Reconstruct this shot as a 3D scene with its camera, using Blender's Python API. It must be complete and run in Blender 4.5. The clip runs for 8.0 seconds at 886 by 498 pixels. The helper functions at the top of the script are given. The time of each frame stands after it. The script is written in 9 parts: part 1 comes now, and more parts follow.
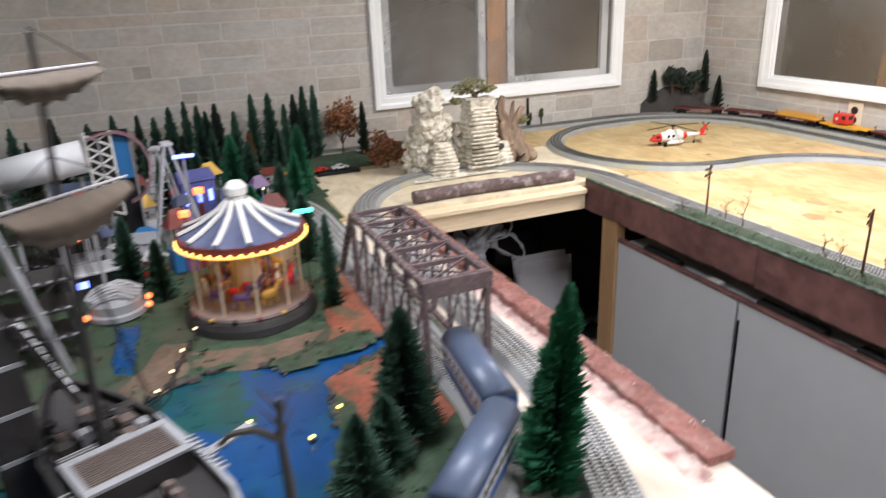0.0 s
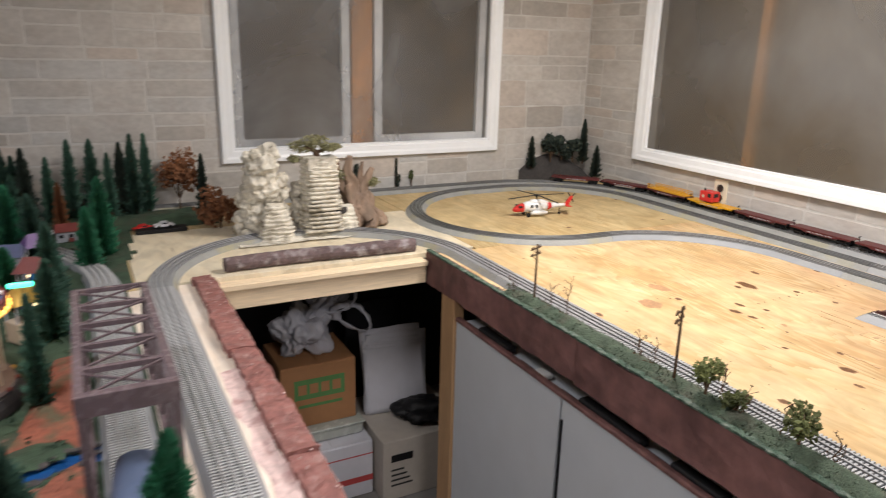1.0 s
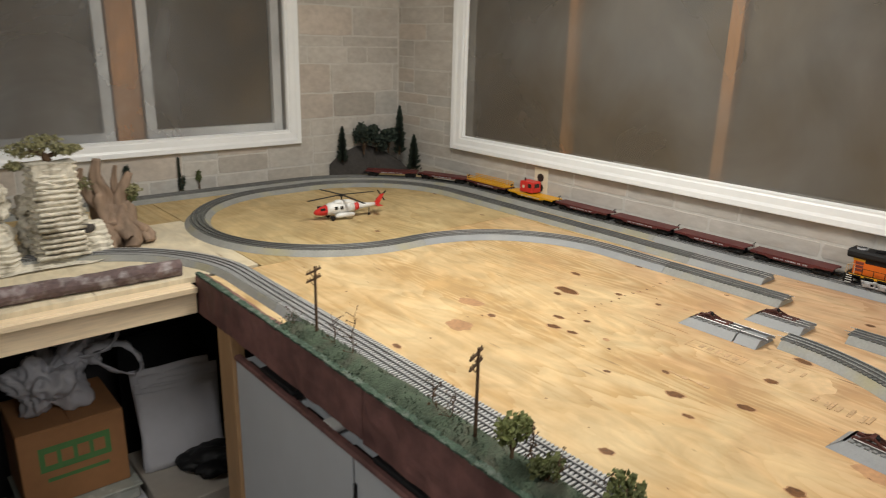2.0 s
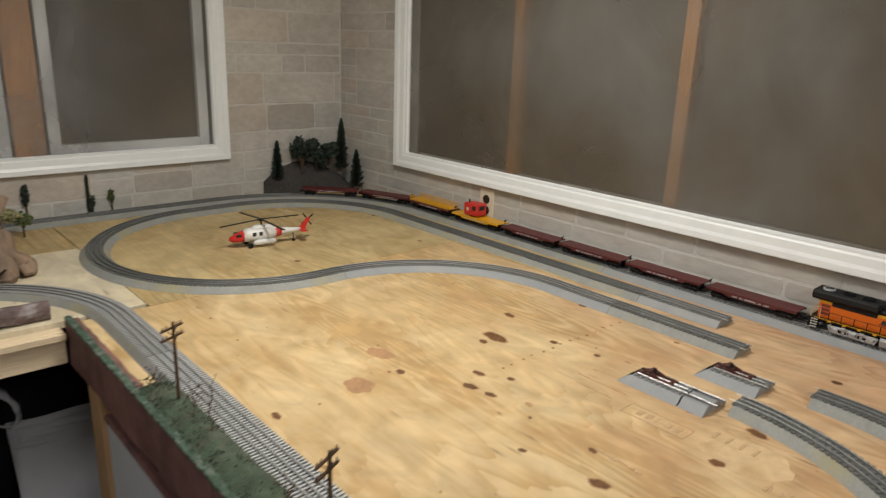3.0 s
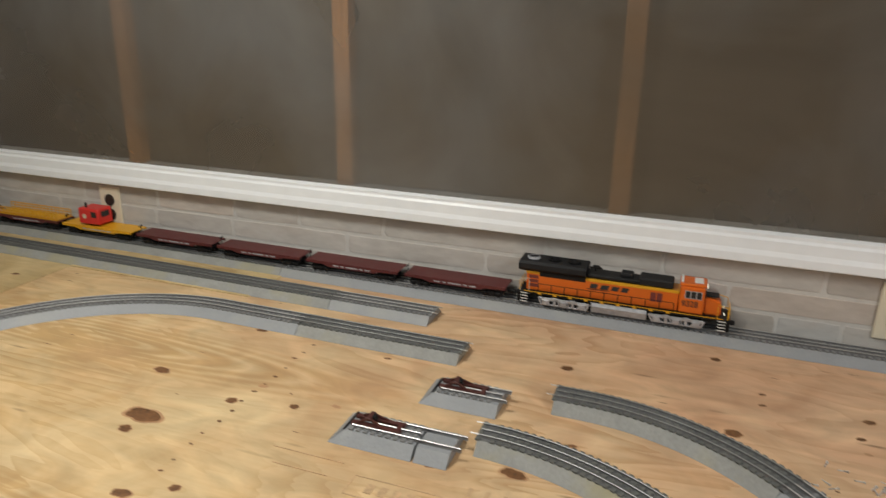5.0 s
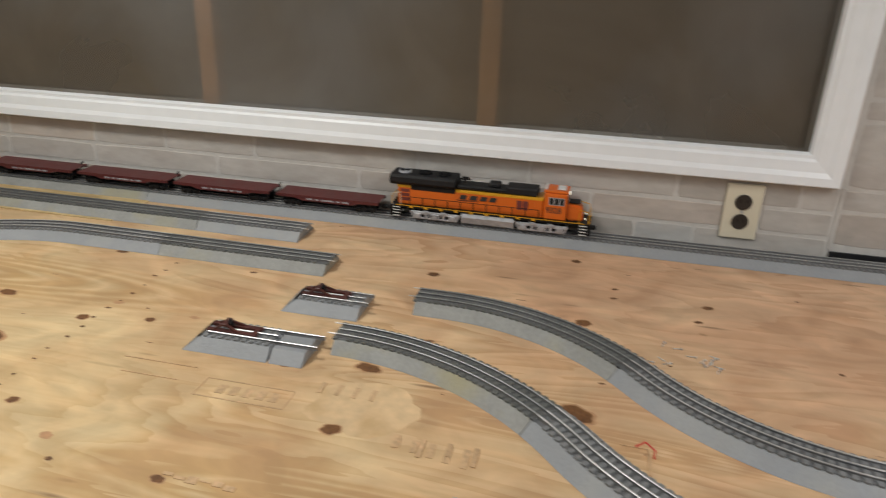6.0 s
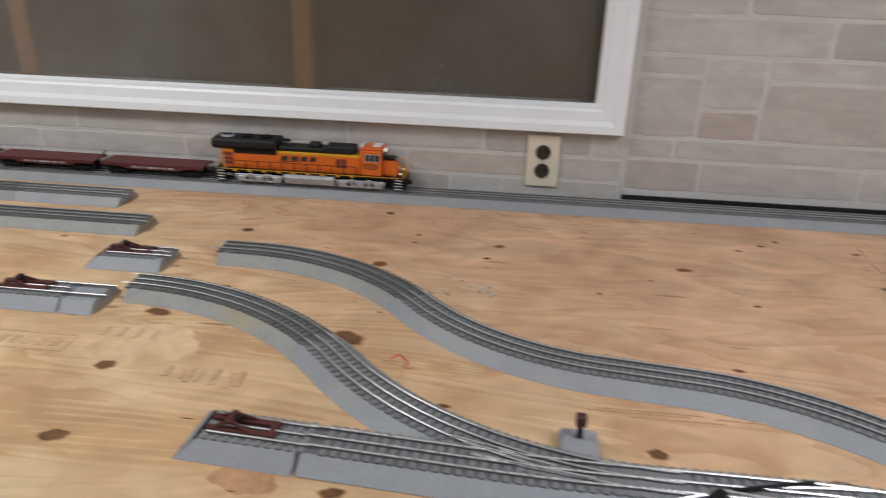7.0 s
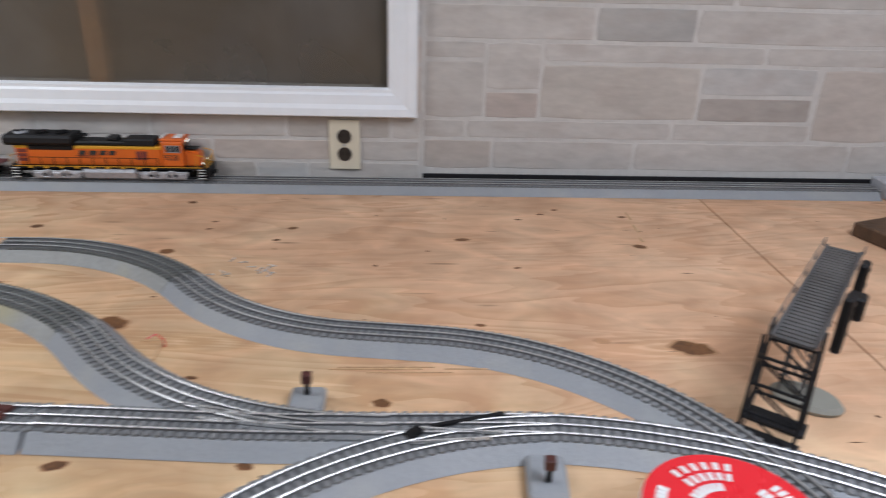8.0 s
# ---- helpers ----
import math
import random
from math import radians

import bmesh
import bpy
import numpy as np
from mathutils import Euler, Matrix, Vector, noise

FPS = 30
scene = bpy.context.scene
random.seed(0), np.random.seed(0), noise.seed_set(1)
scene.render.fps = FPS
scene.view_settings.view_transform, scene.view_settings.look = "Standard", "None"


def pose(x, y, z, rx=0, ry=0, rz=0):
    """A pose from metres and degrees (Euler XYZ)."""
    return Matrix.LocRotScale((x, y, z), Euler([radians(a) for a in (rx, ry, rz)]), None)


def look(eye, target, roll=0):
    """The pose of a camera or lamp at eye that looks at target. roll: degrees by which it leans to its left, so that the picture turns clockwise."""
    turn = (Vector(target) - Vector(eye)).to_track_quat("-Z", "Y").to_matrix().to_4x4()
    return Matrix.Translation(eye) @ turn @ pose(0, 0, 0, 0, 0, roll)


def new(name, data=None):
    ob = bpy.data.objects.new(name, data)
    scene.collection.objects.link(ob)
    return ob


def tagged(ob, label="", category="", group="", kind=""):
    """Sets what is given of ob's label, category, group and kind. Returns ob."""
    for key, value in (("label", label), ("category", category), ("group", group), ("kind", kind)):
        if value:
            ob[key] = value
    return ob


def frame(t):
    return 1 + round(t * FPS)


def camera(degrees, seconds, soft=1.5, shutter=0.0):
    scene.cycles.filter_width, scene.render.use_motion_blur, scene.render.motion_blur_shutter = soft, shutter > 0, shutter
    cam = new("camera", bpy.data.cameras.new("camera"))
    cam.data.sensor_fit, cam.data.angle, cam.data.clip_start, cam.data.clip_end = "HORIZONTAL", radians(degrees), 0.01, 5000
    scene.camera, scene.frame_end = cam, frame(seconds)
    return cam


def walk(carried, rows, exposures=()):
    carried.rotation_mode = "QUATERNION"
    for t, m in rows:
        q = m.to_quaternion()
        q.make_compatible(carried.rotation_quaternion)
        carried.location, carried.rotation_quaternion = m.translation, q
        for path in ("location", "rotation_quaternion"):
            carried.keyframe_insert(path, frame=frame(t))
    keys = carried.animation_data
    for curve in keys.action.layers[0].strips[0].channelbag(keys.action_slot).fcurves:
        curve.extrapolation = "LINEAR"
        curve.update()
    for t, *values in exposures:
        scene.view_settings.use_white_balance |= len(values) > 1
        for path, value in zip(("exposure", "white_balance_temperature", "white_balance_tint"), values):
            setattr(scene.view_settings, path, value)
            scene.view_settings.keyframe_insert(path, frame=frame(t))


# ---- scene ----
cam = camera(65.0, 8.0, 1.1, 0.5)
PATH = [
    (0, (0.096, 0.228, 0.698), (0.803, 1.962, -0.004), -2.3),
    (0.3, (0.253, 0.265, 0.684), (0.991, 2.005, 0.031), -1.0),
    (0.5, (0.338, 0.266, 0.695), (1.125, 1.994, 0.068), 1.3),
    (1, (0.528, 0.308, 0.682), (1.425, 2.005, 0.123), 1.5),
    (1.3, (0.644, 0.373, 0.662), (1.572, 2.051, 0.093), -0.4),
    (1.5, (0.707, 0.416, 0.67), (1.725, 2.038, 0.092), 0.8),
    (1.7, (0.792, 0.48, 0.654), (1.879, 2.065, 0.099), 0.3),
    (1.8, (0.829, 0.497, 0.652), (1.956, 2.055, 0.1), 0.7),
    (2, (0.881, 0.527, 0.656), (2.125, 1.98, 0.072), 1.5),
    (2.2, (0.934, 0.543, 0.659), (2.181, 1.991, 0.07), 1.3),
    (3.3, (1.264, 0.644, 0.675), (2.567, 2.055, 0.118), 2.1),
    (3.5, (1.314, 0.669, 0.679), (2.659, 2.036, 0.111), 1.4),
    (4, (1.439, 0.816, 0.673), (3.045, 1.886, 0.146), -0.0),
    (4.2, (1.472, 0.876, 0.674), (3.14, 1.836, 0.129), -0.3),
    (5.3, (1.553, 0.868, 0.603), (3.34, 1.449, -0.08), 1.5),
    (5.5, (1.546, 0.843, 0.586), (3.334, 1.389, -0.125), 1.7),
    (6, (1.548, 0.771, 0.562), (3.347, 1.171, -0.215), 1.8),
    (6.5, (1.52, 0.662, 0.553), (3.334, 0.979, -0.226), 1.4),
    (7, (1.486, 0.541, 0.528), (3.312, 0.714, -0.27), 1.8),
    (7.5, (1.446, 0.422, 0.537), (3.272, 0.449, -0.28), 2.0),
    (7.8, (1.408, 0.368, 0.546), (3.234, 0.326, -0.27), 1.5),
    (8, (1.422, 0.314, 0.54), (3.245, 0.219, -0.276), 1.7),
]
walk(cam, [(t, look(eye, target, roll)) for t, eye, target, roll in PATH],
     exposures=((0, 0.05, 6050, 12), (1, -0.32, 6250, 13), (2.2, -0.9, 6450, 6), (4, -1.17, 6350, 6), (6.5, -1.2, 6000, 8), (8, -1.06, 5500, 11)))

# ---- world and lights ----
world = bpy.data.worlds.new("room_world")
scene.world = world
world.use_nodes = True
world.node_tree.nodes["Background"].inputs[0].default_value = (0.9, 0.93, 1.0, 1)
world.node_tree.nodes["Background"].inputs[1].default_value = 0.05


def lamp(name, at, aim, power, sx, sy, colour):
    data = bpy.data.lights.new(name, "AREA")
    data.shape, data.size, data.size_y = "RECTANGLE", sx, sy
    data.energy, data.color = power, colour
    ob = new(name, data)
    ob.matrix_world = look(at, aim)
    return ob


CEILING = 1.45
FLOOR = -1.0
# assumed ceiling lights, out of view; places and powers set by brightness
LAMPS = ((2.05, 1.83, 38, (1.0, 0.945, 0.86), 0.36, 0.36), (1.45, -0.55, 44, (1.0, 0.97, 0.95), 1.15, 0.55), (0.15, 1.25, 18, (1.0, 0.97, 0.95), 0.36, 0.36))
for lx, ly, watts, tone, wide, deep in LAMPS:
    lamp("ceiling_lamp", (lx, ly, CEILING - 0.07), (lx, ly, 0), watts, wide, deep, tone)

# ---- materials ----


def mat(name, base, rough=0.6, metal=0.0, vary=0.25, scale=30.0, bump=0.15, stretch=(1, 1, 1), emit=None, power=0.0,
        dirt_or_shade=None, dirt_or_shade_amount=0.0, dirt_or_shade_scale=4.0, per_object=0.0, spec=0.5, coords="world", own_tint=False):
    """Principled material with colour variation at two scales, wear or painted shade, and fine relief."""
    m = bpy.data.materials.new(name)
    m.use_nodes = True
    n, l = m.node_tree.nodes, m.node_tree.links
    b = n["Principled BSDF"]
    b.inputs["Roughness"].default_value = rough
    b.inputs["Metallic"].default_value = metal
    b.inputs["Specular IOR Level"].default_value = spec
    if coords == "world":
        src = n.new("ShaderNodeNewGeometry").outputs["Position"]
    else:
        src = n.new("ShaderNodeTexCoord").outputs["Object"]
    mp = n.new("ShaderNodeMapping")
    mp.inputs["Scale"].default_value = stretch
    l.new(src, mp.inputs["Vector"])
    fine = n.new("ShaderNodeTexNoise")
    fine.inputs["Scale"].default_value = scale
    fine.inputs["Detail"].default_value = 6
    coarse = n.new("ShaderNodeTexNoise")
    coarse.inputs["Scale"].default_value = scale * 0.13
    coarse.inputs["Detail"].default_value = 3
    for t in (fine, coarse):
        l.new(mp.outputs["Vector"], t.inputs["Vector"])
    mix = n.new("ShaderNodeMath")
    mix.operation = "ADD"
    l.new(fine.outputs["Fac"], mix.inputs[0])
    l.new(coarse.outputs["Fac"], mix.inputs[1])
    ramp = n.new("ShaderNodeMapRange")
    ramp.inputs["From Min"].default_value, ramp.inputs["From Max"].default_value = 0.6, 1.4
    ramp.inputs["To Min"].default_value, ramp.inputs["To Max"].default_value = 1 - vary, 1 + vary
    l.new(mix.outputs[0], ramp.inputs["Value"])
    value = ramp.outputs["Result"]
    if per_object:
        info = n.new("ShaderNodeObjectInfo")
        r2 = n.new("ShaderNodeMapRange")
        r2.inputs["To Min"].default_value, r2.inputs["To Max"].default_value = 1 - per_object, 1 + per_object
        l.new(info.outputs["Random"], r2.inputs["Value"])
        mul = n.new("ShaderNodeMath")
        mul.operation = "MULTIPLY"
        l.new(value, mul.inputs[0])
        l.new(r2.outputs["Result"], mul.inputs[1])
        value = mul.outputs[0]
    scaled = n.new("ShaderNodeVectorMath")
    scaled.operation = "SCALE"
    scaled.inputs[0].default_value = base
    l.new(value, scaled.inputs["Scale"])
    colour = scaled.outputs[0]
    if own_tint:
        # each piece brings its own tint as its object colour
        pick = n.new("ShaderNodeObjectInfo")
        tm = n.new("ShaderNodeVectorMath")
        tm.operation = "MULTIPLY"
        l.new(colour, tm.inputs[0])
        l.new(pick.outputs["Color"], tm.inputs[1])
        colour = tm.outputs[0]
    if dirt_or_shade is not None:
        dn = n.new("ShaderNodeTexNoise")
        dn.inputs["Scale"].default_value = dirt_or_shade_scale
        dn.inputs["Detail"].default_value = 5
        l.new(mp.outputs["Vector"], dn.inputs["Vector"])
        dr = n.new("ShaderNodeMapRange")
        dr.inputs["From Min"].default_value, dr.inputs["From Max"].default_value = 0.5, 0.7
        dr.inputs["To Max"].default_value = dirt_or_shade_amount
        l.new(dn.outputs["Fac"], dr.inputs["Value"])
        dm = n.new("ShaderNodeMix")
        dm.data_type = "RGBA"
        l.new(dr.outputs["Result"], dm.inputs["Factor"])
        l.new(colour, dm.inputs["A"])
        dm.inputs["B"].default_value = (*dirt_or_shade, 1)
        colour = dm.outputs["Result"]
    l.new(colour, b.inputs["Base Color"])
    rr = n.new("ShaderNodeMapRange")
    rr.inputs["To Min"].default_value, rr.inputs["To Max"].default_value = max(0.02, rough - 0.12), min(1, rough + 0.12)
    l.new(fine.outputs["Fac"], rr.inputs["Value"])
    l.new(rr.outputs["Result"], b.inputs["Roughness"])
    if bump:
        bn = n.new("ShaderNodeBump")
        bn.inputs["Strength"].default_value = bump
        bn.inputs["Distance"].default_value = 0.004
        l.new(fine.outputs["Fac"], bn.inputs["Height"])
        l.new(bn.outputs["Normal"], b.inputs["Normal"])
    if emit:
        b.inputs["Emission Color"].default_value = (*emit, 1)
        b.inputs["Emission Strength"].default_value = power
    return m


def plywood(name, light, dark, seed, rough=0.55, light2=None, dark2=None, flames=()):
    """Rotary-cut plywood: stretched cathedral grain, streaks and small flecks, along y."""
    m = bpy.data.materials.new(name)
    m.use_nodes = True
    n, l = m.node_tree.nodes, m.node_tree.links
    b = n["Principled BSDF"]
    pos = n.new("ShaderNodeNewGeometry").outputs["Position"]
    mp = n.new("ShaderNodeMapping")
    mp.inputs["Location"].default_value = (seed * 1.7, seed * 0.9, 0)
    mp.inputs["Scale"].default_value = (3.8, 0.7, 1)
    l.new(pos, mp.inputs["Vector"])
    warp = n.new("ShaderNodeTexNoise")
    warp.inputs["Scale"].default_value, warp.inputs["Detail"].default_value = 1.2, 4.5
    warp.inputs["Distortion"].default_value = 0.6
    l.new(mp.outputs["Vector"], warp.inputs["Vector"])
    rings = n.new("ShaderNodeMath")
    rings.operation = "MULTIPLY"
    rings.inputs[1].default_value = 19.0
    l.new(warp.outputs["Fac"], rings.inputs[0])
    wave = n.new("ShaderNodeMath")
    wave.operation = "FRACT"
    l.new(rings.outputs[0], wave.inputs[0])
    soft = n.new("ShaderNodeMapRange")
    soft.inputs["From Min"].default_value, soft.inputs["From Max"].default_value = 0.35, 1.0
    soft.inputs["To Max"].default_value = 0.52
    l.new(wave.outputs[0], soft.inputs["Value"])
    zone = n.new("ShaderNodeTexNoise")
    zone.inputs["Scale"].default_value, zone.inputs["Detail"].default_value = 2.3, 2
    l.new(pos, zone.inputs["Vector"])
    zr = n.new("ShaderNodeMapRange")
    zr.inputs["From Min"].default_value, zr.inputs["From Max"].default_value = 0.42, 0.66
    zr.inputs["To Min"].default_value = 0.22
    l.new(zone.outputs["Fac"], zr.inputs["Value"])
    patchy = n.new("ShaderNodeMath")
    patchy.operation = "MULTIPLY"
    l.new(soft.outputs["Result"], patchy.inputs[0])
    l.new(zr.outputs["Result"], patchy.inputs[1])
    # flame-shaped rings where the veneer was cut across a swelling of the log
    figure = patchy.outputs[0]
    for cx, cy, reach, freq in flames:
        sub = n.new("ShaderNodeMapping")
        sub.vector_type = "TEXTURE"
        sub.inputs["Location"].default_value = (cx, cy, 0)
        sub.inputs["Scale"].default_value = (0.5, 4.0, 1)
        l.new(pos, sub.inputs["Vector"])
        dist = n.new("ShaderNodeVectorMath")
        dist.operation = "LENGTH"
        l.new(sub.outputs["Vector"], dist.inputs[0])
        bent = n.new("ShaderNodeMath")
        bent.operation = "MULTIPLY_ADD"
        bent.inputs[1].default_value = 0.10
        l.new(warp.outputs["Fac"], bent.inputs[0])
        l.new(dist.outputs["Value"], bent.inputs[2])
        turns = n.new("ShaderNodeMath")
        turns.operation = "MULTIPLY"
        turns.inputs[1].default_value = freq
        l.new(bent.outputs[0], turns.inputs[0])
        saw = n.new("ShaderNodeMath")
        saw.operation = "PINGPONG"
        saw.inputs[1].default_value = 1.0
        l.new(turns.outputs[0], saw.inputs[0])
        fade = n.new("ShaderNodeMapRange")
        fade.interpolation_type = "SMOOTHSTEP"
        fade.inputs["From Min"].default_value, fade.inputs["From Max"].default_value = reach, reach * 0.35
        fade.inputs["To Max"].default_value = 0.55
        l.new(dist.outputs["Value"], fade.inputs["Value"])
        flame = n.new("ShaderNodeMath")
        flame.operation = "MULTIPLY_ADD"
        l.new(saw.outputs[0], flame.inputs[0])
        l.new(fade.outputs["Result"], flame.inputs[1])
        l.new(figure, flame.inputs[2])
        figure = flame.outputs[0]
    mp2 = n.new("ShaderNodeMapping")
    mp2.inputs["Scale"].default_value = (120, 7, 1)
    l.new(pos, mp2.inputs["Vector"])
    fibre = n.new("ShaderNodeTexNoise")
    fibre.inputs["Scale"].default_value, fibre.inputs["Detail"].default_value = 1.0, 4
    l.new(mp2.outputs["Vector"], fibre.inputs["Vector"])
    blot = n.new("ShaderNodeTexNoise")
    blot.inputs["Scale"].default_value, blot.inputs["Detail"].default_value = 5.5, 7
    blot.inputs["Distortion"].default_value = 0.8
    l.new(pos, blot.inputs["Vector"])
    s1 = n.new("ShaderNodeMath")
    s1.operation = "MULTIPLY_ADD"
    s1.inputs[1].default_value = 0.26
    l.new(fibre.outputs["Fac"], s1.inputs[0])
    l.new(figure, s1.inputs[2])
    s2 = n.new("ShaderNodeMath")
    s2.operation = "MULTIPLY_ADD"
    s2.inputs[1].default_value = 1.25
    l.new(blot.outputs["Fac"], s2.inputs[0])
    l.new(s1.outputs[0], s2.inputs[2])
    rng = n.new("ShaderNodeMapRange")
    rng.inputs["From Min"].default_value, rng.inputs["From Max"].default_value = 0.52, 1.12
    l.new(s2.outputs[0], rng.inputs["Value"])
    mix = n.new("ShaderNodeMix")
    mix.data_type = "RGBA"
    mix.inputs["A"].default_value, mix.inputs["B"].default_value = (*light, 1), (*dark, 1)
    l.new(rng.outputs["Result"], mix.inputs["Factor"])
    ply = mix.outputs["Result"]
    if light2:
        # both tones shift to the pinker pair towards larger x and smaller y
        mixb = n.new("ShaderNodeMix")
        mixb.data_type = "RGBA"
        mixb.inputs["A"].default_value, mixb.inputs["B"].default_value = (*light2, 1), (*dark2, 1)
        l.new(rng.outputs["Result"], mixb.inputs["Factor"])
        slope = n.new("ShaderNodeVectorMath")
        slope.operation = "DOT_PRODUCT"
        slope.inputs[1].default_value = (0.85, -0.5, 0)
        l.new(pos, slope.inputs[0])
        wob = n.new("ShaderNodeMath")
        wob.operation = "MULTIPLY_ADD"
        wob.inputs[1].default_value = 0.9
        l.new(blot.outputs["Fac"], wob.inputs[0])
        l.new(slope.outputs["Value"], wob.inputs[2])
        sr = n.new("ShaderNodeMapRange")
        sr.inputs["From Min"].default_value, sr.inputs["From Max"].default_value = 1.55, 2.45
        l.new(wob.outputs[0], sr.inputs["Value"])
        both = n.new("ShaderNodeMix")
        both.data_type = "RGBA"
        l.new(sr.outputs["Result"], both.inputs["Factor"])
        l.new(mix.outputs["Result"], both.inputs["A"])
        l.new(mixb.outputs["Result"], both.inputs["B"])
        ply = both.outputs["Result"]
    # pale worn patches
    mp4 = n.new("ShaderNodeMapping")
    mp4.inputs["Location"].default_value = (seed * 3.3, seed * 2.1, 0)
    mp4.inputs["Scale"].default_value = (14, 7, 1)
    l.new(pos, mp4.inputs["Vector"])
    worn = n.new("ShaderNodeTexNoise")
    worn.inputs["Scale"].default_value, worn.inputs["Detail"].default_value = 1.0, 6
    worn.inputs["Distortion"].default_value = 1.2
    l.new(mp4.outputs["Vector"], worn.inputs["Vector"])
    wr = n.new("ShaderNodeMapRange")
    wr.inputs["From Min"].default_value, wr.inputs["From Max"].default_value = 0.35, 0.68
    wr.inputs["To Min"].default_value, wr.inputs["To Max"].default_value = 0.83, 1.09
    l.new(worn.outputs["Fac"], wr.inputs["Value"])
    wm = n.new("ShaderNodeVectorMath")
    wm.operation = "SCALE"
    l.new(ply, wm.inputs[0])
    l.new(wr.outputs["Result"], wm.inputs["Scale"])
    # thin dark checks along the grain
    mp3 = n.new("ShaderNodeMapping")
    mp3.inputs["Scale"].default_value = (55, 6, 1)
    l.new(pos, mp3.inputs["Vector"])
    fleck = n.new("ShaderNodeTexVoronoi")
    fleck.inputs["Scale"].default_value = 0.55
    l.new(mp3.outputs["Vector"], fleck.inputs["Vector"])
    fr = n.new("ShaderNodeMapRange")
    fr.inputs["From Min"].default_value, fr.inputs["From Max"].default_value = 0.13, 0.05
    fr.inputs["To Max"].default_value = 0.7
    l.new(fleck.outputs["Distance"], fr.inputs["Value"])
    gate = n.new("ShaderNodeTexNoise")
    gate.inputs["Scale"].default_value = 5.0
    l.new(pos, gate.inputs["Vector"])
    gr = n.new("ShaderNodeMapRange")
    gr.inputs["From Min"].default_value, gr.inputs["From Max"].default_value = 0.49, 0.58
    l.new(gate.outputs["Fac"], gr.inputs["Value"])
    gm = n.new("ShaderNodeMath")
    gm.operation = "MULTIPLY"
    l.new(fr.outputs["Result"], gm.inputs[0])
    l.new(gr.outputs["Result"], gm.inputs[1])
    mx = n.new("ShaderNodeMix")
    mx.data_type = "RGBA"
    l.new(gm.outputs[0], mx.inputs["Factor"])
    l.new(wm.outputs[0], mx.inputs["A"])
    mx.inputs["B"].default_value = (0.17, 0.085, 0.035, 1)
    l.new(mx.outputs["Result"], b.inputs["Base Color"])
    b.inputs["Roughness"].default_value = rough
    b.inputs["Specular IOR Level"].default_value = 0.35
    bn = n.new("ShaderNodeBump")
    bn.inputs["Strength"].default_value, bn.inputs["Distance"].default_value = 0.12, 0.002
    l.new(s1.outputs[0], bn.inputs["Height"])
    l.new(bn.outputs["Normal"], b.inputs["Normal"])
    return m


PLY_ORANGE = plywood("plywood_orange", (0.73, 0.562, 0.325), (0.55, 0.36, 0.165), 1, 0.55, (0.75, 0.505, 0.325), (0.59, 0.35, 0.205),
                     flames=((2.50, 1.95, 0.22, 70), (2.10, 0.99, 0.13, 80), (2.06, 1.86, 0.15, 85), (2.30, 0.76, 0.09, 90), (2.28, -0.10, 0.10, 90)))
PLY_YELLOW = plywood("plywood_yellow", (0.65, 0.51, 0.275), (0.49, 0.345, 0.16), 5)
PLY_CREAM = plywood("plywood_cream", (0.77, 0.69, 0.53), (0.70, 0.60, 0.43), 9)
PLY_PALE = plywood("plywood_pale", (0.82, 0.74, 0.65), (0.74, 0.63, 0.52), 12)
PINE = mat("pine_lumber", (0.80, 0.64, 0.44), 0.55, vary=0.2, scale=40, stretch=(0.35, 4, 4), bump=0.08)
PINE_DARK = mat("aged_stud_wood", (0.50, 0.31, 0.16), 0.6, vary=0.2, scale=40, stretch=(4, 4, 0.3), bump=0.08)
KNOT = mat("knot_wood", (0.155, 0.07, 0.026), 0.6, vary=0.6, scale=160, bump=0.2)
KNOT_PALE = mat("filled_knot_wood", (0.45, 0.255, 0.13), 0.55, vary=0.3, scale=110, bump=0.1)
STONE = mat("grey_ashlar_stone", (0.52, 0.497, 0.468), 0.8, vary=0.17, scale=36, stretch=(1.0, 0.6, 1.5), bump=0.35, per_object=0.05, dirt_or_shade=(0.40, 0.35, 0.315), dirt_or_shade_amount=0.38, dirt_or_shade_scale=16, own_tint=True)
MORTAR = mat("pale_mortar", (0.58, 0.565, 0.54), 0.9, vary=0.10, scale=60, bump=0.3)
WHITE_TRIM = mat("white_window_trim", (0.90, 0.93, 0.97), 0.35, vary=0.03, scale=30, bump=0.02)
PLAIN_WALL = mat("painted_room_wall", (0.52, 0.50, 0.46), 0.8, vary=0.08, scale=20, bump=0.1)
CEIL = mat("white_ceiling_tile", (0.75, 0.74, 0.71), 0.9, vary=0.06, scale=80, bump=0.2)
CONCRETE = mat("grey_concrete_floor", (0.22, 0.21, 0.20), 0.7, vary=0.2, scale=12, bump=0.15)
BACKING = mat("dark_backing_board", (0.095, 0.082, 0.066), 0.85, vary=0.3, scale=1.5, bump=0, dirt_or_shade=(0.19, 0.15, 0.10), dirt_or_shade_amount=0.7, dirt_or_shade_scale=2.2)
MULLION = mat("orange_pine_upright", (0.56, 0.285, 0.115), 0.6, vary=0.25, scale=30, stretch=(4, 4, 0.4), bump=0.08)
IVORY = mat("ivory_plastic", (0.72, 0.67, 0.53), 0.35, vary=0.03, bump=0)
BLACKHOLE = mat("brown_black_plastic", (0.03, 0.024, 0.02), 0.45, vary=0.15, bump=0)
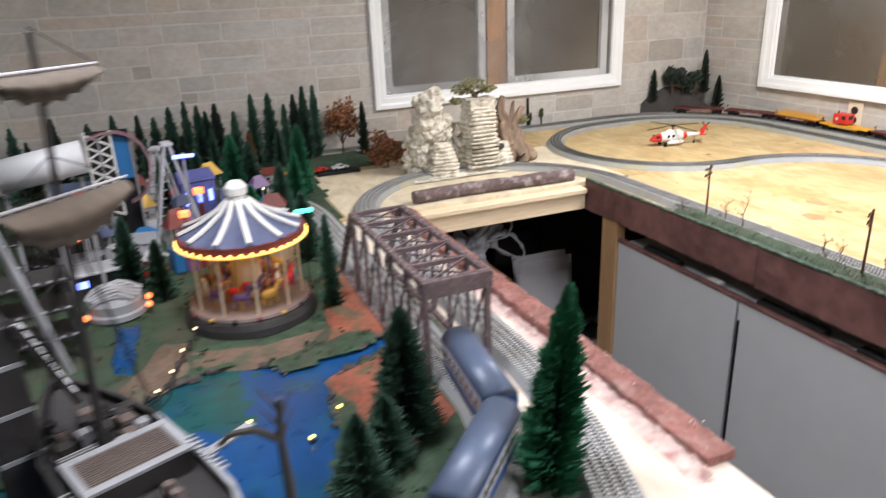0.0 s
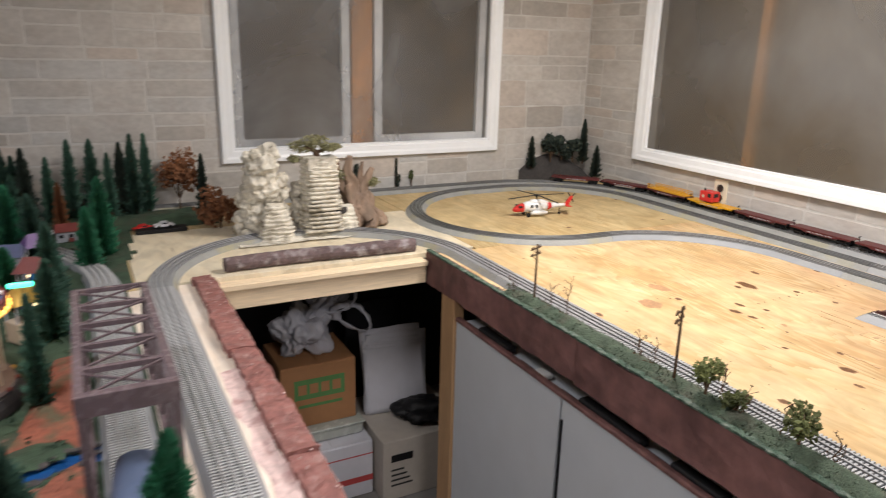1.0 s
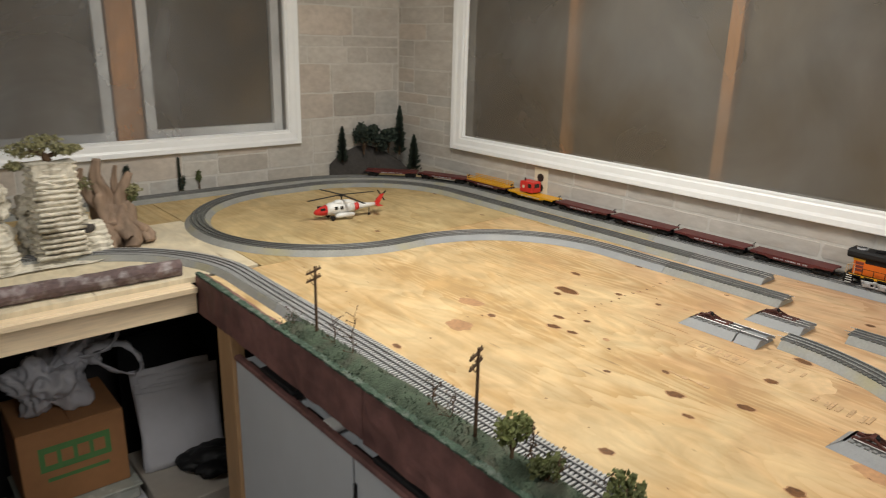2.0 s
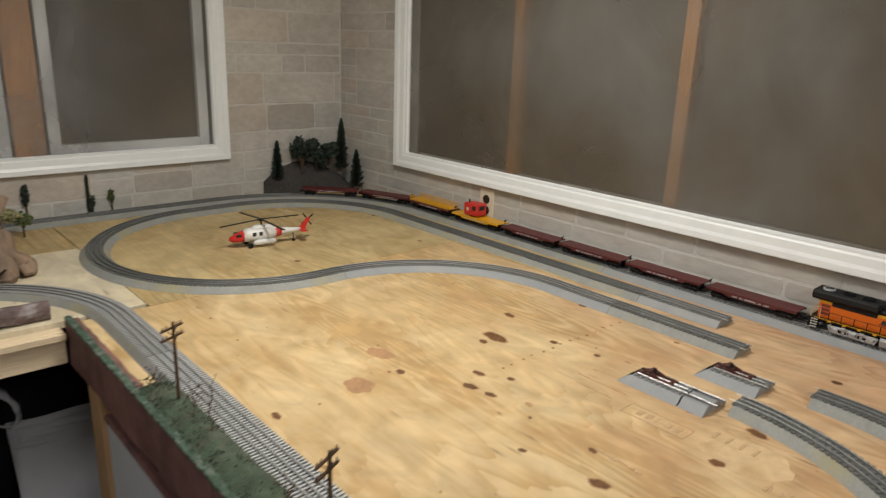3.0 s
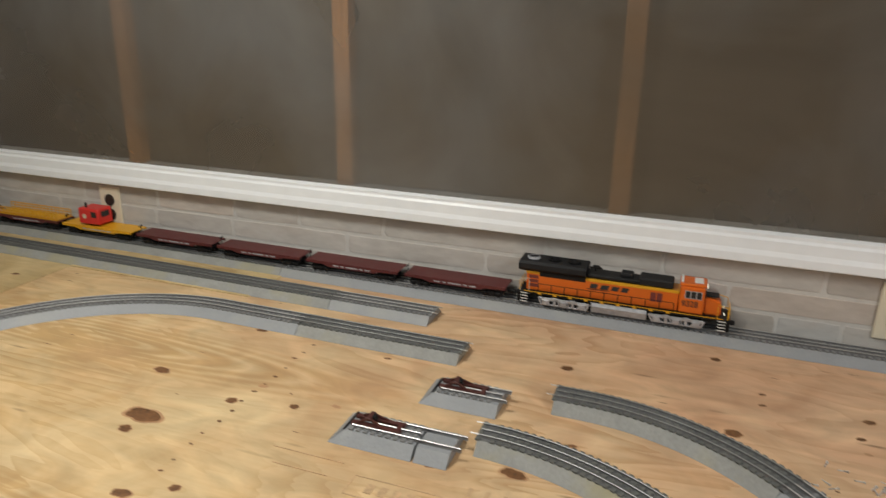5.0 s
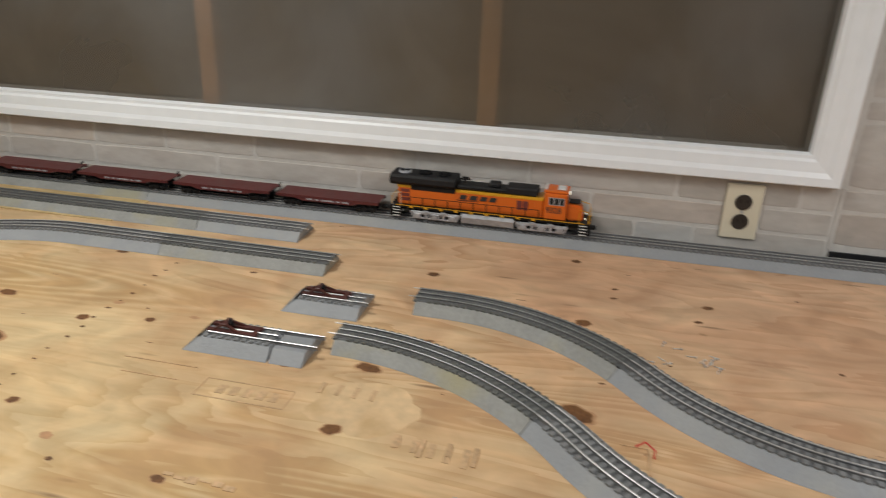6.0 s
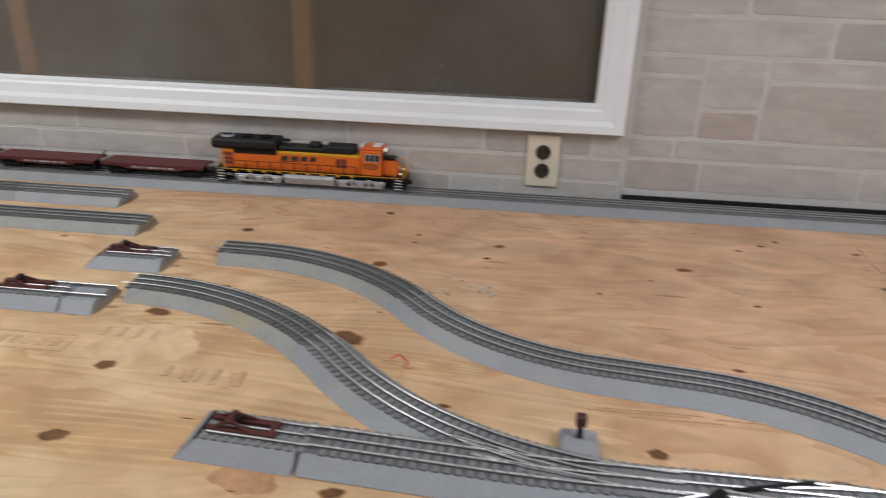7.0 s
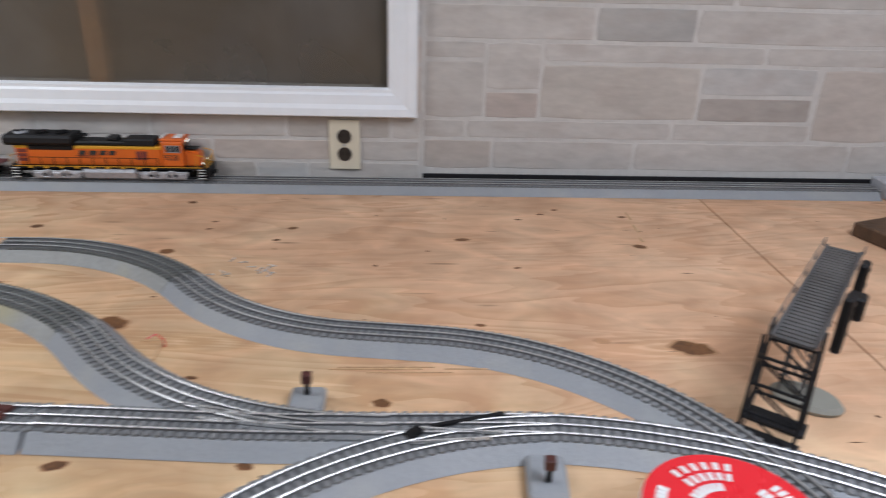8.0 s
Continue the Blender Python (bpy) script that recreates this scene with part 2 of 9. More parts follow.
BALLAST = mat("grey_track_roadbed", (0.29, 0.305, 0.325), 0.55, vary=0.07, scale=160, bump=0.25, dirt_or_shade=(0.42, 0.41, 0.36), dirt_or_shade_amount=0.3, dirt_or_shade_scale=9)
BALLAST_OLD = mat("weathered_track_roadbed", (0.30, 0.305, 0.295), 0.7, vary=0.16, scale=150, bump=0.3, dirt_or_shade=(0.37, 0.335, 0.19), dirt_or_shade_amount=0.75, dirt_or_shade_scale=8)
SLEEPER = mat("grey_sleeper_plastic", (0.21, 0.215, 0.22), 0.65, vary=0.2, scale=200, bump=0.2)
BED_DARK = mat("dark_bed_between_ribs", (0.055, 0.057, 0.06), 0.8, vary=0.25, scale=200, bump=0.3)
BED_TOP = mat("dark_grey_bed_between_sleepers", (0.132, 0.136, 0.14), 0.8, vary=0.25, scale=200, bump=0.3)
SLEEPER_OLD = mat("dark_sleeper_plastic", (0.132, 0.137, 0.13), 0.7, vary=0.25, scale=200, bump=0.2)
# the glint on the turnout rails is put into this paler nickel
RAIL = mat("bright_nickel_rail", (0.76, 0.76, 0.76), 0.28, 0.6, vary=0.1, scale=90, bump=0)
RIB = mat("pale_grey_track_rib", (0.43, 0.435, 0.44), 0.6, vary=0.15, scale=200, bump=0.1)
RIB_OLD = mat("grey_track_rib", (0.34, 0.345, 0.35), 0.6, vary=0.15, scale=200, bump=0.1)
# the same nickel coloured dimmer, for rails that catch no glint
RAIL_DIM = mat("dim_nickel_rail", (0.50, 0.50, 0.49), 0.38, 0.6, vary=0.15, scale=90, bump=0)
RAIL_DULL = mat("dull_nickel_rail", (0.42, 0.42, 0.425), 0.5, 0.15, vary=0.15, scale=90, bump=0)
RAIL_SIDE = mat("dull_rail_web", (0.20, 0.20, 0.205), 0.5, 0.4, vary=0.2, scale=90, bump=0)
RAIL_OLD = mat("dull_steel_rail", (0.27, 0.28, 0.275), 0.45, 0.75, vary=0.2, scale=90, bump=0)
BUMPER = mat("maroon_bumper_plastic", (0.075, 0.022, 0.018), 0.5, vary=0.2, bump=0.05)
BLACK = mat("black_plastic", (0.010, 0.010, 0.011), 0.5, vary=0.2, scale=60, bump=0.05, spec=0.25)
BLACK_MATT = mat("matt_black_metal", (0.014, 0.014, 0.016), 0.6, vary=0.3, scale=60, bump=0.1, spec=0.3)
ORANGE = mat("orange_enamel", (0.70, 0.145, 0.012), 0.33, vary=0.06, scale=40, bump=0.02)
YELLOW = mat("yellow_enamel", (0.70, 0.36, 0.015), 0.4, vary=0.08, scale=40, bump=0.02)
SILVER = mat("silver_truck_paint", (0.44, 0.45, 0.48), 0.4, 0.35, vary=0.3, scale=90, bump=0.1)
MAROON = mat("maroon_flatcar_paint", (0.105, 0.022, 0.022), 0.5, vary=0.2, scale=50, bump=0.08)
WHITE = mat("white_plastic", (0.78, 0.78, 0.77), 0.4, vary=0.05, bump=0.03)
RED = mat("red_enamel", (0.62, 0.03, 0.025), 0.38, vary=0.1, bump=0.02)
GLASS_DARK = mat("tinted_glass", (0.02, 0.022, 0.025), 0.08, vary=0.0, bump=0)
HEADLIGHT = mat("lit_headlight", (0.9, 0.85, 0.7), 0.3, vary=0, bump=0, emit=(1.0, 0.93, 0.75), power=2.5)
GREEN_LEAF = mat("dark_conifer_green", (0.055, 0.125, 0.088), 0.7, vary=0.55, scale=90, bump=0.0, per_object=0.25)
GREEN_BRIGHT = mat("bright_conifer_green", (0.03, 0.17, 0.085), 0.7, vary=0.5, scale=90, bump=0.0, per_object=0.12)
OLIVE_LEAF = mat("olive_foliage", (0.10, 0.125, 0.045), 0.75, vary=0.45, scale=90, bump=0.0, per_object=0.2)
BROWN_LEAF = mat("rust_brown_foliage", (0.21, 0.085, 0.035), 0.8, vary=0.45, scale=90, bump=0.0, per_object=0.15)
MOSS_LEAF = mat("pale_olive_moss", (0.22, 0.21, 0.105), 0.8, vary=0.4, scale=90, bump=0.0)
SHRUB_LEAF = mat("dark_shrub_foliage", (0.10, 0.115, 0.035), 0.75, vary=0.5, scale=90, bump=0.0, per_object=0.15)
DARK_LEAF = mat("black_green_foliage", (0.032, 0.048, 0.036), 0.8, vary=0.5, scale=90, bump=0.0)
BARK = mat("brown_bark", (0.095, 0.055, 0.03), 0.85, vary=0.4, scale=120, stretch=(1, 1, 0.3), bump=0.5)
DRIFT = mat("driftwood", (0.25, 0.175, 0.125), 0.75, vary=0.45, scale=60, stretch=(1, 1, 0.2), bump=0.8, dirt_or_shade=(0.11, 0.07, 0.055), dirt_or_shade_amount=0.7, dirt_or_shade_scale=22)
LOG = mat("painted_log_bark", (0.145, 0.10, 0.10), 0.8, vary=0.5, scale=60, bump=0.9, dirt_or_shade=(0.46, 0.43, 0.44), dirt_or_shade_amount=0.75, dirt_or_shade_scale=28)
ROCK_PALE = mat("chipped_pale_pink_rock", (0.66, 0.50, 0.47), 0.85, vary=0.3, scale=60, bump=0.8, dirt_or_shade=(0.30, 0.12, 0.11), dirt_or_shade_amount=0.7, dirt_or_shade_scale=26)
ROCK_RED = mat("red_painted_rock", (0.24, 0.10, 0.086), 0.7, vary=0.5, scale=55, bump=0.9, dirt_or_shade=(0.40, 0.27, 0.25), dirt_or_shade_amount=0.55, dirt_or_shade_scale=34)
FASCIA = mat("maroon_painted_foam", (0.20, 0.098, 0.09), 0.7, vary=0.5, scale=22, bump=0.8, dirt_or_shade=(0.105, 0.05, 0.048), dirt_or_shade_amount=0.8, dirt_or_shade_scale=9)
# brown-green noise patches: moss tints together with painted crevice shade
PLASTER = mat("cream_plaster_rock", (0.67, 0.63, 0.54), 0.8, vary=0.3, scale=60, bump=0.8, dirt_or_shade=(0.17, 0.14, 0.085), dirt_or_shade_amount=0.85, dirt_or_shade_scale=26)
TURF = mat("green_scenic_turf", (0.04, 0.072, 0.042), 0.9, vary=0.55, scale=260, bump=0.8, dirt_or_shade=(0.075, 0.062, 0.045), dirt_or_shade_amount=0.75, dirt_or_shade_scale=8)
TURF_BANK = mat("grey_green_bank_flock", (0.062, 0.088, 0.058), 0.9, vary=0.5, scale=240, bump=0.8, dirt_or_shade=(0.125, 0.115, 0.088), dirt_or_shade_amount=0.75, dirt_or_shade_scale=14)
TURF_EDGE = mat("pale_green_turf_edge", (0.055, 0.092, 0.065), 0.9, vary=0.5, scale=300, bump=0.8, dirt_or_shade=(0.34, 0.36, 0.33), dirt_or_shade_amount=0.35, dirt_or_shade_scale=45)
DIRT_RED = mat("terracotta_earth", (0.25, 0.082, 0.05), 0.9, vary=0.4, scale=90, bump=0.7, dirt_or_shade=(0.07, 0.09, 0.05), dirt_or_shade_amount=0.8, dirt_or_shade_scale=20)
DIRT_BROWN = mat("brown_earth", (0.14, 0.095, 0.07), 0.9, vary=0.4, scale=90, bump=0.7, dirt_or_shade=(0.05, 0.085, 0.05), dirt_or_shade_amount=0.8, dirt_or_shade_scale=18)
WATER_TEAL = mat("teal_painted_water", (0.012, 0.075, 0.082), 0.3, vary=0.45, scale=22, bump=0.3, dirt_or_shade=(0.012, 0.06, 0.15), dirt_or_shade_amount=0.7, dirt_or_shade_scale=9, spec=0.3)
TENT_BLUE = mat("violet_blue_tent", (0.10, 0.11, 0.32), 0.5, vary=0.3, scale=60, bump=0.1)
WATER = mat("blue_painted_water", (0.010, 0.062, 0.20), 0.3, vary=0.35, scale=22, bump=0.3, dirt_or_shade=(0.012, 0.085, 0.11), dirt_or_shade_amount=0.8, dirt_or_shade_scale=8, spec=0.3)
DARK_ROCK = mat("dark_rock_edging", (0.055, 0.05, 0.048), 0.85, vary=0.5, scale=80, bump=0.6)
BRIDGE = mat("brown_bridge_paint", (0.125, 0.092, 0.10), 0.26, vary=0.2, scale=70, bump=0.1)
CARDBOARD = mat("orange_brown_cardboard", (0.35, 0.17, 0.072), 0.8, vary=0.12, scale=30, bump=0.1)
CARD_WHITE = mat("white_cardboard", (0.57, 0.57, 0.62), 0.6, vary=0.06, scale=30, bump=0.05)
CARD_GREY = mat("beige_cardboard", (0.45, 0.41, 0.36), 0.75, vary=0.1, scale=30, bump=0.08)
PRINT_GREEN = mat("green_print", (0.09, 0.22, 0.07), 0.8, vary=0.15, bump=0)
PRINT_RED = mat("red_print", (0.45, 0.06, 0.06), 0.6, vary=0.1, bump=0)
PRINT_BLACK = mat("black_print", (0.03, 0.03, 0.03), 0.6, vary=0.1, bump=0)
# charcoal for the sheets that stand for shade under the tables
STORAGE_SHADE = mat("storage_shade_grey", (0.05, 0.047, 0.052), 0.9, vary=0.3, scale=30, bump=0.2)
BAG = mat("white_plastic_bag", (0.50, 0.50, 0.55), 0.4, vary=0.1, scale=40, bump=0.3)
BIN = mat("clear_storage_plastic", (0.40, 0.42, 0.38), 0.25, vary=0.12, bump=0.05)
PANEL_GREY = mat("blue_grey_cabinet_panel", (0.62, 0.655, 0.705), 0.55, vary=0.05, scale=12, bump=0.06)
CANOPY = mat("blue_grey_canopy", (0.09, 0.105, 0.19), 0.5, vary=0.2, scale=60, bump=0.1)
MAHOGANY = mat("dark_red_trim", (0.16, 0.035, 0.03), 0.5, vary=0.25, bump=0.05)
GOLD = mat("gold_paint", (0.65, 0.42, 0.10), 0.35, 0.4, vary=0.2, bump=0.05)
CREAM = mat("cream_paint", (0.58, 0.50, 0.38), 0.5, vary=0.1, bump=0.05)
PURPLE = mat("purple_plastic", (0.16, 0.09, 0.24), 0.45, vary=0.15, bump=0.03)
BLUE = mat("blue_plastic", (0.03, 0.17, 0.42), 0.4, vary=0.12, bump=0.03)
COACH_BLUE = mat("blue_coach_paint", (0.035, 0.095, 0.30), 0.35, vary=0.15, bump=0.05)
COACH_ROOF = mat("slate_grey_roof", (0.085, 0.115, 0.19), 0.42, 0.1, vary=0.2, bump=0.1)
COACH_PALE = mat("pale_grey_side", (0.46, 0.47, 0.50), 0.4, vary=0.1, bump=0.05)
SHIP_WOOD = mat("dark_grey_ship_wood", (0.028, 0.026, 0.027), 0.6, vary=0.35, scale=70, bump=0.3)
SHIP_DECK = mat("brown_grey_deck", (0.13, 0.10, 0.092), 0.6, vary=0.25, scale=70, bump=0.2)
SHIP_RAIL = mat("silver_grey_rail", (0.34, 0.34, 0.37), 0.45, vary=0.2, bump=0.1)
PLATFORM = mat("pink_tan_platform", (0.21, 0.16, 0.15), 0.6, vary=0.3, scale=60, bump=0.2)
SAIL = mat("tan_sail_cloth", (0.105, 0.083, 0.066), 0.85, vary=0.35, scale=50, bump=0.2)
GREY = mat("grey_model_wall", (0.30, 0.31, 0.34), 0.6, vary=0.15, bump=0.1)
GREY_PALE = mat("pale_grey_model_paint", (0.55, 0.56, 0.60), 0.5, vary=0.1, bump=0.05)
BULB_WARM = mat("lit_amber_bulb", (1, 0.75, 0.3), 0.3, vary=0, bump=0, emit=(1.0, 0.47, 0.06), power=4.5)
BAND_WARM = mat("amber_light_band", (1, 0.7, 0.25), 0.4, vary=0.2, scale=60, bump=0, emit=(1.0, 0.45, 0.04), power=1.0)
BULB_WHITE = mat("lit_white_bulb", (1, 0.9, 0.7), 0.3, vary=0, bump=0, emit=(1.0, 0.72, 0.35), power=3)
# glow for the yellow glints on the water
GLINT_YELLOW = mat("yellow_glint_glow", (1, 0.85, 0.3), 0.3, vary=0, bump=0, emit=(1.0, 0.72, 0.12), power=5)
BULB_GREEN = mat("lit_green_bulb", (0.2, 1, 0.7), 0.3, vary=0, bump=0, emit=(0.05, 1.0, 0.55), power=4)
BULB_BLUE = mat("lit_blue_bulb", (0.3, 0.35, 1), 0.3, vary=0, bump=0, emit=(0.15, 0.2, 1.0), power=5)
BULB_ORANGE = mat("lit_orange_bulb", (1, 0.3, 0.1), 0.3, vary=0, bump=0, emit=(1.0, 0.2, 0.05), power=2.5)
LAMP_GLOW = mat("lit_lamp_diffuser", (1, 1, 1), 0.4, vary=0, bump=0, emit=(1.0, 0.93, 0.82), power=6)
GUN_GREY = mat("dark_signal_steel", (0.10, 0.098, 0.098), 0.5, 0.2, vary=0.3, scale=90, bump=0.15)
SIGNAL_BASE = mat("grey_green_base", (0.24, 0.235, 0.20), 0.6, vary=0.15, bump=0.1)


def film_material(name, tone_a, tone_b, low, high):
    """Hazy plastic sheeting over a window: partly clear, with a soft rippled sheen."""
    m = bpy.data.materials.new(name)
    m.use_nodes = True
    n, l = m.node_tree.nodes, m.node_tree.links
    b = n["Principled BSDF"]
    b.inputs["Roughness"].default_value = 0.34
    b.inputs["Specular IOR Level"].default_value = 0.7
    clear = n.new("ShaderNodeBsdfTransparent")
    clear.inputs[0].default_value = (0.93, 0.91, 0.88, 1)
    mix = n.new("ShaderNodeMixShader")
    pos = n.new("ShaderNodeNewGeometry").outputs["Position"]
    noise_ = n.new("ShaderNodeTexNoise")
    noise_.inputs["Scale"].default_value, noise_.inputs["Detail"].default_value = 2.0, 5
    noise_.inputs["Distortion"].default_value = 0.9
    l.new(pos, noise_.inputs["Vector"])
    r = n.new("ShaderNodeMapRange")
    r.inputs["From Min"].default_value, r.inputs["From Max"].default_value = 0.34, 0.66
    r.inputs["To Min"].default_value, r.inputs["To Max"].default_value = low, high
    l.new(noise_.outputs["Fac"], r.inputs["Value"])
    l.new(r.outputs["Result"], mix.inputs[0])
    big = n.new("ShaderNodeTexNoise")
    big.inputs["Scale"].default_value, big.inputs["Detail"].default_value = 1.3, 4
    l.new(pos, big.inputs["Vector"])
    tone = n.new("ShaderNodeMix")
    tone.data_type = "RGBA"
    tr = n.new("ShaderNodeMapRange")
    tr.inputs["From Min"].default_value, tr.inputs["From Max"].default_value = 0.40, 0.60
    l.new(big.outputs["Fac"], tr.inputs["Value"])
    l.new(tr.outputs["Result"], tone.inputs["Factor"])
    tone.inputs["A"].default_value, tone.inputs["B"].default_value = (*tone_a, 1), (*tone_b, 1)
    l.new(tone.outputs["Result"], b.inputs["Base Color"])
    l.new(clear.outputs[0], mix.inputs[1])
    l.new(b.outputs[0], mix.inputs[2])
    mp = n.new("ShaderNodeMapping")
    mp.inputs["Scale"].default_value = (9, 9, 0.5)
    l.new(pos, mp.inputs["Vector"])
    rip = n.new("ShaderNodeTexNoise")
    rip.inputs["Scale"].default_value, rip.inputs["Detail"].default_value = 1.0, 0.5
    l.new(mp.outputs["Vector"], rip.inputs["Vector"])
    bn = n.new("ShaderNodeBump")
    bn.inputs["Strength"].default_value, bn.inputs["Distance"].default_value = 0.07, 0.01
    l.new(rip.outputs["Fac"], bn.inputs["Height"])
    l.new(bn.outputs["Normal"], b.inputs["Normal"])
    l.new(mix.outputs[0], n["Material Output"].inputs[0])
    return m


FILM = film_material("hazy_brown_window_film", (0.125, 0.103, 0.077), (0.19, 0.186, 0.18), 0.55, 0.84)
FILM_COOL = film_material("hazy_grey_window_film", (0.125, 0.115, 0.105), (0.225, 0.235, 0.25), 0.32, 0.76)

# ---- small building kit ----


def part(name, bm, material, parent=None, label="", kind="", smooth=False):
    """Links a bmesh as one mesh object under a thing or part."""
    me = bpy.data.meshes.new(name)
    bmesh.ops.recalc_face_normals(bm, faces=bm.faces)
    bm.to_mesh(me)
    bm.free()
    if smooth:
        me.polygons.foreach_set("use_smooth", [True] * len(me.polygons))
    me.materials.append(material)
    ob = new(name, me)
    if parent is not None:
        ob.parent = parent
    return tagged(ob, label=label, kind=kind)


def thing(name, label, category, at=(0, 0, 0), rz=0.0, group="", kind=""):
    ob = new(name)
    ob.empty_display_size = 0.05
    ob.matrix_basis = pose(at[0], at[1], at[2], 0, 0, rz)
    return tagged(ob, label, category, group, kind)


def box(bm, x0, x1, y0, y1, z0, z1, bevel=0.0, m=None):
    vs = [bm.verts.new(v) for v in ((x0, y0, z0), (x1, y0, z0), (x1, y1, z0), (x0, y1, z0), (x0, y0, z1), (x1, y0, z1), (x1, y1, z1), (x0, y1, z1))]
    fs = [bm.faces.new([vs[i] for i in q]) for q in ((3, 2, 1, 0), (4, 5, 6, 7), (0, 1, 5, 4), (1, 2, 6, 5), (2, 3, 7, 6), (3, 0, 4, 7))]
    if bevel:
        edges = {e for f in fs for e in f.edges}
        made = bmesh.ops.bevel(bm, geom=list(edges), offset=bevel, segments=1, affect="EDGES", profile=0.7)
        vs = list({v for f in made["faces"] for v in f.verts} | {v for v in vs if v.is_valid})
    if m is not None:
        bmesh.ops.transform(bm, matrix=m, verts=[v for v in vs if v.is_valid])
    return bm


def boxed(*a, **k):
    return box(bmesh.new(), *a, **k)


def cyl(bm, r1, r2, p0, p1, seg=12, caps=True):
    """A tapered round bar from p0 to p1."""
    p0, p1 = Vector(p0), Vector(p1)
    d = p1 - p0
    rot = d.to_track_quat("Z", "Y").to_matrix().to_4x4()
    m = Matrix.Translation((p0 + p1) / 2) @ rot
    bmesh.ops.create_cone(bm, cap_ends=caps, segments=seg, radius1=r1, radius2=r2, depth=d.length, matrix=m)
    return bm


def bar(bm, p0, p1, w, h):
    """A rectangular bar from p0 to p1."""
    p0, p1 = Vector(p0), Vector(p1)
    d = p1 - p0
    m = Matrix.Translation(p0) @ d.to_track_quat("Y", "Z").to_matrix().to_4x4()
    return box(bm, -w / 2, w / 2, 0, d.length, -h / 2, h / 2, 0, m)


def ball(bm, r, at, sx=1, sy=1, sz=1, sub=2):
    bmesh.ops.create_icosphere(bm, subdivisions=sub, radius=r, matrix=Matrix.Translation(at) @ Matrix.Diagonal((sx, sy, sz, 1)))
    return bm


def lathe(bm, profile, seg=24, at=(0, 0, 0)):
    """Turns a profile of (radius, height) round the z axis."""
    rings = []
    for r, z in profile:
        rings.append([bm.verts.new((at[0] + r * math.cos(2 * math.pi * i / seg), at[1] + r * math.sin(2 * math.pi * i / seg), at[2] + z)) for i in range(seg)])
    for a, b in zip(rings, rings[1:]):
        for i in range(seg):
            j = (i + 1) % seg
            bm.faces.new((a[i], a[j], b[j], b[i]))
    if profile[0][0] > 1e-4:
        bm.faces.new(rings[0][::-1])
    if profile[-1][0] > 1e-4:
        bm.faces.new(rings[-1])
    return bm


def sweep(bm, points, profile, closed=True):
    """Sweeps a profile of (side, height) along flat points (x, y, z, heading)."""
    rings = []
    for x, y, z, a in points:
        nx, ny = -math.sin(a), math.cos(a)
        rings.append([bm.verts.new((x + nx * s, y + ny * s, z + h)) for s, h in profile])
    k = len(profile)
    for p, q in zip(rings, rings[1:]):
        for i in range(k if closed else k - 1):
            j = (i + 1) % k
            bm.faces.new((p[i], p[j], q[j], q[i]))
    if closed:
        bm.faces.new(rings[0][::-1])
        bm.faces.new(rings[-1])
    return bm


def roughen(bm, amount, scale, seed=0, axis=None):
    """Pushes the vertices about with noise, for stone, foam and bark."""
    off = Vector((seed * 3.1, seed * 1.3, seed * 0.7))
    for v in bm.verts:
        d = noise.noise_vector(v.co * scale + off)
        d2 = noise.noise_vector(v.co * scale * 3.1 + off)
        v.co += (d + d2 * 0.5) * amount
    return bm


def grid_box(bm, x0, x1, y0, y1, z0, z1, step):
    """A box with its sides divided into cells of about step."""
    def sheet(o, u, v):
        nu, nv = max(1, round(u.length / step)), max(1, round(v.length / step))
        vs = [[bm.verts.new(o + u * (i / nu) + v * (j / nv)) for j in range(nv + 1)] for i in range(nu + 1)]
        for i in range(nu):
            for j in range(nv):
                bm.faces.new((vs[i][j], vs[i + 1][j], vs[i + 1][j + 1], vs[i][j + 1]))
    X, Y, Z = Vector((x1 - x0, 0, 0)), Vector((0, y1 - y0, 0)), Vector((0, 0, z1 - z0))
    o = Vector((x0, y0, z0))
    sheet(o, Y, X), sheet(o + Z, X, Y), sheet(o, X, Z), sheet(o + Y, Z, X), sheet(o, Z, Y), sheet(o + X, Y, Z)
    bmesh.ops.remove_doubles(bm, verts=bm.verts, dist=1e-5)
    return bm


def writing(name, text, size, material, parent, m, label=""):
    """Flat letters in the built-in font, as a mesh."""
    cu = bpy.data.curves.new(name, "FONT")
    cu.body, cu.size, cu.extrude = text, size, 0.0003
    cu.align_x, cu.align_y = "CENTER", "CENTER"
    tmp = bpy.data.objects.new(name, cu)
    scene.collection.objects.link(tmp)
    me = bpy.data.meshes.new_from_object(tmp.evaluated_get(bpy.context.evaluated_depsgraph_get()))
    bpy.data.objects.remove(tmp)
    me.materials.clear()
    me.materials.append(material)
    ob = new(name, me)
    ob.parent = parent
    ob.matrix_basis = m
    return tagged(ob, label=label)

# ---- the room ----
WX, WY = 3.012, 3.392          # inner faces of the window walls
LX, FY = -2.3, -2.3            # the two plain walls that close the room
WIN_R = (0.36, 2.90, 0.222, 1.25)     # y0, y1, z0, z1 of the right-hand window's clear opening
WIN_B = (1.125, 2.39, 0.232, 1.25)    # x0, x1, z0, z1 of the back window's clear opening
OUT = 0.13


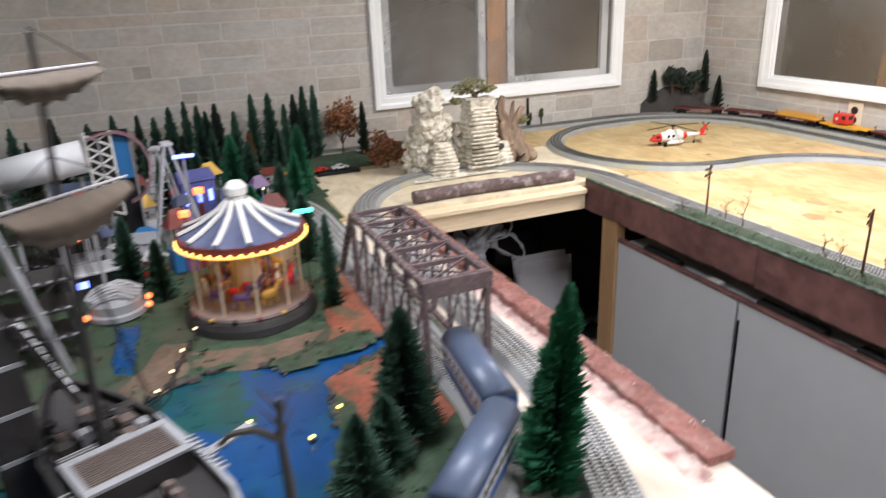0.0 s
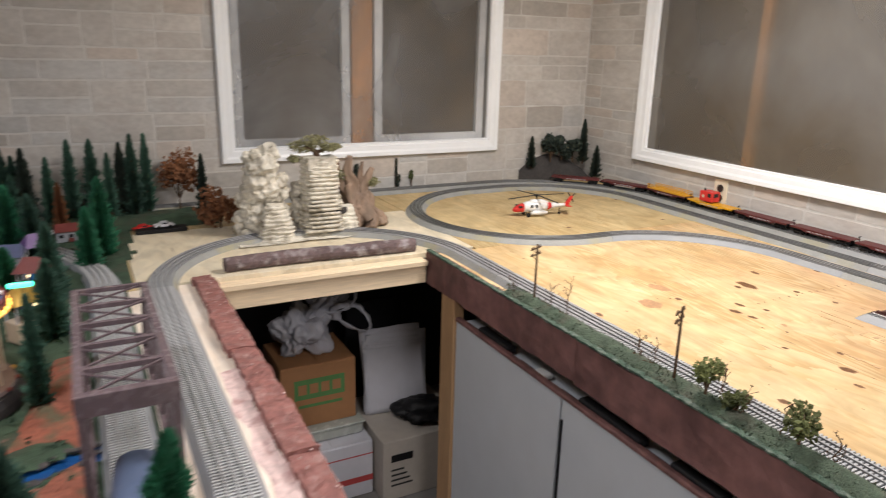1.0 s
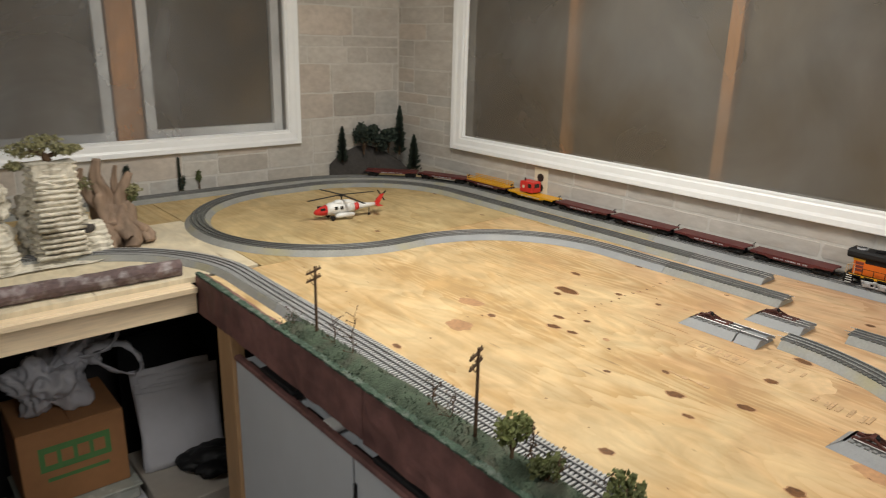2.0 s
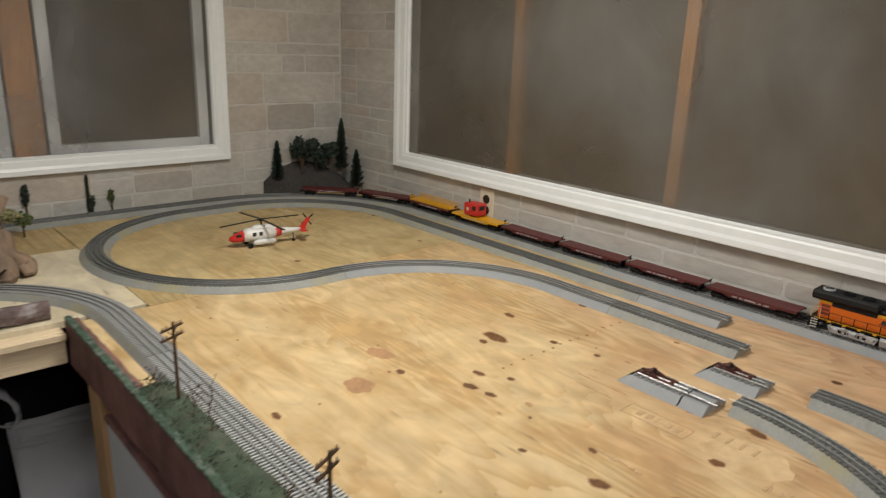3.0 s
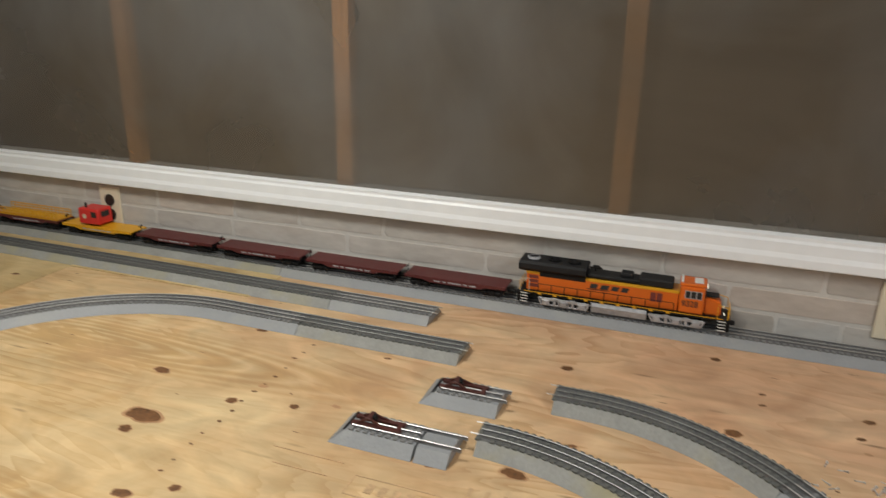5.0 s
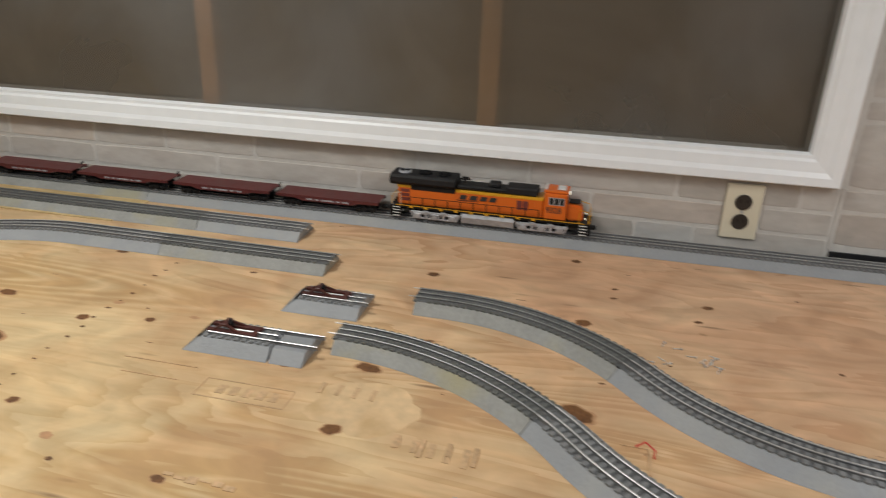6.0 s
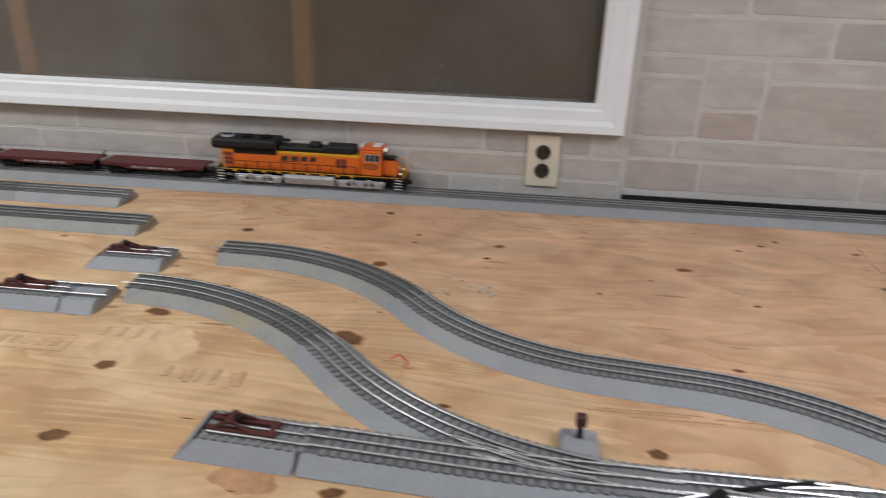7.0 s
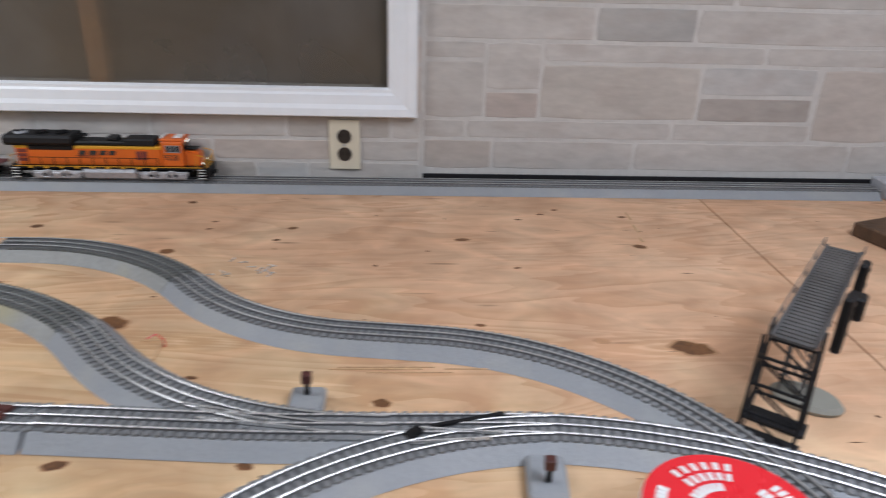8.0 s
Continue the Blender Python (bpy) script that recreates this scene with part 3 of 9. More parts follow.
def wall_with_opening(name, label, along, face, thick, u0, u1, v0, v1, hole):
    """A wall of four blocks round one opening; along is the axis that it runs along."""
    bm = bmesh.new()
    h0, h1, k0, k1 = hole
    for a0, a1, b0, b1 in ((u0, h0, v0, v1), (h1, u1, v0, v1), (h0, h1, v0, k0), (h0, h1, k1, v1)):
        if along == "y":
            box(bm, face, face + thick, a0, a1, b0, b1)
        else:
            box(bm, a0, a1, face, face + thick, b0, b1)
    return tagged(part(name, bm, MORTAR), label, "wall", kind="structure")


wall_east = wall_with_opening("wall_east", "grey ashlar-patterned wall with pale joints", "y", WX, OUT, FY, WY + OUT, FLOOR, CEILING, WIN_R)
wall_north = wall_with_opening("wall_north", "grey ashlar-patterned wall with pale joints", "x", WY, OUT, LX, WX, FLOOR, CEILING, WIN_B)
tagged(part("wall_west", boxed(LX - OUT, LX, FY, WY, FLOOR, CEILING), PLAIN_WALL), "plain grey painted wall", "wall", kind="structure")
tagged(part("wall_south", boxed(LX, WX, FY - OUT, FY, FLOOR, CEILING), PLAIN_WALL), "plain grey painted wall", "wall", kind="structure")
tagged(part("floor", boxed(LX - OUT, WX + OUT, FY - OUT, WY + OUT, FLOOR - 0.1, FLOOR), CONCRETE), "grey concrete floor in shade", "floor", kind="structure")
tagged(part("ceiling", boxed(LX - OUT, WX + OUT, FY - OUT, WY + OUT, CEILING, CEILING + 0.1), CEIL), "white tiled ceiling", "ceiling", kind="structure")


# fixture added round each assumed lamp, never in view
def assumed_ceiling_fixture(x, y, hw, hd):
    t = thing("assumed_ceiling_light", "assumed flat white ceiling light, out of view, switched on", "ceiling light", (x, y, CEILING), group="ceiling lights")
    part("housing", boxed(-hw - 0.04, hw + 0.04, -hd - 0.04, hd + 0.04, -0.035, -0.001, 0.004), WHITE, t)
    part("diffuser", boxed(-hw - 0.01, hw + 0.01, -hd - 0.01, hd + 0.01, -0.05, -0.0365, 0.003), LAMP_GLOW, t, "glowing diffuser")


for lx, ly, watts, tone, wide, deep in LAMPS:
    assumed_ceiling_fixture(lx, ly, wide / 2, deep / 2)


def casing(parent, along, face, inner, outer):
    """Four mitred lengths of moulded white casing round an opening."""
    i0, i1, j0, j1 = inner
    o0, o1, p0, p1 = outer
    steps = ((0.0, 0.004), (0.06, 0.013), (0.16, 0.013), (0.24, 0.017), (0.55, 0.019), (0.70, 0.023), (0.95, 0.024), (1.0, 0.018))
    ci = [(i0, j0), (i1, j0), (i1, j1), (i0, j1)]
    co = [(o0, p0), (o1, p0), (o1, p1), (o0, p1)]
    for k in range(4):
        bm = bmesh.new()
        ends = []
        for a in (k, (k + 1) % 4):
            ring = []
            for f, h in steps:
                ring.append((ci[a][0] + (co[a][0] - ci[a][0]) * f, ci[a][1] + (co[a][1] - ci[a][1]) * f, h))
            ring += [(*co[a], 0.0), (*ci[a], 0.0)]
            vs = []
            for u, v, h in ring:
                vs.append(bm.verts.new((face - h, u, v) if along == "y" else (u, face - h, v)))
            ends.append(vs)
        c = len(ends[0])
        for q in range(c):
            r = (q + 1) % c
            bm.faces.new((ends[0][q], ends[0][r], ends[1][r], ends[1][q]))
        bm.faces.new(ends[0]), bm.faces.new(ends[1][::-1])
        part("casing_board", bm, WHITE_TRIM, parent)


win1 = thing("window_1", "wide window covered with hazy plastic sheeting, white moulded casing", "window", kind="structure")
casing(win1, "y", WX - 0.001, (0.367, 2.882, 0.228, 1.245), (0.30, 2.962, 0.163, 1.32))
y0, y1, z0, z1 = WIN_R
bm = bmesh.new()
bm.faces.new([bm.verts.new((WX + 0.018, v, w)) for v, w in ((y0, z0), (y0, z1), (y1, z1), (y1, z0))])
part("film", bm, FILM, win1, "hazy plastic sheeting").visible_shadow = False
for ym in (2.325, 1.675, 1.015):
    part("mullion", boxed(WX + 0.023, WX + 0.06, ym - 0.021, ym + 0.021, z0, z1, 0.002), MULLION, win1, "brown wooden upright")
part("backing", boxed(WX + 0.061, WX + 0.075, y0, y1, z0, z1), BACKING, win1, "dark board behind the sheeting")

win2 = thing("window_2", "two-sash window covered with hazy plastic sheeting, white casing", "window", kind="structure")
casing(win2, "x", WY - 0.001, (1.13, 2.385, 0.238, 1.245), (1.067, 2.45, 0.172, 1.32))
x0, x1, z0, z1 = WIN_B
bm = bmesh.new()
bm.faces.new([bm.verts.new((v, WY + 0.018, w)) for v, w in ((x0, z0), (x1, z0), (x1, z1), (x0, z1))])
part("film", bm, FILM_COOL, win2, "hazy plastic sheeting").visible_shadow = False
part("mullion", boxed(1.675, 1.775, WY + 0.023, WY + 0.06, z0, z1, 0.002), MULLION, win2, "brown wooden upright")
for a, b in ((1.155, 1.645), (1.805, 2.36)):
    for c, d, e, f in ((a - 0.02, a + 0.02, z0, z1), (b - 0.02, b + 0.02, z0, z1), (a + 0.02, b - 0.02, z0, z0 + 0.035)):
        part("sash_bar", boxed(c, d, WY + 0.022, WY + 0.05, e, f, 0.002), WHITE_TRIM, win2, "white sash bar")
part("backing", boxed(x0, x1, WY + 0.061, WY + 0.075, z0, z1), BACKING, win2, "dark board behind the sheeting")


def outlet(y, z):
    t = thing("wall_outlet", "ivory duplex wall outlet with two dark sockets", "wall outlet", (WX - 0.0015, y, z), group="wall outlets")
    part("cover_plate", boxed(-0.006, 0, -0.036, 0.036, -0.059, 0.059, 0.002), IVORY, t)
    for dz in (-0.021, 0.021):
        bm = bmesh.new()
        cyl(bm, 0.0165, 0.0165, (-0.0085, 0, dz), (-0.003, 0, dz), 20)
        s = part("socket", bm, BLACKHOLE, t, "dark brown round socket")
        for dy in (-0.006, 0.006):
            part("slot", boxed(-0.0092, -0.0083, dy - 0.001, dy + 0.001, dz - 0.001, dz + 0.007), BLACK, s)
    bm = bmesh.new()
    cyl(bm, 0.003, 0.003, (-0.0072, 0, 0), (-0.005, 0, 0), 10)
    part("screw", bm, SILVER, t)


# no real trim: a black strip painted in for the shaded slot
tagged(part("trim", boxed(WX - 0.006, WX - 0.0005, -1.35, 0.285, 0.0005, 0.0265), BLACK_MATT), "black strip standing for the shaded gap at the foot of the wall panel", "trim", kind="structure")
tagged(part("trim_2", boxed(WX - 0.0032, WX - 0.0005, 0.283, 0.289, 0.031, 0.16), MORTAR), "pale panel joint below the window corner", "trim", kind="structure")
outlet(0.468, 0.094)
outlet(2.405, 0.094)

# ---- the benchwork ----
EDGE_L, EDGE_R, PIT_Y = 0.822, 1.535, 2.36     # the operator's well
bench = thing("layout_table", "plywood train table in sheets on pine framing, grain and knots showing", "table")


def sheet(x0, x1, y0, y1, material, label, cut=None):
    g = 0.0014
    return part("plywood_sheet", boxed(x0 + g, x1 - g, y0 + g, y1 - g, -0.018, 0.0, 0.0006), material, bench, label)


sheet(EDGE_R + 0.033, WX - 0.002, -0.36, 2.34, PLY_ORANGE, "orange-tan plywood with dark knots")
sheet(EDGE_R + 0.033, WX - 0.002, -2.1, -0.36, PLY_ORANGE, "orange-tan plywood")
sheet(1.735, WX - 0.002, 2.34, WY - 0.002, PLY_YELLOW, "yellow-tan plywood")
sheet(0.63, 1.735, PIT_Y, 2.975, PLY_CREAM, "pale cream plywood")
sheet(0.63, 1.735, 2.975, WY - 0.002, PLY_YELLOW, "yellow-tan plywood")
sheet(-2.0, 0.63, 2.34, WY - 0.002, PLY_YELLOW, "plywood under the scenery")
sheet(-2.0, EDGE_L, -0.7, 2.34, PLY_PALE, "pale plywood under track and scenery")
part("strip", boxed(2.785, WX - 0.003, 1.80, 2.338, 0.0003, 0.0022), PLY_YELLOW, bench, "yellow plywood strip")
part("front_beam", boxed(EDGE_L + 0.012, EDGE_R - 0.004, PIT_Y - 0.036, PIT_Y - 0.001, -0.094, -0.012, 0.002), PINE, bench, "pale pine beam")
part("beam_lip", boxed(EDGE_L + 0.012, EDGE_R - 0.004, PIT_Y - 0.05, PIT_Y - 0.037, -0.03, -0.014, 0.001), PINE, bench, "thin pine strip")
part("support_post", boxed(EDGE_R + 0.012, EDGE_R + 0.050, 2.150, 2.236, FLOOR, -0.02, 0.002), PINE_DARK, bench, "pine post")
part("side_joist", boxed(EDGE_L - 0.055, EDGE_L - 0.017, -0.7, PIT_Y - 0.04, -0.108, -0.02, 0.002), PINE, bench)
part("side_joist", boxed(EDGE_R + 0.053, EDGE_R + 0.091, -2.1, 2.2, -0.108, -0.02, 0.002), PINE, bench)
for x, y in ((EDGE_L - 0.055, -0.6), (EDGE_L - 0.055, 1.0), (-1.9, -0.6), (-1.9, 3.2), (2.9, -2.0), (2.9, 3.2), (0.7, 3.2)):
    part("leg", boxed(x, x + 0.04, y, y + 0.09, FLOOR, -0.11 if x > 0 and x < 1 and y < 2 else -0.02, 0.002), PINE_DARK, bench)

# knots in the plywood: x, y, half-length along the grain
KNOTS = ((2.306, 1.665, 0.029), (2.265, 1.664, 0.012), (2.437, 1.742, 0.015), (2.396, 1.560, 0.011), (2.418, 1.451, 0.009), (2.632, 1.377, 0.006), (2.647, 1.670, 0.010),
         (2.722, 1.049, 0.012), (2.865, 0.787, 0.010), (2.755, 0.710, 0.006), (2.716, 0.712, 0.006), (2.724, 0.549, 0.010), (2.664, 0.571, 0.007), (2.607, 0.761, 0.014),
         (2.346, 0.760, 0.026), (2.378, 1.062, 0.017), (2.229, 1.062, 0.014), (2.084, 1.041, 0.016), (2.083, 0.881, 0.009), (2.478, 0.995, 0.006), (2.204, 0.602, 0.007),
         (2.148, 0.348, 0.012), (2.343, 0.205, 0.007), (2.125, 0.153, 0.010), (2.673, 0.212, 0.012), (2.842, -0.002, 0.007), (2.783, 0.086, 0.006), (2.815, 0.034, 0.007),
         (2.647, -0.134, 0.013), (2.804, -0.142, 0.008), (2.547, 0.120, 0.006), (2.279, -0.101, 0.029), (2.034, 0.495, 0.009), (2.037, 0.702, 0.012), (2.086, 1.521, 0.016),
         (2.094, 1.470, 0.012), (2.176, 1.492, 0.009), (2.141, 1.552, 0.013), (2.352, 1.181, 0.008), (2.014, 1.659, 0.012), (2.022, 1.153, 0.017), (1.755, 1.114, 0.013),
         (1.968, 1.092, 0.010), (2.092, 1.219, 0.009), (1.996, 1.296, 0.008), (1.896, 0.865, 0.016), (1.722, 1.657, 0.012), (2.229, 2.456, 0.011), (2.693, 2.416, 0.009), (2.780, 2.811, 0.010))
PALE_KNOTS = ((2.034, 1.758, 0.036), (1.910, 1.662, 0.040), (2.043, 0.800, 0.036), (2.456, 1.537, 0.009), (2.444, 1.386, 0.008), (2.125, 1.396, 0.010), (2.622, 0.568, 0.006), (2.298, 0.028, 0.013))


def knot(bm, x, y, r, z, seed):
    rnd = random.Random(seed)
    pts = []
    ph = rnd.uniform(0, 6)
    for i in range(26):
        a = 2 * math.pi * i / 26
        k = 1 + 0.14 * math.sin(2 * a + ph) + 0.08 * math.sin(5 * a + 2 * ph) + rnd.uniform(-0.05, 0.05)
        pts.append(bm.verts.new((x + 0.62 * r * k * math.cos(a), y + r * k * math.sin(a), z)))
    bm.faces.new(pts)


for i, (x, y, r) in enumerate(KNOTS):
    bm = bmesh.new()
    knot(bm, x, y, r, 0.0004, i)
    part("knot", bm, KNOT, bench, "dark brown knot")
bm = bmesh.new()
rnd = random.Random(7)
for i in range(34):
    x, y = rnd.uniform(1.72, 2.95), rnd.uniform(-0.9, 3.2)
    knot(bm, x, y, rnd.uniform(0.002, 0.0045), 0.0004, 100 + i)
for i in range(60):
    x, y, w, l_ = rnd.uniform(1.75, 2.93), rnd.uniform(-0.6, 2.3), rnd.uniform(0.0006, 0.0016), rnd.uniform(0.006, 0.028)
    bm.faces.new([bm.verts.new(v) for v in ((x - w, y, 0.0004), (x, y - l_ / 2, 0.0004), (x + w, y, 0.0004), (x + w * 0.3, y + l_ / 2, 0.0004))])
for i in range(10):
    knot(bm, rnd.uniform(1.75, 2.75), rnd.uniform(0.2, 2.3), rnd.uniform(0.003, 0.0055), 0.0004, 600 + i)
for i in range(16):
    knot(bm, 2.2 + i * 0.033 + rnd.uniform(-0.006, 0.006), 1.54 + rnd.uniform(-0.004, 0.004), rnd.uniform(0.003, 0.006), 0.0004, 300 + i)
part("grain_flecking", bm, KNOT, bench, "small dark checks in the wood", kind="stuff")
bm = bmesh.new()
for i, (x, y, r) in enumerate(PALE_KNOTS):
    knot(bm, x, y, r, 0.0003, 50 + i)
for i, (x, y, r) in enumerate(KNOTS):
    knot(bm, x, y, r * 1.22, 0.0002, i)
part("wood_stain", bm, KNOT_PALE, bench, "paler stains round the knots", kind="stuff")

bm = bmesh.new()
for i, (x, y, r) in enumerate(((2.285, 1.035, 0.085),)):
    knot(bm, x, y, r, 0.00012, 80 + i)
part("scuffed_veneer", bm, mat("scuffed_pale_veneer", (0.675, 0.49, 0.285), 0.65, vary=0.26, scale=45, bump=0.2, dirt_or_shade=(0.54, 0.36, 0.18), dirt_or_shade_amount=0.85, dirt_or_shade_scale=14), bench, "rough pale scuffed area of the veneer", kind="stuff")

# faint mill stamps on the sheets, not readable
INK = mat("faint_brown_ink", (0.57, 0.385, 0.22), 0.6, vary=0.3, scale=150, bump=0)


STAMPED = []


def stamp(name, label, boxes):
    bm = bmesh.new()
    STAMPED.append(name)
    for a, b, c, d in boxes:
        box(bm, a, b, c, d, 0.0001, 0.0006 + 0.0002 * len(STAMPED))
    part(name, bm, INK, bench, label, kind="stuff")


stamp("mill_stamp", "faint brown ink outline stamp", [(2.250, 2.252, 1.14, 1.272), (2.292, 2.294, 1.14, 1.272), (2.250, 2.294, 1.139, 1.1405), (2.250, 2.294, 1.271, 1.2725)]
      + [(2.262, 2.282, 1.155 + 0.02 * k, 1.166 + 0.02 * k) for k in range(5)])
stamp("mill_stamp", "faint brown ink stamp marks", [(2.20 + 0.004 * k, 2.235, 0.88 + 0.022 * k, 0.888 + 0.022 * k) for k in range(5)] + [(2.30, 2.325, 1.03 + 0.025 * k, 1.036 + 0.025 * k) for k in range(4)])
stamp("mill_stamp", "dark ink scrawl", [(2.094 + 0.003 * (k % 3), 2.102 + 0.003 * (k % 2), 1.125 + 0.016 * k, 1.138 + 0.016 * k) for k in range(6)])
stamp("mill_stamp", "thin brown streaks along the grain", [(2.215, 2.2165, 0.255, 0.37), (2.228, 2.2293, 0.28, 0.41), (2.31, 2.3114, 1.30, 1.42), (2.275, 2.2763, 1.31, 1.40)])
stamp("saw_mark", "dark saw scratches along the grain", [(2.2232, 2.2255, 0.297, 0.422), (2.2235, 2.2252, 0.205, 0.265), (2.295, 2.2965, 0.665, 0.70), (2.246, 2.294, 0.664, 0.667), (2.67, 2.69, -0.15, -0.146), (2.72, 2.76, -0.157, -0.152), (2.79, 2.83, -0.16, -0.157)])
stamp("mill_stamp", "faint brown ink letters worn past reading", [(2.205 + 0.01 * (k % 2), 2.24, 0.87 + 0.034 * k, 0.876 + 0.034 * k) for k in range(4)])

# ---- edging of the well ----


def rock_edging(label, x0, x1, y0, y1, h, seed):
    """A strip broken into irregular rock-cast lengths."""
    t = thing("rock_edging", label, "edging", group="rock edging")
    rnd = random.Random(seed)
    chips = []
    y = y0
    while y < y1 - 0.01:
        e = min(y1, y + rnd.uniform(0.14, 0.45))
        bm = grid_box(bmesh.new(), x0 + rnd.uniform(-0.006, 0.004), x1 + rnd.uniform(-0.004, 0.006), y + 0.0003, e - 0.0003, 0.0008, h * rnd.uniform(0.8, 1.2), 0.0075)
        off = Vector((0, 0, seed * 5.0))
        for v in bm.verts:
            n1 = noise.noise_vector(v.co * 26 + off)
            n2 = noise.noise_vector(v.co * 95 + off)
            d = n1 * 0.0042 + n2 * 0.0028
            if v.co.z < 0.002:
                d.z = 0
            v.co += d
            v.co.z = max(v.co.z, 0.0006)
        part("rock_piece", bm, ROCK_RED, t)
        for _ in range(int((e - y) * 36)):
            cx_, cy_ = rnd.uniform(x0, x1), rnd.uniform(y, e)
            r_ = rnd.uniform(0.0004, 0.0012)
            chips.append((cx_, cy_, h * rnd.uniform(0.95, 1.15), r_, rnd.uniform(0, 3)))
        y = e
    bm = bmesh.new()
    for cx_, cy_, cz_, r_, a_ in chips:
        box(bm, -r_, r_, -r_ * 2, r_ * 2, -0.0012, 0.0012, 0, pose(cx_, cy_, cz_, 25 * math.sin(a_ * 5), 20 * math.cos(a_ * 7), math.degrees(a_)))
    part("pale_chip_scatter", bm, ROCK_PALE, t, "small pale chips", kind="stuff")
    return t


rock_edging("red-brown painted rock strip with pale chips", 0.777, 0.832, 1.602, 2.34, 0.022, 1)
rock_edging("broader red-brown painted rock strip, chipped pale", 0.778, 0.838, 0.885, 1.60, 0.022, 2)
bm = bmesh.new()
nu, nv = 14, 150
rows = []
for j in range(nv + 1):
    y = 0.86 + j * 0.86 / nv
    row = []
    for i in range(nu + 1):
        u = i / nu
        x = 0.742 + 0.012 * noise.noise((0, y * 12, 8)) + u * 0.040
        row.append(bm.verts.new((x, y, 0.0004 + max(0, 0.012 * u ** 1.5 * (0.55 + noise.noise((x * 45, y * 45, 2)))))))
    rows.append(row)
for a, b in zip(rows, rows[1:]):
    for i in range(nu):
        bm.faces.new((a[i], a[i + 1], b[i + 1], b[i]))
tagged(part("rock_rubble", bm, ROCK_PALE), "crumbled pale pink rock dust beside the edging", "rubble", kind="stuff")
fascia = thing("fascia", "maroon painted foam fascia with green flocked top edge", "edging")
for k, (a, b) in enumerate(((1.52, 2.338), (0.62, 1.518), (-0.4, 0.618), (-1.9, -0.402))):
    bm = grid_box(bmesh.new(), EDGE_R + 0.003, EDGE_R + 0.031, a, b, -0.098 - 0.006 * (k % 2), 0.012, 0.016)
    roughen(bm, 0.0042, 13, 3 + k)
    part("board", bm, FASCIA, fascia)
bm = grid_box(bmesh.new(), EDGE_R + 0.001, EDGE_R + 0.017, -1.9, 2.335, 0.0155, 0.0200, 0.004)
roughen(bm, 0.0026, 70, 4)
part("flocked_edge", bm, TURF_EDGE, fascia, "green and white flocked edge")

# grass bank beside the edge track
bm = bmesh.new()
nu, nv = 10, 150
rows = []
for j in range(nv + 1):
    y = 1.915 - j * (1.915 + 1.2) / nv
    rise = min(1.0, j / 6) ** 0.5
    row = []
    for i in range(nu + 1):
        u = i / nu
        x = 1.548 + u * (0.066 + 0.004 * noise.noise((0, y * 14, 3)))
        h = rise * (0.017 + 0.013 * math.sin(math.pi * u) * (1 + 0.7 * noise.noise((x * 20, y * 14, 0))))
        h += 0.003 * noise.noise((x * 90, y * 90, 1))
        row.append(bm.verts.new((x, y, max(0.0005, h) + 0.001)))
    rows.append(row)
for a, b in zip(rows, rows[1:]):
    for i in range(nu):
        bm.faces.new((a[i], a[i + 1], b[i + 1], b[i]))
tagged(part("grass_bank", bm, TURF_BANK, smooth=True), "low green flocked bank along the track", "grass bank", kind="stuff")
bm = bmesh.new()
trnd = random.Random(44)
for k in range(5200):
    x, y = trnd.uniform(1.545, 1.614), trnd.uniform(-0.3, 1.90)
    z = 0.017 + 0.011 * math.sin(math.pi * (x - 1.545) / 0.069) * trnd.uniform(0.4, 1.2)
    a, s_ = trnd.uniform(0, 6.3), trnd.uniform(0.003, 0.008)
    p = Vector((x, y, z))
    q = Vector((0.5 * s_ * math.cos(a), 0.5 * s_ * math.sin(a), 0))
    bm.faces.new([bm.verts.new(p - q * 0.6), bm.verts.new(p + q * 0.6), bm.verts.new(p + Vector((trnd.uniform(-1, 1) * s_, trnd.uniform(-1, 1) * s_, s_)))])
tagged(part("grass_tufts", bm, TURF_BANK), "short dark green static grass on the bank", "grass", kind="stuff")

# cabinet fronts under the table
cab = thing("storage_cabinet", "blue-grey panelled cabinet under the table", "cabinet", (EDGE_R + 0.022, 0, 0))
for a, b in ((1.588, 2.148), (0.90, 1.580), (0.20, 0.892)):
    part("door", boxed(0, 0.016, a, b, FLOOR + 0.03, -0.175, 0.002), PANEL_GREY, cab)
part("slit", boxed(0.0165, 0.02, 1.579, 1.589, FLOOR + 0.03, -0.23), BLACK, cab)
part("handle", boxed(-0.004, -0.0005, 1.568, 1.577, -0.66, -0.232, 0.001), BLACK_MATT, cab, "thin dark pull strip")
part("body", boxed(0.022, 0.45, 0.2, 2.148, FLOOR, -0.18), PANEL_GREY, cab)
part("top_moulding", boxed(-0.006, 0.015, 0.2, 2.148, -0.1745, -0.160, 0.004), FASCIA, cab, "worn maroon moulding")

# odds and ends on the ledge above the cabinet
for i, (y, l, m) in enumerate(((1.94, 0.17, BLACK_MATT), (1.70, 0.05, WHITE), (1.42, 0.22, BLACK_MATT), (1.15, 0.14, BLACK_MATT))):
    t = thing("power_strip" if m is BLACK_MATT else "plastic_clip", "black plastic lead box on the ledge" if m is BLACK_MATT else "small white plastic clip on the ledge", "clutter", (EDGE_R + 0.043, y, -0.1745))
    part("shell", boxed(-0.012, 0.02, -l / 2, l / 2, 0.0005, 0.024 if m is BLACK_MATT else 0.016, 0.004), m, t)
    part("lead", boxed(-0.005, 0.003, l / 2, l / 2 + 0.08, 0.001, 0.006), BLACK, t)

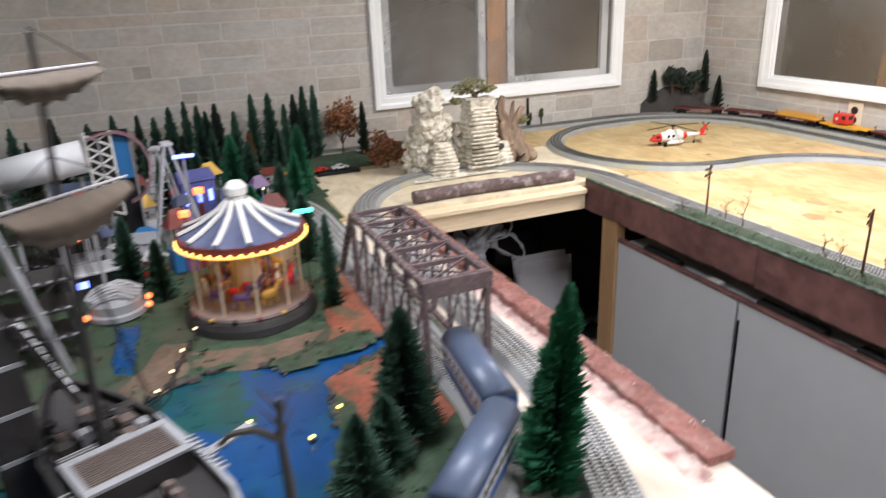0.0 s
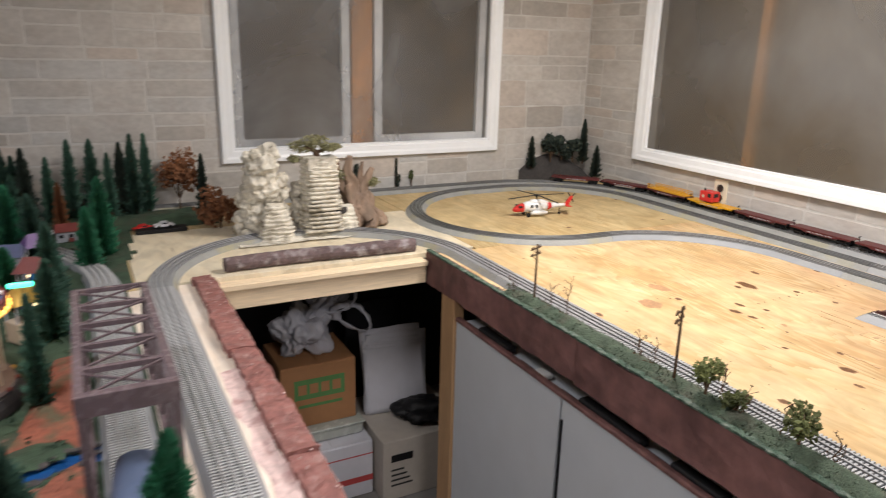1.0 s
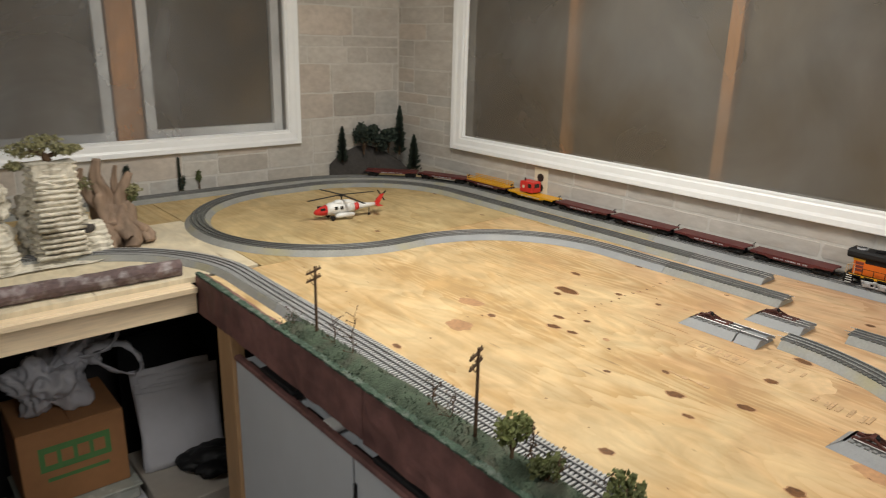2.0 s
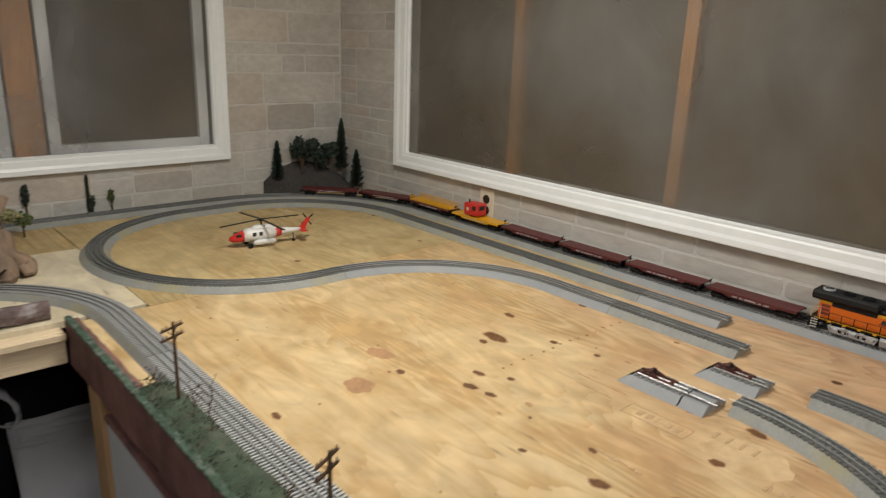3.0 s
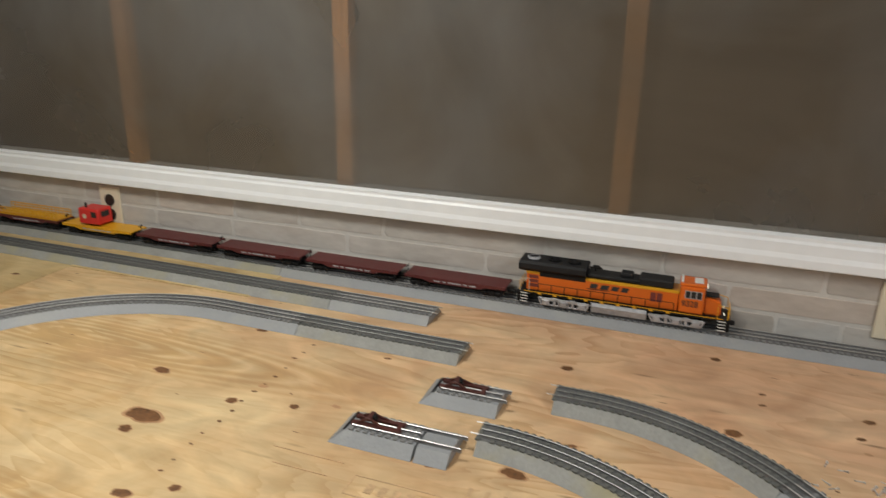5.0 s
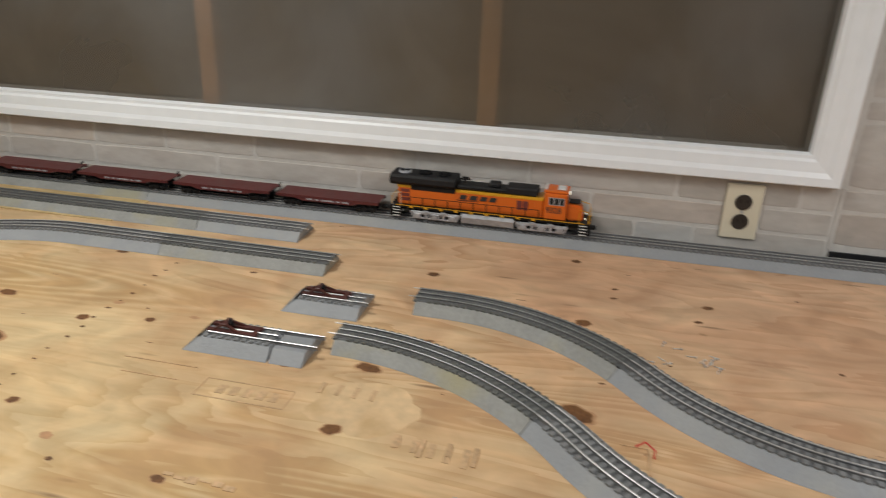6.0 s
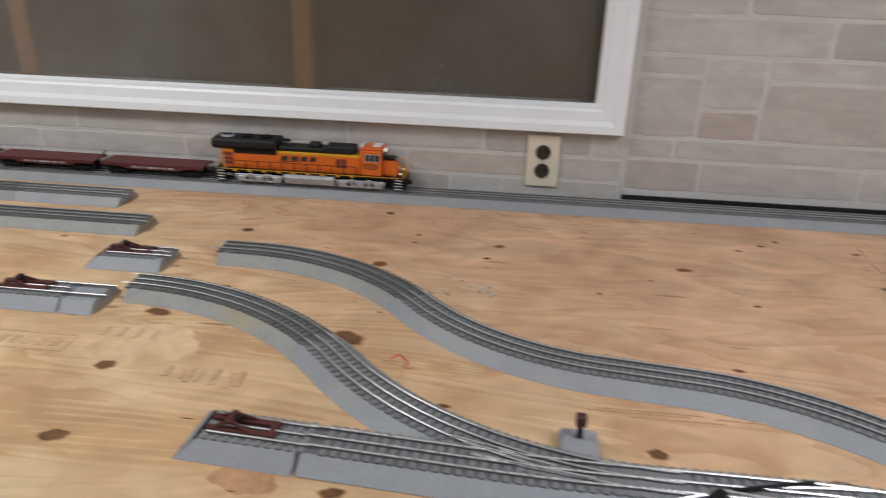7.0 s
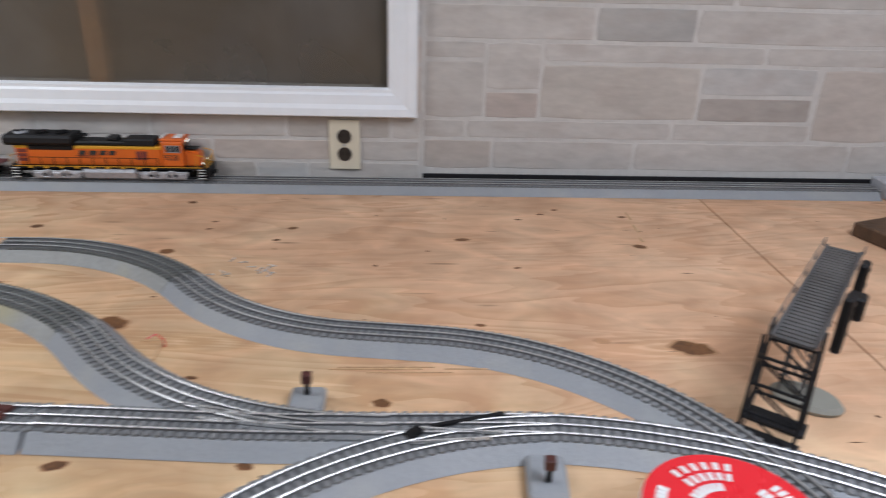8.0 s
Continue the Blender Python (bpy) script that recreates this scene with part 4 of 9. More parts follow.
# ---- track ----


def route(x, y, heading, legs, step=0.0125):
    """Points (x, y, z, heading) of a run: legs are ('S', length), ('L', radius, degrees) or ('R', radius, degrees)."""
    a = radians(heading)
    pts = [(x, y, 0.0, a)]
    for leg in legs:
        if leg[0] == "S":
            n_ = max(1, round(leg[1] / step))
            for _ in range(n_):
                x += math.cos(a) * leg[1] / n_
                y += math.sin(a) * leg[1] / n_
                pts.append((x, y, 0.0, a))
        else:
            sgn = 1 if leg[0] == "L" else -1
            n_ = max(2, round(leg[1] * radians(leg[2]) / step))
            d = sgn * radians(leg[2]) / n_
            cx, cy = x - math.sin(a) * sgn * leg[1], y + math.cos(a) * sgn * leg[1]
            for _ in range(n_):
                a += d
                x, y = cx + math.sin(a) * sgn * leg[1], cy - math.cos(a) * sgn * leg[1]
                pts.append((x, y, 0.0, a))
    return pts


ROAD = ((-0.044, 0.0005), (0.044, 0.0005), (0.0265, 0.0160), (0.0245, 0.0165), (-0.0245, 0.0165), (-0.0265, 0.0160))
RAIL_TOP = 0.0236


def rail_profile(s):
    return ((s - 0.0020, 0.0170), (s + 0.0020, 0.0170), (s + 0.0010, 0.0200), (s + 0.0017, 0.0222), (s + 0.0015, RAIL_TOP - 0.0006), (s + 0.0006, RAIL_TOP),
            (s - 0.0006, RAIL_TOP), (s - 0.0015, RAIL_TOP - 0.0006), (s - 0.0017, 0.0222), (s - 0.0010, 0.0200))


def rail_part(name, bm, material, parent):
    """A rail with a polished head and dull web."""
    ob = part(name, bm, material, parent)
    ob.data.materials.append(RAIL_SIDE)
    for p in ob.data.polygons:
        p.material_index = 0 if p.normal.z > 0.6 else 1
    return ob


def sleeper_mesh(material, half=0.0034, reach=0.0255):
    me = bpy.data.meshes.new("sleeper")
    bm = bmesh.new()
    box(bm, -half, half, -reach, reach, 0.0164, 0.0194)
    bm.faces.ensure_lookup_table()
    bmesh.ops.delete(bm, geom=[bm.faces[0]], context="FACES_ONLY")
    bm.to_mesh(me)
    bm.free()
    me.materials.append(material)
    return me


SLEEPER_MESH, SLEEPER_MESH_OLD = sleeper_mesh(SLEEPER), sleeper_mesh(SLEEPER_OLD)
RIB_MESH, RIB_MESH_OLD = sleeper_mesh(RIB, 0.0022, 0.033), sleeper_mesh(RIB_OLD, 0.0022, 0.033)
ROAD_WIDE = ((-0.046, 0.0005), (0.046, 0.0005), (0.0345, 0.0160), (0.0335, 0.0165), (-0.0335, 0.0165), (-0.0345, 0.0160))


def track(pts, label, old=False, pitch=0.0125, group="track runs", centre_dark=False, raise_=0.0, pins=(False, False), ribbed=False, bright=False):
    t = thing("railway_track", label, "model track", (0, 0, raise_), group=group)
    (xa, ya, za, aa), (xb, yb, zb, ab) = pts[0], pts[-1]
    pts = [(xa + 0.0006 * math.cos(aa), ya + 0.0006 * math.sin(aa), za, aa)] + list(pts[1:-1]) + [(xb - 0.0006 * math.cos(ab), yb - 0.0006 * math.sin(ab), zb, ab)]
    part("roadbed", sweep(bmesh.new(), pts, ROAD_WIDE if ribbed else ROAD), BALLAST_OLD if old else BALLAST, t)
    bw = 0.032 if ribbed else 0.0235
    part("bed_top", sweep(bmesh.new(), pts, ((-bw, 0.0166), (bw, 0.0166), (bw - 0.0005, 0.0172), (0.0005 - bw, 0.0172))), BED_DARK if ribbed else BED_TOP, t)
    for k, s in enumerate((-0.016, 0.0, 0.016)):
        m = RAIL_DULL if ribbed else RAIL_OLD if old or (centre_dark and k == 1) else RAIL if bright else RAIL_DIM
        rail_part("rail", sweep(bmesh.new(), pts, rail_profile(s)), m, t)
    # sleepers at even distances, each a piece of its own
    acc, last = 0.0, None
    for x, y, z, a in pts:
        if last is not None:
            acc += math.hypot(x - last[0], y - last[1])
        if last is None or acc >= pitch:
            acc = 0.0 if last is None else acc - pitch
            ob = new("sleeper", (RIB_MESH_OLD if old else RIB_MESH) if ribbed else SLEEPER_MESH_OLD if old else SLEEPER_MESH)
            ob.parent = t
            ob.matrix_basis = Matrix.Translation((x, y, 0.0)) @ Matrix.Rotation(a, 4, "Z")
        last = (x, y)
    # rail joiner pins at both ends
    for k, end in enumerate((pts[0], pts[-1])):
        if not pins[k]:
            continue
        x, y, z, a = end
        d = -1 if k == 0 else 1
        for s in (-0.016, 0.016):
            bm = bmesh.new()
            px, py = x - math.sin(a) * s, y + math.cos(a) * s
            cyl(bm, 0.0012, 0.0009, (px, py, 0.022), (px + d * math.cos(a) * 0.014, py + d * math.sin(a) * 0.014, 0.022), 6)
            part("joiner_pin", bm, RAIL, t)
    return t


def upto(pts, metres):
    run, last = 0.0, None
    for i, p in enumerate(pts):
        if last is not None:
            run += math.hypot(p[0] - last[0], p[1] - last[1])
        if run >= metres:
            return i
        last = p
    return len(pts) - 1


MAIN = route(2.968, -0.80, 90, [("S", 3.51), ("L", 0.62, 90), ("S", 4.2)])
i = upto(MAIN, 2.6)
track(MAIN[:i + 1], "long grey track along the window wall, bright rails")
track(MAIN[i:], "grey track curving round the corner and along the back wall", True)
LOOP = route(2.695, 1.245, 90, [("S", 0.55), ("L", 0.47, 90), ("S", 0.02), ("R", 0.47, 180), ("S", 0.16), ("R", 0.47, 90), ("S", 1.375)])
a, b, c = upto(LOOP, 0.34), upto(LOOP, 1.25), upto(LOOP, 4.82)
track(LOOP[:a + 1], "weathered track end with dull rails and yellow-stained bed", True, pins=(True, False))
track(LOOP[a:b + 1], "clean grey track curving across the plywood")
track(LOOP[b:c + 1], "weathered grey loop of track with dull rails", True)
track(LOOP[c:], "clean grey track end with bright rails", pins=(False, True))
EDGE = route(1.645, -1.9, 90, [("S", 4.17), ("L", 0.47, 90), ("S", 0.016), ("L", 0.47, 90), ("S", 0.95), ("R", 1.3, 26)], 0.0022)
z, a, b = upto(EDGE, 2.2), upto(EDGE, 3.9), upto(EDGE, 5.65)
track(EDGE[:z + 1], "grey ribbed track along the table edge", False, 0.0088, ribbed=True)
track(EDGE[z:a + 1], "grey ribbed track along the flocked table edge", False, 0.0088, ribbed=True)
track(EDGE[a:b + 1], "weathered grey ribbed curve round the well", True, 0.0088, ribbed=True)
track(EDGE[b:], "grey ribbed track beside the rock edging", False, 0.0088, ribbed=True)
SPAN = [(x, y, z, a + math.pi) for x, y, z, a in reversed(route(0.551, 1.220, 90, [("S", 1.130), ("L", 0.80, 40), ("S", 0.10)], 0.0022))]
SPAN += route(0.551, 1.220, 270, [("R", 0.36, 80)], 0.0022)[1:]
track(SPAN, "grey ribbed track through the truss bridge", False, 0.0088, ribbed=True)
CURVE_A = route(2.440, 1.13, 270, [("R", 0.50, 49), ("L", 0.551, 49)])
a = upto(CURVE_A, 0.36)
track(CURVE_A[:a + 1], "loose weathered curve with yellow glue stains", True, pins=(True, False))
track(CURVE_A[a:], "clean curve running into the turnout")
CURVE_B = route(2.597, 1.045, 270, [("S", 0.05), ("R", 0.435, 49.9), ("L", 0.411, 43.3), ("S", 0.108), ("R", 0.473, 70)])
a = upto(CURVE_B, 0.38)
track(CURVE_B[:a + 1], "loose weathered curve with yellow glue stains", True, pins=(True, False))
track(CURVE_B[a:], "clean S-curve crossing the plywood")
YARD = route(2.099, 0.745, 266, [("S", 0.20), ("L", 2.0, 4), ("S", 0.20), ("R", 0.78, 62)])
track(YARD, "turnout track with bright rails and dark points", raise_=0.0006, bright=True)
LEG = route(2.077, 0.145, 90, [("L", 0.52, 50)])
track(LEG, "diverging turnout leg with bright rails", raise_=0.0003, bright=True)


def stub(x, y, length, extra, label):
    """A short dead-end track with a maroon buffer stop."""
    t = thing("buffer_stop", label, "buffer stop", (x, y, 0), group="buffer stops")
    pts = [(0, -k * length / 8, 0, radians(270)) for k in range(9)]
    bm = bmesh.new()
    prof = ((-0.044, 0.0005), (0.044, 0.0005), (0.027, 0.0172), (-0.027, 0.0172))
    sweep(bm, pts, prof)
    for v in bm.verts:
        if v.co.y > -0.001 and v.co.z > 0.01:
            v.co.y -= 0.022
    part("roadbed", bm, BALLAST, t)
    for s in (-0.016, 0.016):
        rail_part("rail", sweep(bmesh.new(), [(0, -0.03, 0, radians(270)), (0, -length - 0.012, 0, radians(270))], rail_profile(s)), RAIL_DIM, t)
    rail_part("centre_rail", sweep(bmesh.new(), [(0, -0.06, 0, radians(270)), (0, -length, 0, radians(270))], rail_profile(0)), RAIL_DIM, t)
    bm = bmesh.new()
    for s in (-0.016, 0.016):
        bar(bm, (s * 0.62, -0.026, 0.0222), (s * 0.62, -0.108, 0.0222), 0.0085, 0.0042)
        bar(bm, (s * 0.75, -0.036, 0.0235), (s * 0.45, -0.052, 0.0325), 0.0034, 0.0034)
        bar(bm, (s * 0.75, -0.078, 0.0235), (s * 0.45, -0.057, 0.0325), 0.0034, 0.0034)
    box(bm, -0.011, 0.011, -0.059, -0.050, 0.0300, 0.0355, 0.001)
    box(bm, -0.012, 0.012, -0.106, -0.098, 0.0205, 0.0245, 0.0008)
    part("bumper", bm, BUMPER, t, "maroon plastic bumper frame")
    bm = bmesh.new()
    cyl(bm, 0.006, 0.004, (0, -0.059, 0.033), (0, -0.064, 0.033), 10)
    part("pad", bm, BLACK, t)
    for k in range(int(length / 0.0125) - 2):
        ob = new("sleeper", SLEEPER_MESH)
        ob.parent = t
        ob.matrix_basis = Matrix.Translation((0, -0.03 - k * 0.0125, 0.0004)) @ Matrix.Rotation(radians(90), 4, "Z")
    if extra:
        bm = sweep(bmesh.new(), [(0, -length - 0.004, 0, radians(270)), (0, -length - extra, 0, radians(270))], prof)
        part("adapter", bm, BALLAST, t, "short adapter bed")
        for s in (-0.016, 0.016):
            rail_part("rail", sweep(bmesh.new(), [(0, -length - 0.004, 0, radians(270)), (0, -length - extra - 0.014, 0, radians(270))], rail_profile(s)), RAIL_DIM, t)
    return t


stub(2.393, 1.350, 0.138, 0.056, "grey dead-end track with maroon buffer stop on plywood")
stub(2.548, 1.262, 0.135, 0, "short grey dead-end track with maroon buffer stop")
stub(2.108, 0.887, 0.138, 0, "grey dead-end track with maroon buffer stop at the turnout").rotation_euler = (0, 0, radians(-4))


def turnout_box(x, y, rz):
    t = thing("turnout_motor", "grey turnout motor box with a small lantern", "turnout motor", (x, y, 0), rz, group="turnout motors")
    part("case", boxed(-0.022, 0.022, -0.020, 0.045, 0.0005, 0.016, 0.004), BALLAST, t)
    bm = bmesh.new()
    cyl(bm, 0.004, 0.003, (0, 0, 0.018), (0, 0, 0.034), 8)
    part("stem", bm, BLACK, t)
    part("lantern", boxed(-0.006, 0.006, -0.006, 0.006, 0.034, 0.048, 0.0015), BUMPER, t, "dark red lantern")


turnout_box(2.145, 0.44, 90)
turnout_box(1.990, 0.165, 265)

t = thing("track_end_block", "pale blue-grey plastic block at the track end", "block", (2.955, -0.855, 0))
part("block", boxed(-0.05, 0.045, -0.05, 0.045, 0.0005, 0.04, 0.003), COACH_PALE, t)

# point blades and guard rails of the turnouts
blades = thing("point_blade_set", "bright steel point blades and guard rails of the turnouts", "track part", (2.07, 0.45, 0.0195))
for (x0_, y0_), (x1_, y1_) in (((2.118, 0.585), (2.096, 0.50)), ((2.108, 0.57), (2.084, 0.47)), ((2.090, 0.56), (2.070, 0.43)), ((2.070, 0.30), (2.060, 0.20)), ((2.045, 0.31), (2.052, 0.22))):
    bm = bar(bmesh.new(), (x0_ - 2.07, y0_ - 0.45, 0.004), (x1_ - 2.07, y1_ - 0.45, 0.004), 0.002, 0.004)
    part("blade", bm, RAIL, blades)
bm = bmesh.new()
bar(bm, (2.072, 0.29, 0.024), (2.096, 0.20, 0.024), 0.005, 0.003)
bar(bm, (2.055, 0.315, 0.024), (2.066, 0.30, 0.026), 0.012, 0.005)
tagged(part("turnout_frog", bm, BLACK), "black plastic frog of the turnout", "track part")

# ---- rolling stock ----


def along(pts, metres):
    """The place and heading at a distance along a run."""
    run = 0.0
    for p, q in zip(pts, pts[1:]):
        d = math.hypot(q[0] - p[0], q[1] - p[1])
        if run + d >= metres:
            f = (metres - run) / d
            return p[0] + (q[0] - p[0]) * f, p[1] + (q[1] - p[1]) * f, p[3]
        run += d
    return pts[-1][0], pts[-1][1], pts[-1][3]


def on_track(pts, metres, half=0.08):
    """Pose of a car whose middle lies that far along, set on two bogies."""
    xa, ya, _ = along(pts, metres - half)
    xb, yb, _ = along(pts, metres + half)
    h = math.degrees(math.atan2(yb - ya, xb - xa))
    return (xa + xb) / 2, (ya + yb) / 2, h


def wheelset(t, x, r, material, width=0.034):
    bm = bmesh.new()
    for s in (-1, 1):
        cyl(bm, r, r, (x, s * 0.0135, r), (x, s * 0.0185, r), 16)
    cyl(bm, 0.0025, 0.0025, (x, -0.0135, r), (x, 0.0135, r), 8)
    return part("wheelset", bm, material, t)


# The engine faces -x in its own space; its number side is +y.
def locomotive(x, y, rz):
    t = thing("diesel_locomotive", "orange and black model diesel locomotive with lit headlights", "model locomotive", (x, y, RAIL_TOP), rz)
    L = 0.228
    part("walkway", boxed(-L + 0.012, L - 0.012, -0.031, 0.031, 0.0245, 0.0285, 0.0008), BLACK, t, "black walkway frame")
    for s in (-1, 1):
        part("side_sill", boxed(-L + 0.02, L - 0.02, s * 0.0311 - 0.0006, s * 0.0311 + 0.0006, 0.0287, 0.0299), YELLOW, t, "thin yellow sill stripe")
    # hood with rear radiator flare
    bm = bmesh.new()
    box(bm, -0.118, 0.205, -0.0215, 0.0215, 0.0285, 0.068, 0.002)
    part("hood", bm, ORANGE, t)
    part("stripe", boxed(-0.118, 0.0745, -0.0222, 0.0222, 0.0640, 0.0695, 0.0005), YELLOW, t, "yellow stripe under the black roof")
    part("stripe", boxed(0.176, 0.2065, -0.0222, 0.0222, 0.0640, 0.0692, 0.0005), YELLOW, t, "yellow rear stripe")
    part("radiator_skirt", boxed(0.075, 0.1755, -0.0226, 0.0226, 0.0605, 0.0695, 0.001), BLACK, t, "black skirt under the radiators")
    bm = bmesh.new()
    box(bm, -0.105, 0.075, -0.0205, 0.0205, 0.0696, 0.079, 0.003)
    part("roof", bm, BLACK, t)
    part("dynamic_brake_housing", boxed(-0.105, -0.035, -0.021, 0.021, 0.0696, 0.085, 0.003), BLACK_MATT, t)
    part("exhaust", boxed(-0.022, 0.004, -0.013, 0.013, 0.0785, 0.087, 0.002), BLACK_MATT, t)
    bm = bmesh.new()
    vs = []
    for xx in (0.075, 0.222):
        vs.append([bm.verts.new((xx, yy, zz)) for yy, zz in ((-0.0225, 0.0697), (0.0225, 0.0697), (0.031, 0.077), (0.031, 0.0865), (0.026, 0.091), (-0.026, 0.091), (-0.031, 0.0865), (-0.031, 0.077))])
    for k in range(8):
        bm.faces.new((vs[0][k], vs[0][(k + 1) % 8], vs[1][(k + 1) % 8], vs[1][k]))
    bm.faces.new(vs[0]), bm.faces.new(vs[1][::-1])
    part("radiator_housing", bm, BLACK_MATT, t, "flared black radiator housing")
    for xx, r, m in ((0.105, 0.0145, BLACK), (0.148, 0.0145, BLACK), (0.195, 0.014, GREY_PALE)):
        bm = bmesh.new()
        cyl(bm, r, r, (xx, 0, 0.0905), (xx, 0, 0.0945), 20)
        f = part("fan", bm, m, t, "round roof fan")
        bm = bmesh.new()
        for k in range(6):
            a = math.pi * k / 6
            bar(bm, (xx - r * 0.9 * math.cos(a), -r * 0.9 * math.sin(a), 0.0951), (xx + r * 0.9 * math.cos(a), r * 0.9 * math.sin(a), 0.0951), 0.0012, 0.0008)
        part("grille", bm, BLACK_MATT, f)
    bm = bmesh.new()
    bar(bm, (0.058, 0, 0.080), (0.058, 0, 0.090), 0.003, 0.003)
    bar(bm, (0.044, 0.004, 0.088), (0.070, 0.004, 0.088), 0.003, 0.003)
    bar(bm, (0.050, -0.004, 0.089), (0.066, -0.004, 0.089), 0.003, 0.003)
    part("air_horn", bm, BLACK, t)
    # cab and nose
    bm = bmesh.new()
    box(bm, -0.168, -0.119, -0.0265, 0.0265, 0.0285, 0.082, 0.003)
    part("cab", bm, ORANGE, t, "orange cab")
    part("cab_roof", boxed(-0.170, -0.117, -0.0255, 0.0255, 0.0822, 0.087, 0.002), ORANGE, t)
    part("roof_panel", boxed(-0.163, -0.145, -0.014, 0.016, 0.0872, 0.0896, 0.001), WHITE, t, "white roof air-conditioner")
    part("roof_panel", boxed(-0.124, -0.119, -0.02, 0.02, 0.0872, 0.0902, 0.001), WHITE, t, "white roof edge")
    for s in (-1, 1):
        for xx in (-0.157, -0.146, -0.135):
            w = part("window", boxed(xx - 0.0045, xx + 0.0045, s * 0.0268 - 0.0006, s * 0.0268 + 0.0006, 0.0605, 0.0735), GLASS_DARK, t, "dark cab window")
            part("frame", boxed(xx - 0.0056, xx + 0.0056, s * 0.0266 - 0.0006, s * 0.0266 + 0.0006, 0.0595, 0.0745), COACH_PALE, w)
    for s in (-1, 1):
        part("windscreen", boxed(-0.1694, -0.1684, s * 0.012 - 0.009, s * 0.012 + 0.009, 0.062, 0.077), GLASS_DARK, t, "dark windscreen")
    bm = bmesh.new()
    vs = [bm.verts.new(v) for v in ((-0.1685, -0.018, 0.0285), (-0.1685, 0.018, 0.0285), (-0.204, 0.016, 0.0285), (-0.204, -0.016, 0.0285),
                                    (-0.1685, -0.018, 0.062), (-0.1685, 0.018, 0.062), (-0.200, 0.014, 0.058), (-0.200, -0.014, 0.058))]
    for q in ((0, 1, 2, 3), (4, 5, 6, 7), (0, 1, 5, 4), (1, 2, 6, 5), (2, 3, 7, 6), (3, 0, 4, 7)):
        bm.faces.new([vs[k] for k in q])
    bmesh.ops.bevel(bm, geom=list(bm.edges), offset=0.003, segments=2, affect="EDGES")
    part("nose", bm, ORANGE, t, "orange nose")
    part("nose_top", boxed(-0.196, -0.171, -0.012, 0.012, 0.0625, 0.0655, 0.001), BLACK_MATT, t, "black anti-glare panel")
    for dz, dx in ((0.0795, -0.1702),):
        for s in (-0.005, 0.005):
            bm = bmesh.new()
            cyl(bm, 0.0024, 0.0024, (dx, s, dz), (dx - 0.002, s, dz), 12)
            part("headlight", bm, HEADLIGHT, t, "lit headlight")
    for s in (-0.02, 0.02):
        bm = bmesh.new()
        cyl(bm, 0.002, 0.002, (-0.2075, s, 0.036), (-0.2095, s, 0.036), 12)
        part("ditch_light", bm, HEADLIGHT, t, "lit ditch light")
    part("pilot", boxed(-L + 0.006, -L + 0.012, -0.029, 0.029, 0.004, 0.0285, 0.001), BLACK, t)
    part("pilot", boxed(L - 0.012, L - 0.006, -0.029, 0.029, 0.004, 0.0285, 0.001), BLACK, t)
    for e in (-1, 1):
        bm = bmesh.new()
        box(bm, e * (L - 0.004) - 0.009, e * (L - 0.004) + 0.009, -0.005, 0.005, 0.010, 0.018, 0.002)
        part("coupler", bm, BLACK_MATT, t)
        for s in (-1, 1):
            for k in range(4):
                z = 0.006 + k * 0.006
                st = part("step", boxed(e * (L - 0.022) - 0.008, e * (L - 0.022) + 0.008, s * 0.027 - 0.0045, s * 0.027 + 0.0045, z, z + 0.001), BLACK, t)
                part("step_edge", boxed(e * (L - 0.022) - 0.008, e * (L - 0.022) + 0.008, s * 0.0318 - 0.0004, s * 0.0318 + 0.0004, z - 0.0002, z + 0.0014), WHITE, st)
            part("step_side", boxed(e * (L - 0.022) - 0.0095, e * (L - 0.022) + 0.0095, s * 0.0225 - 0.001, s * 0.0225 + 0.001, 0.004, 0.0245), BLACK, t)
            bm = bmesh.new()
            for xx in (L - 0.012, L - 0.032):
                cyl(bm, 0.0009, 0.0009, (e * xx, s * 0.030, 0.0285), (e * xx, s * 0.030, 0.052), 6)
            cyl(bm, 0.0009, 0.0009, (e * (L - 0.012), s * 0.030, 0.052), (e * (L - 0.032), s * 0.030, 0.056), 6)
            part("grab_rail", bm, YELLOW if e < 0 else CREAM, t, "pale end handrail")
        bm = bmesh.new()
        for s in (-0.024, -0.008, 0.008, 0.024):
            cyl(bm, 0.0008, 0.0008, (e * (L - 0.009), s, 0.0285), (e * (L - 0.009), s, 0.046), 6)
        cyl(bm, 0.0008, 0.0008, (e * (L - 0.009), -0.024, 0.046), (e * (L - 0.009), 0.024, 0.046), 6)
        part("end_rail", bm, YELLOW, t, "yellow end handrail")
    for s in (-1, 1):
        bm = bmesh.new()
        xs = [-0.11 + 0.0285 * k for k in range(11)]
        for xx in xs:
            cyl(bm, 0.0011, 0.0011, (xx, s * 0.0305, 0.0285), (xx, s * 0.0305, 0.0475), 6)
        cyl(bm, 0.0007, 0.0007, (xs[0], s * 0.0305, 0.0475), (xs[-1], s * 0.0305, 0.0475), 6)
        part("side_handrail", bm, BLACK, t, "thin black side handrail")
        for k in range(3):
            part("rear_grille", boxed(0.178, 0.199, s * 0.0219 - 0.0004, s * 0.0219 + 0.0004, 0.037 + k * 0.009, 0.0435 + k * 0.009), MAHOGANY, t)
        for xx in (-0.095, -0.08, -0.067):
            part("door_panel", boxed(xx - 0.0055, xx + 0.0055, s * 0.0217 - 0.0004, s * 0.0217 + 0.0004, 0.042, 0.060), MAHOGANY if xx > -0.09 else ORANGE, t)
        bm = bmesh.new()
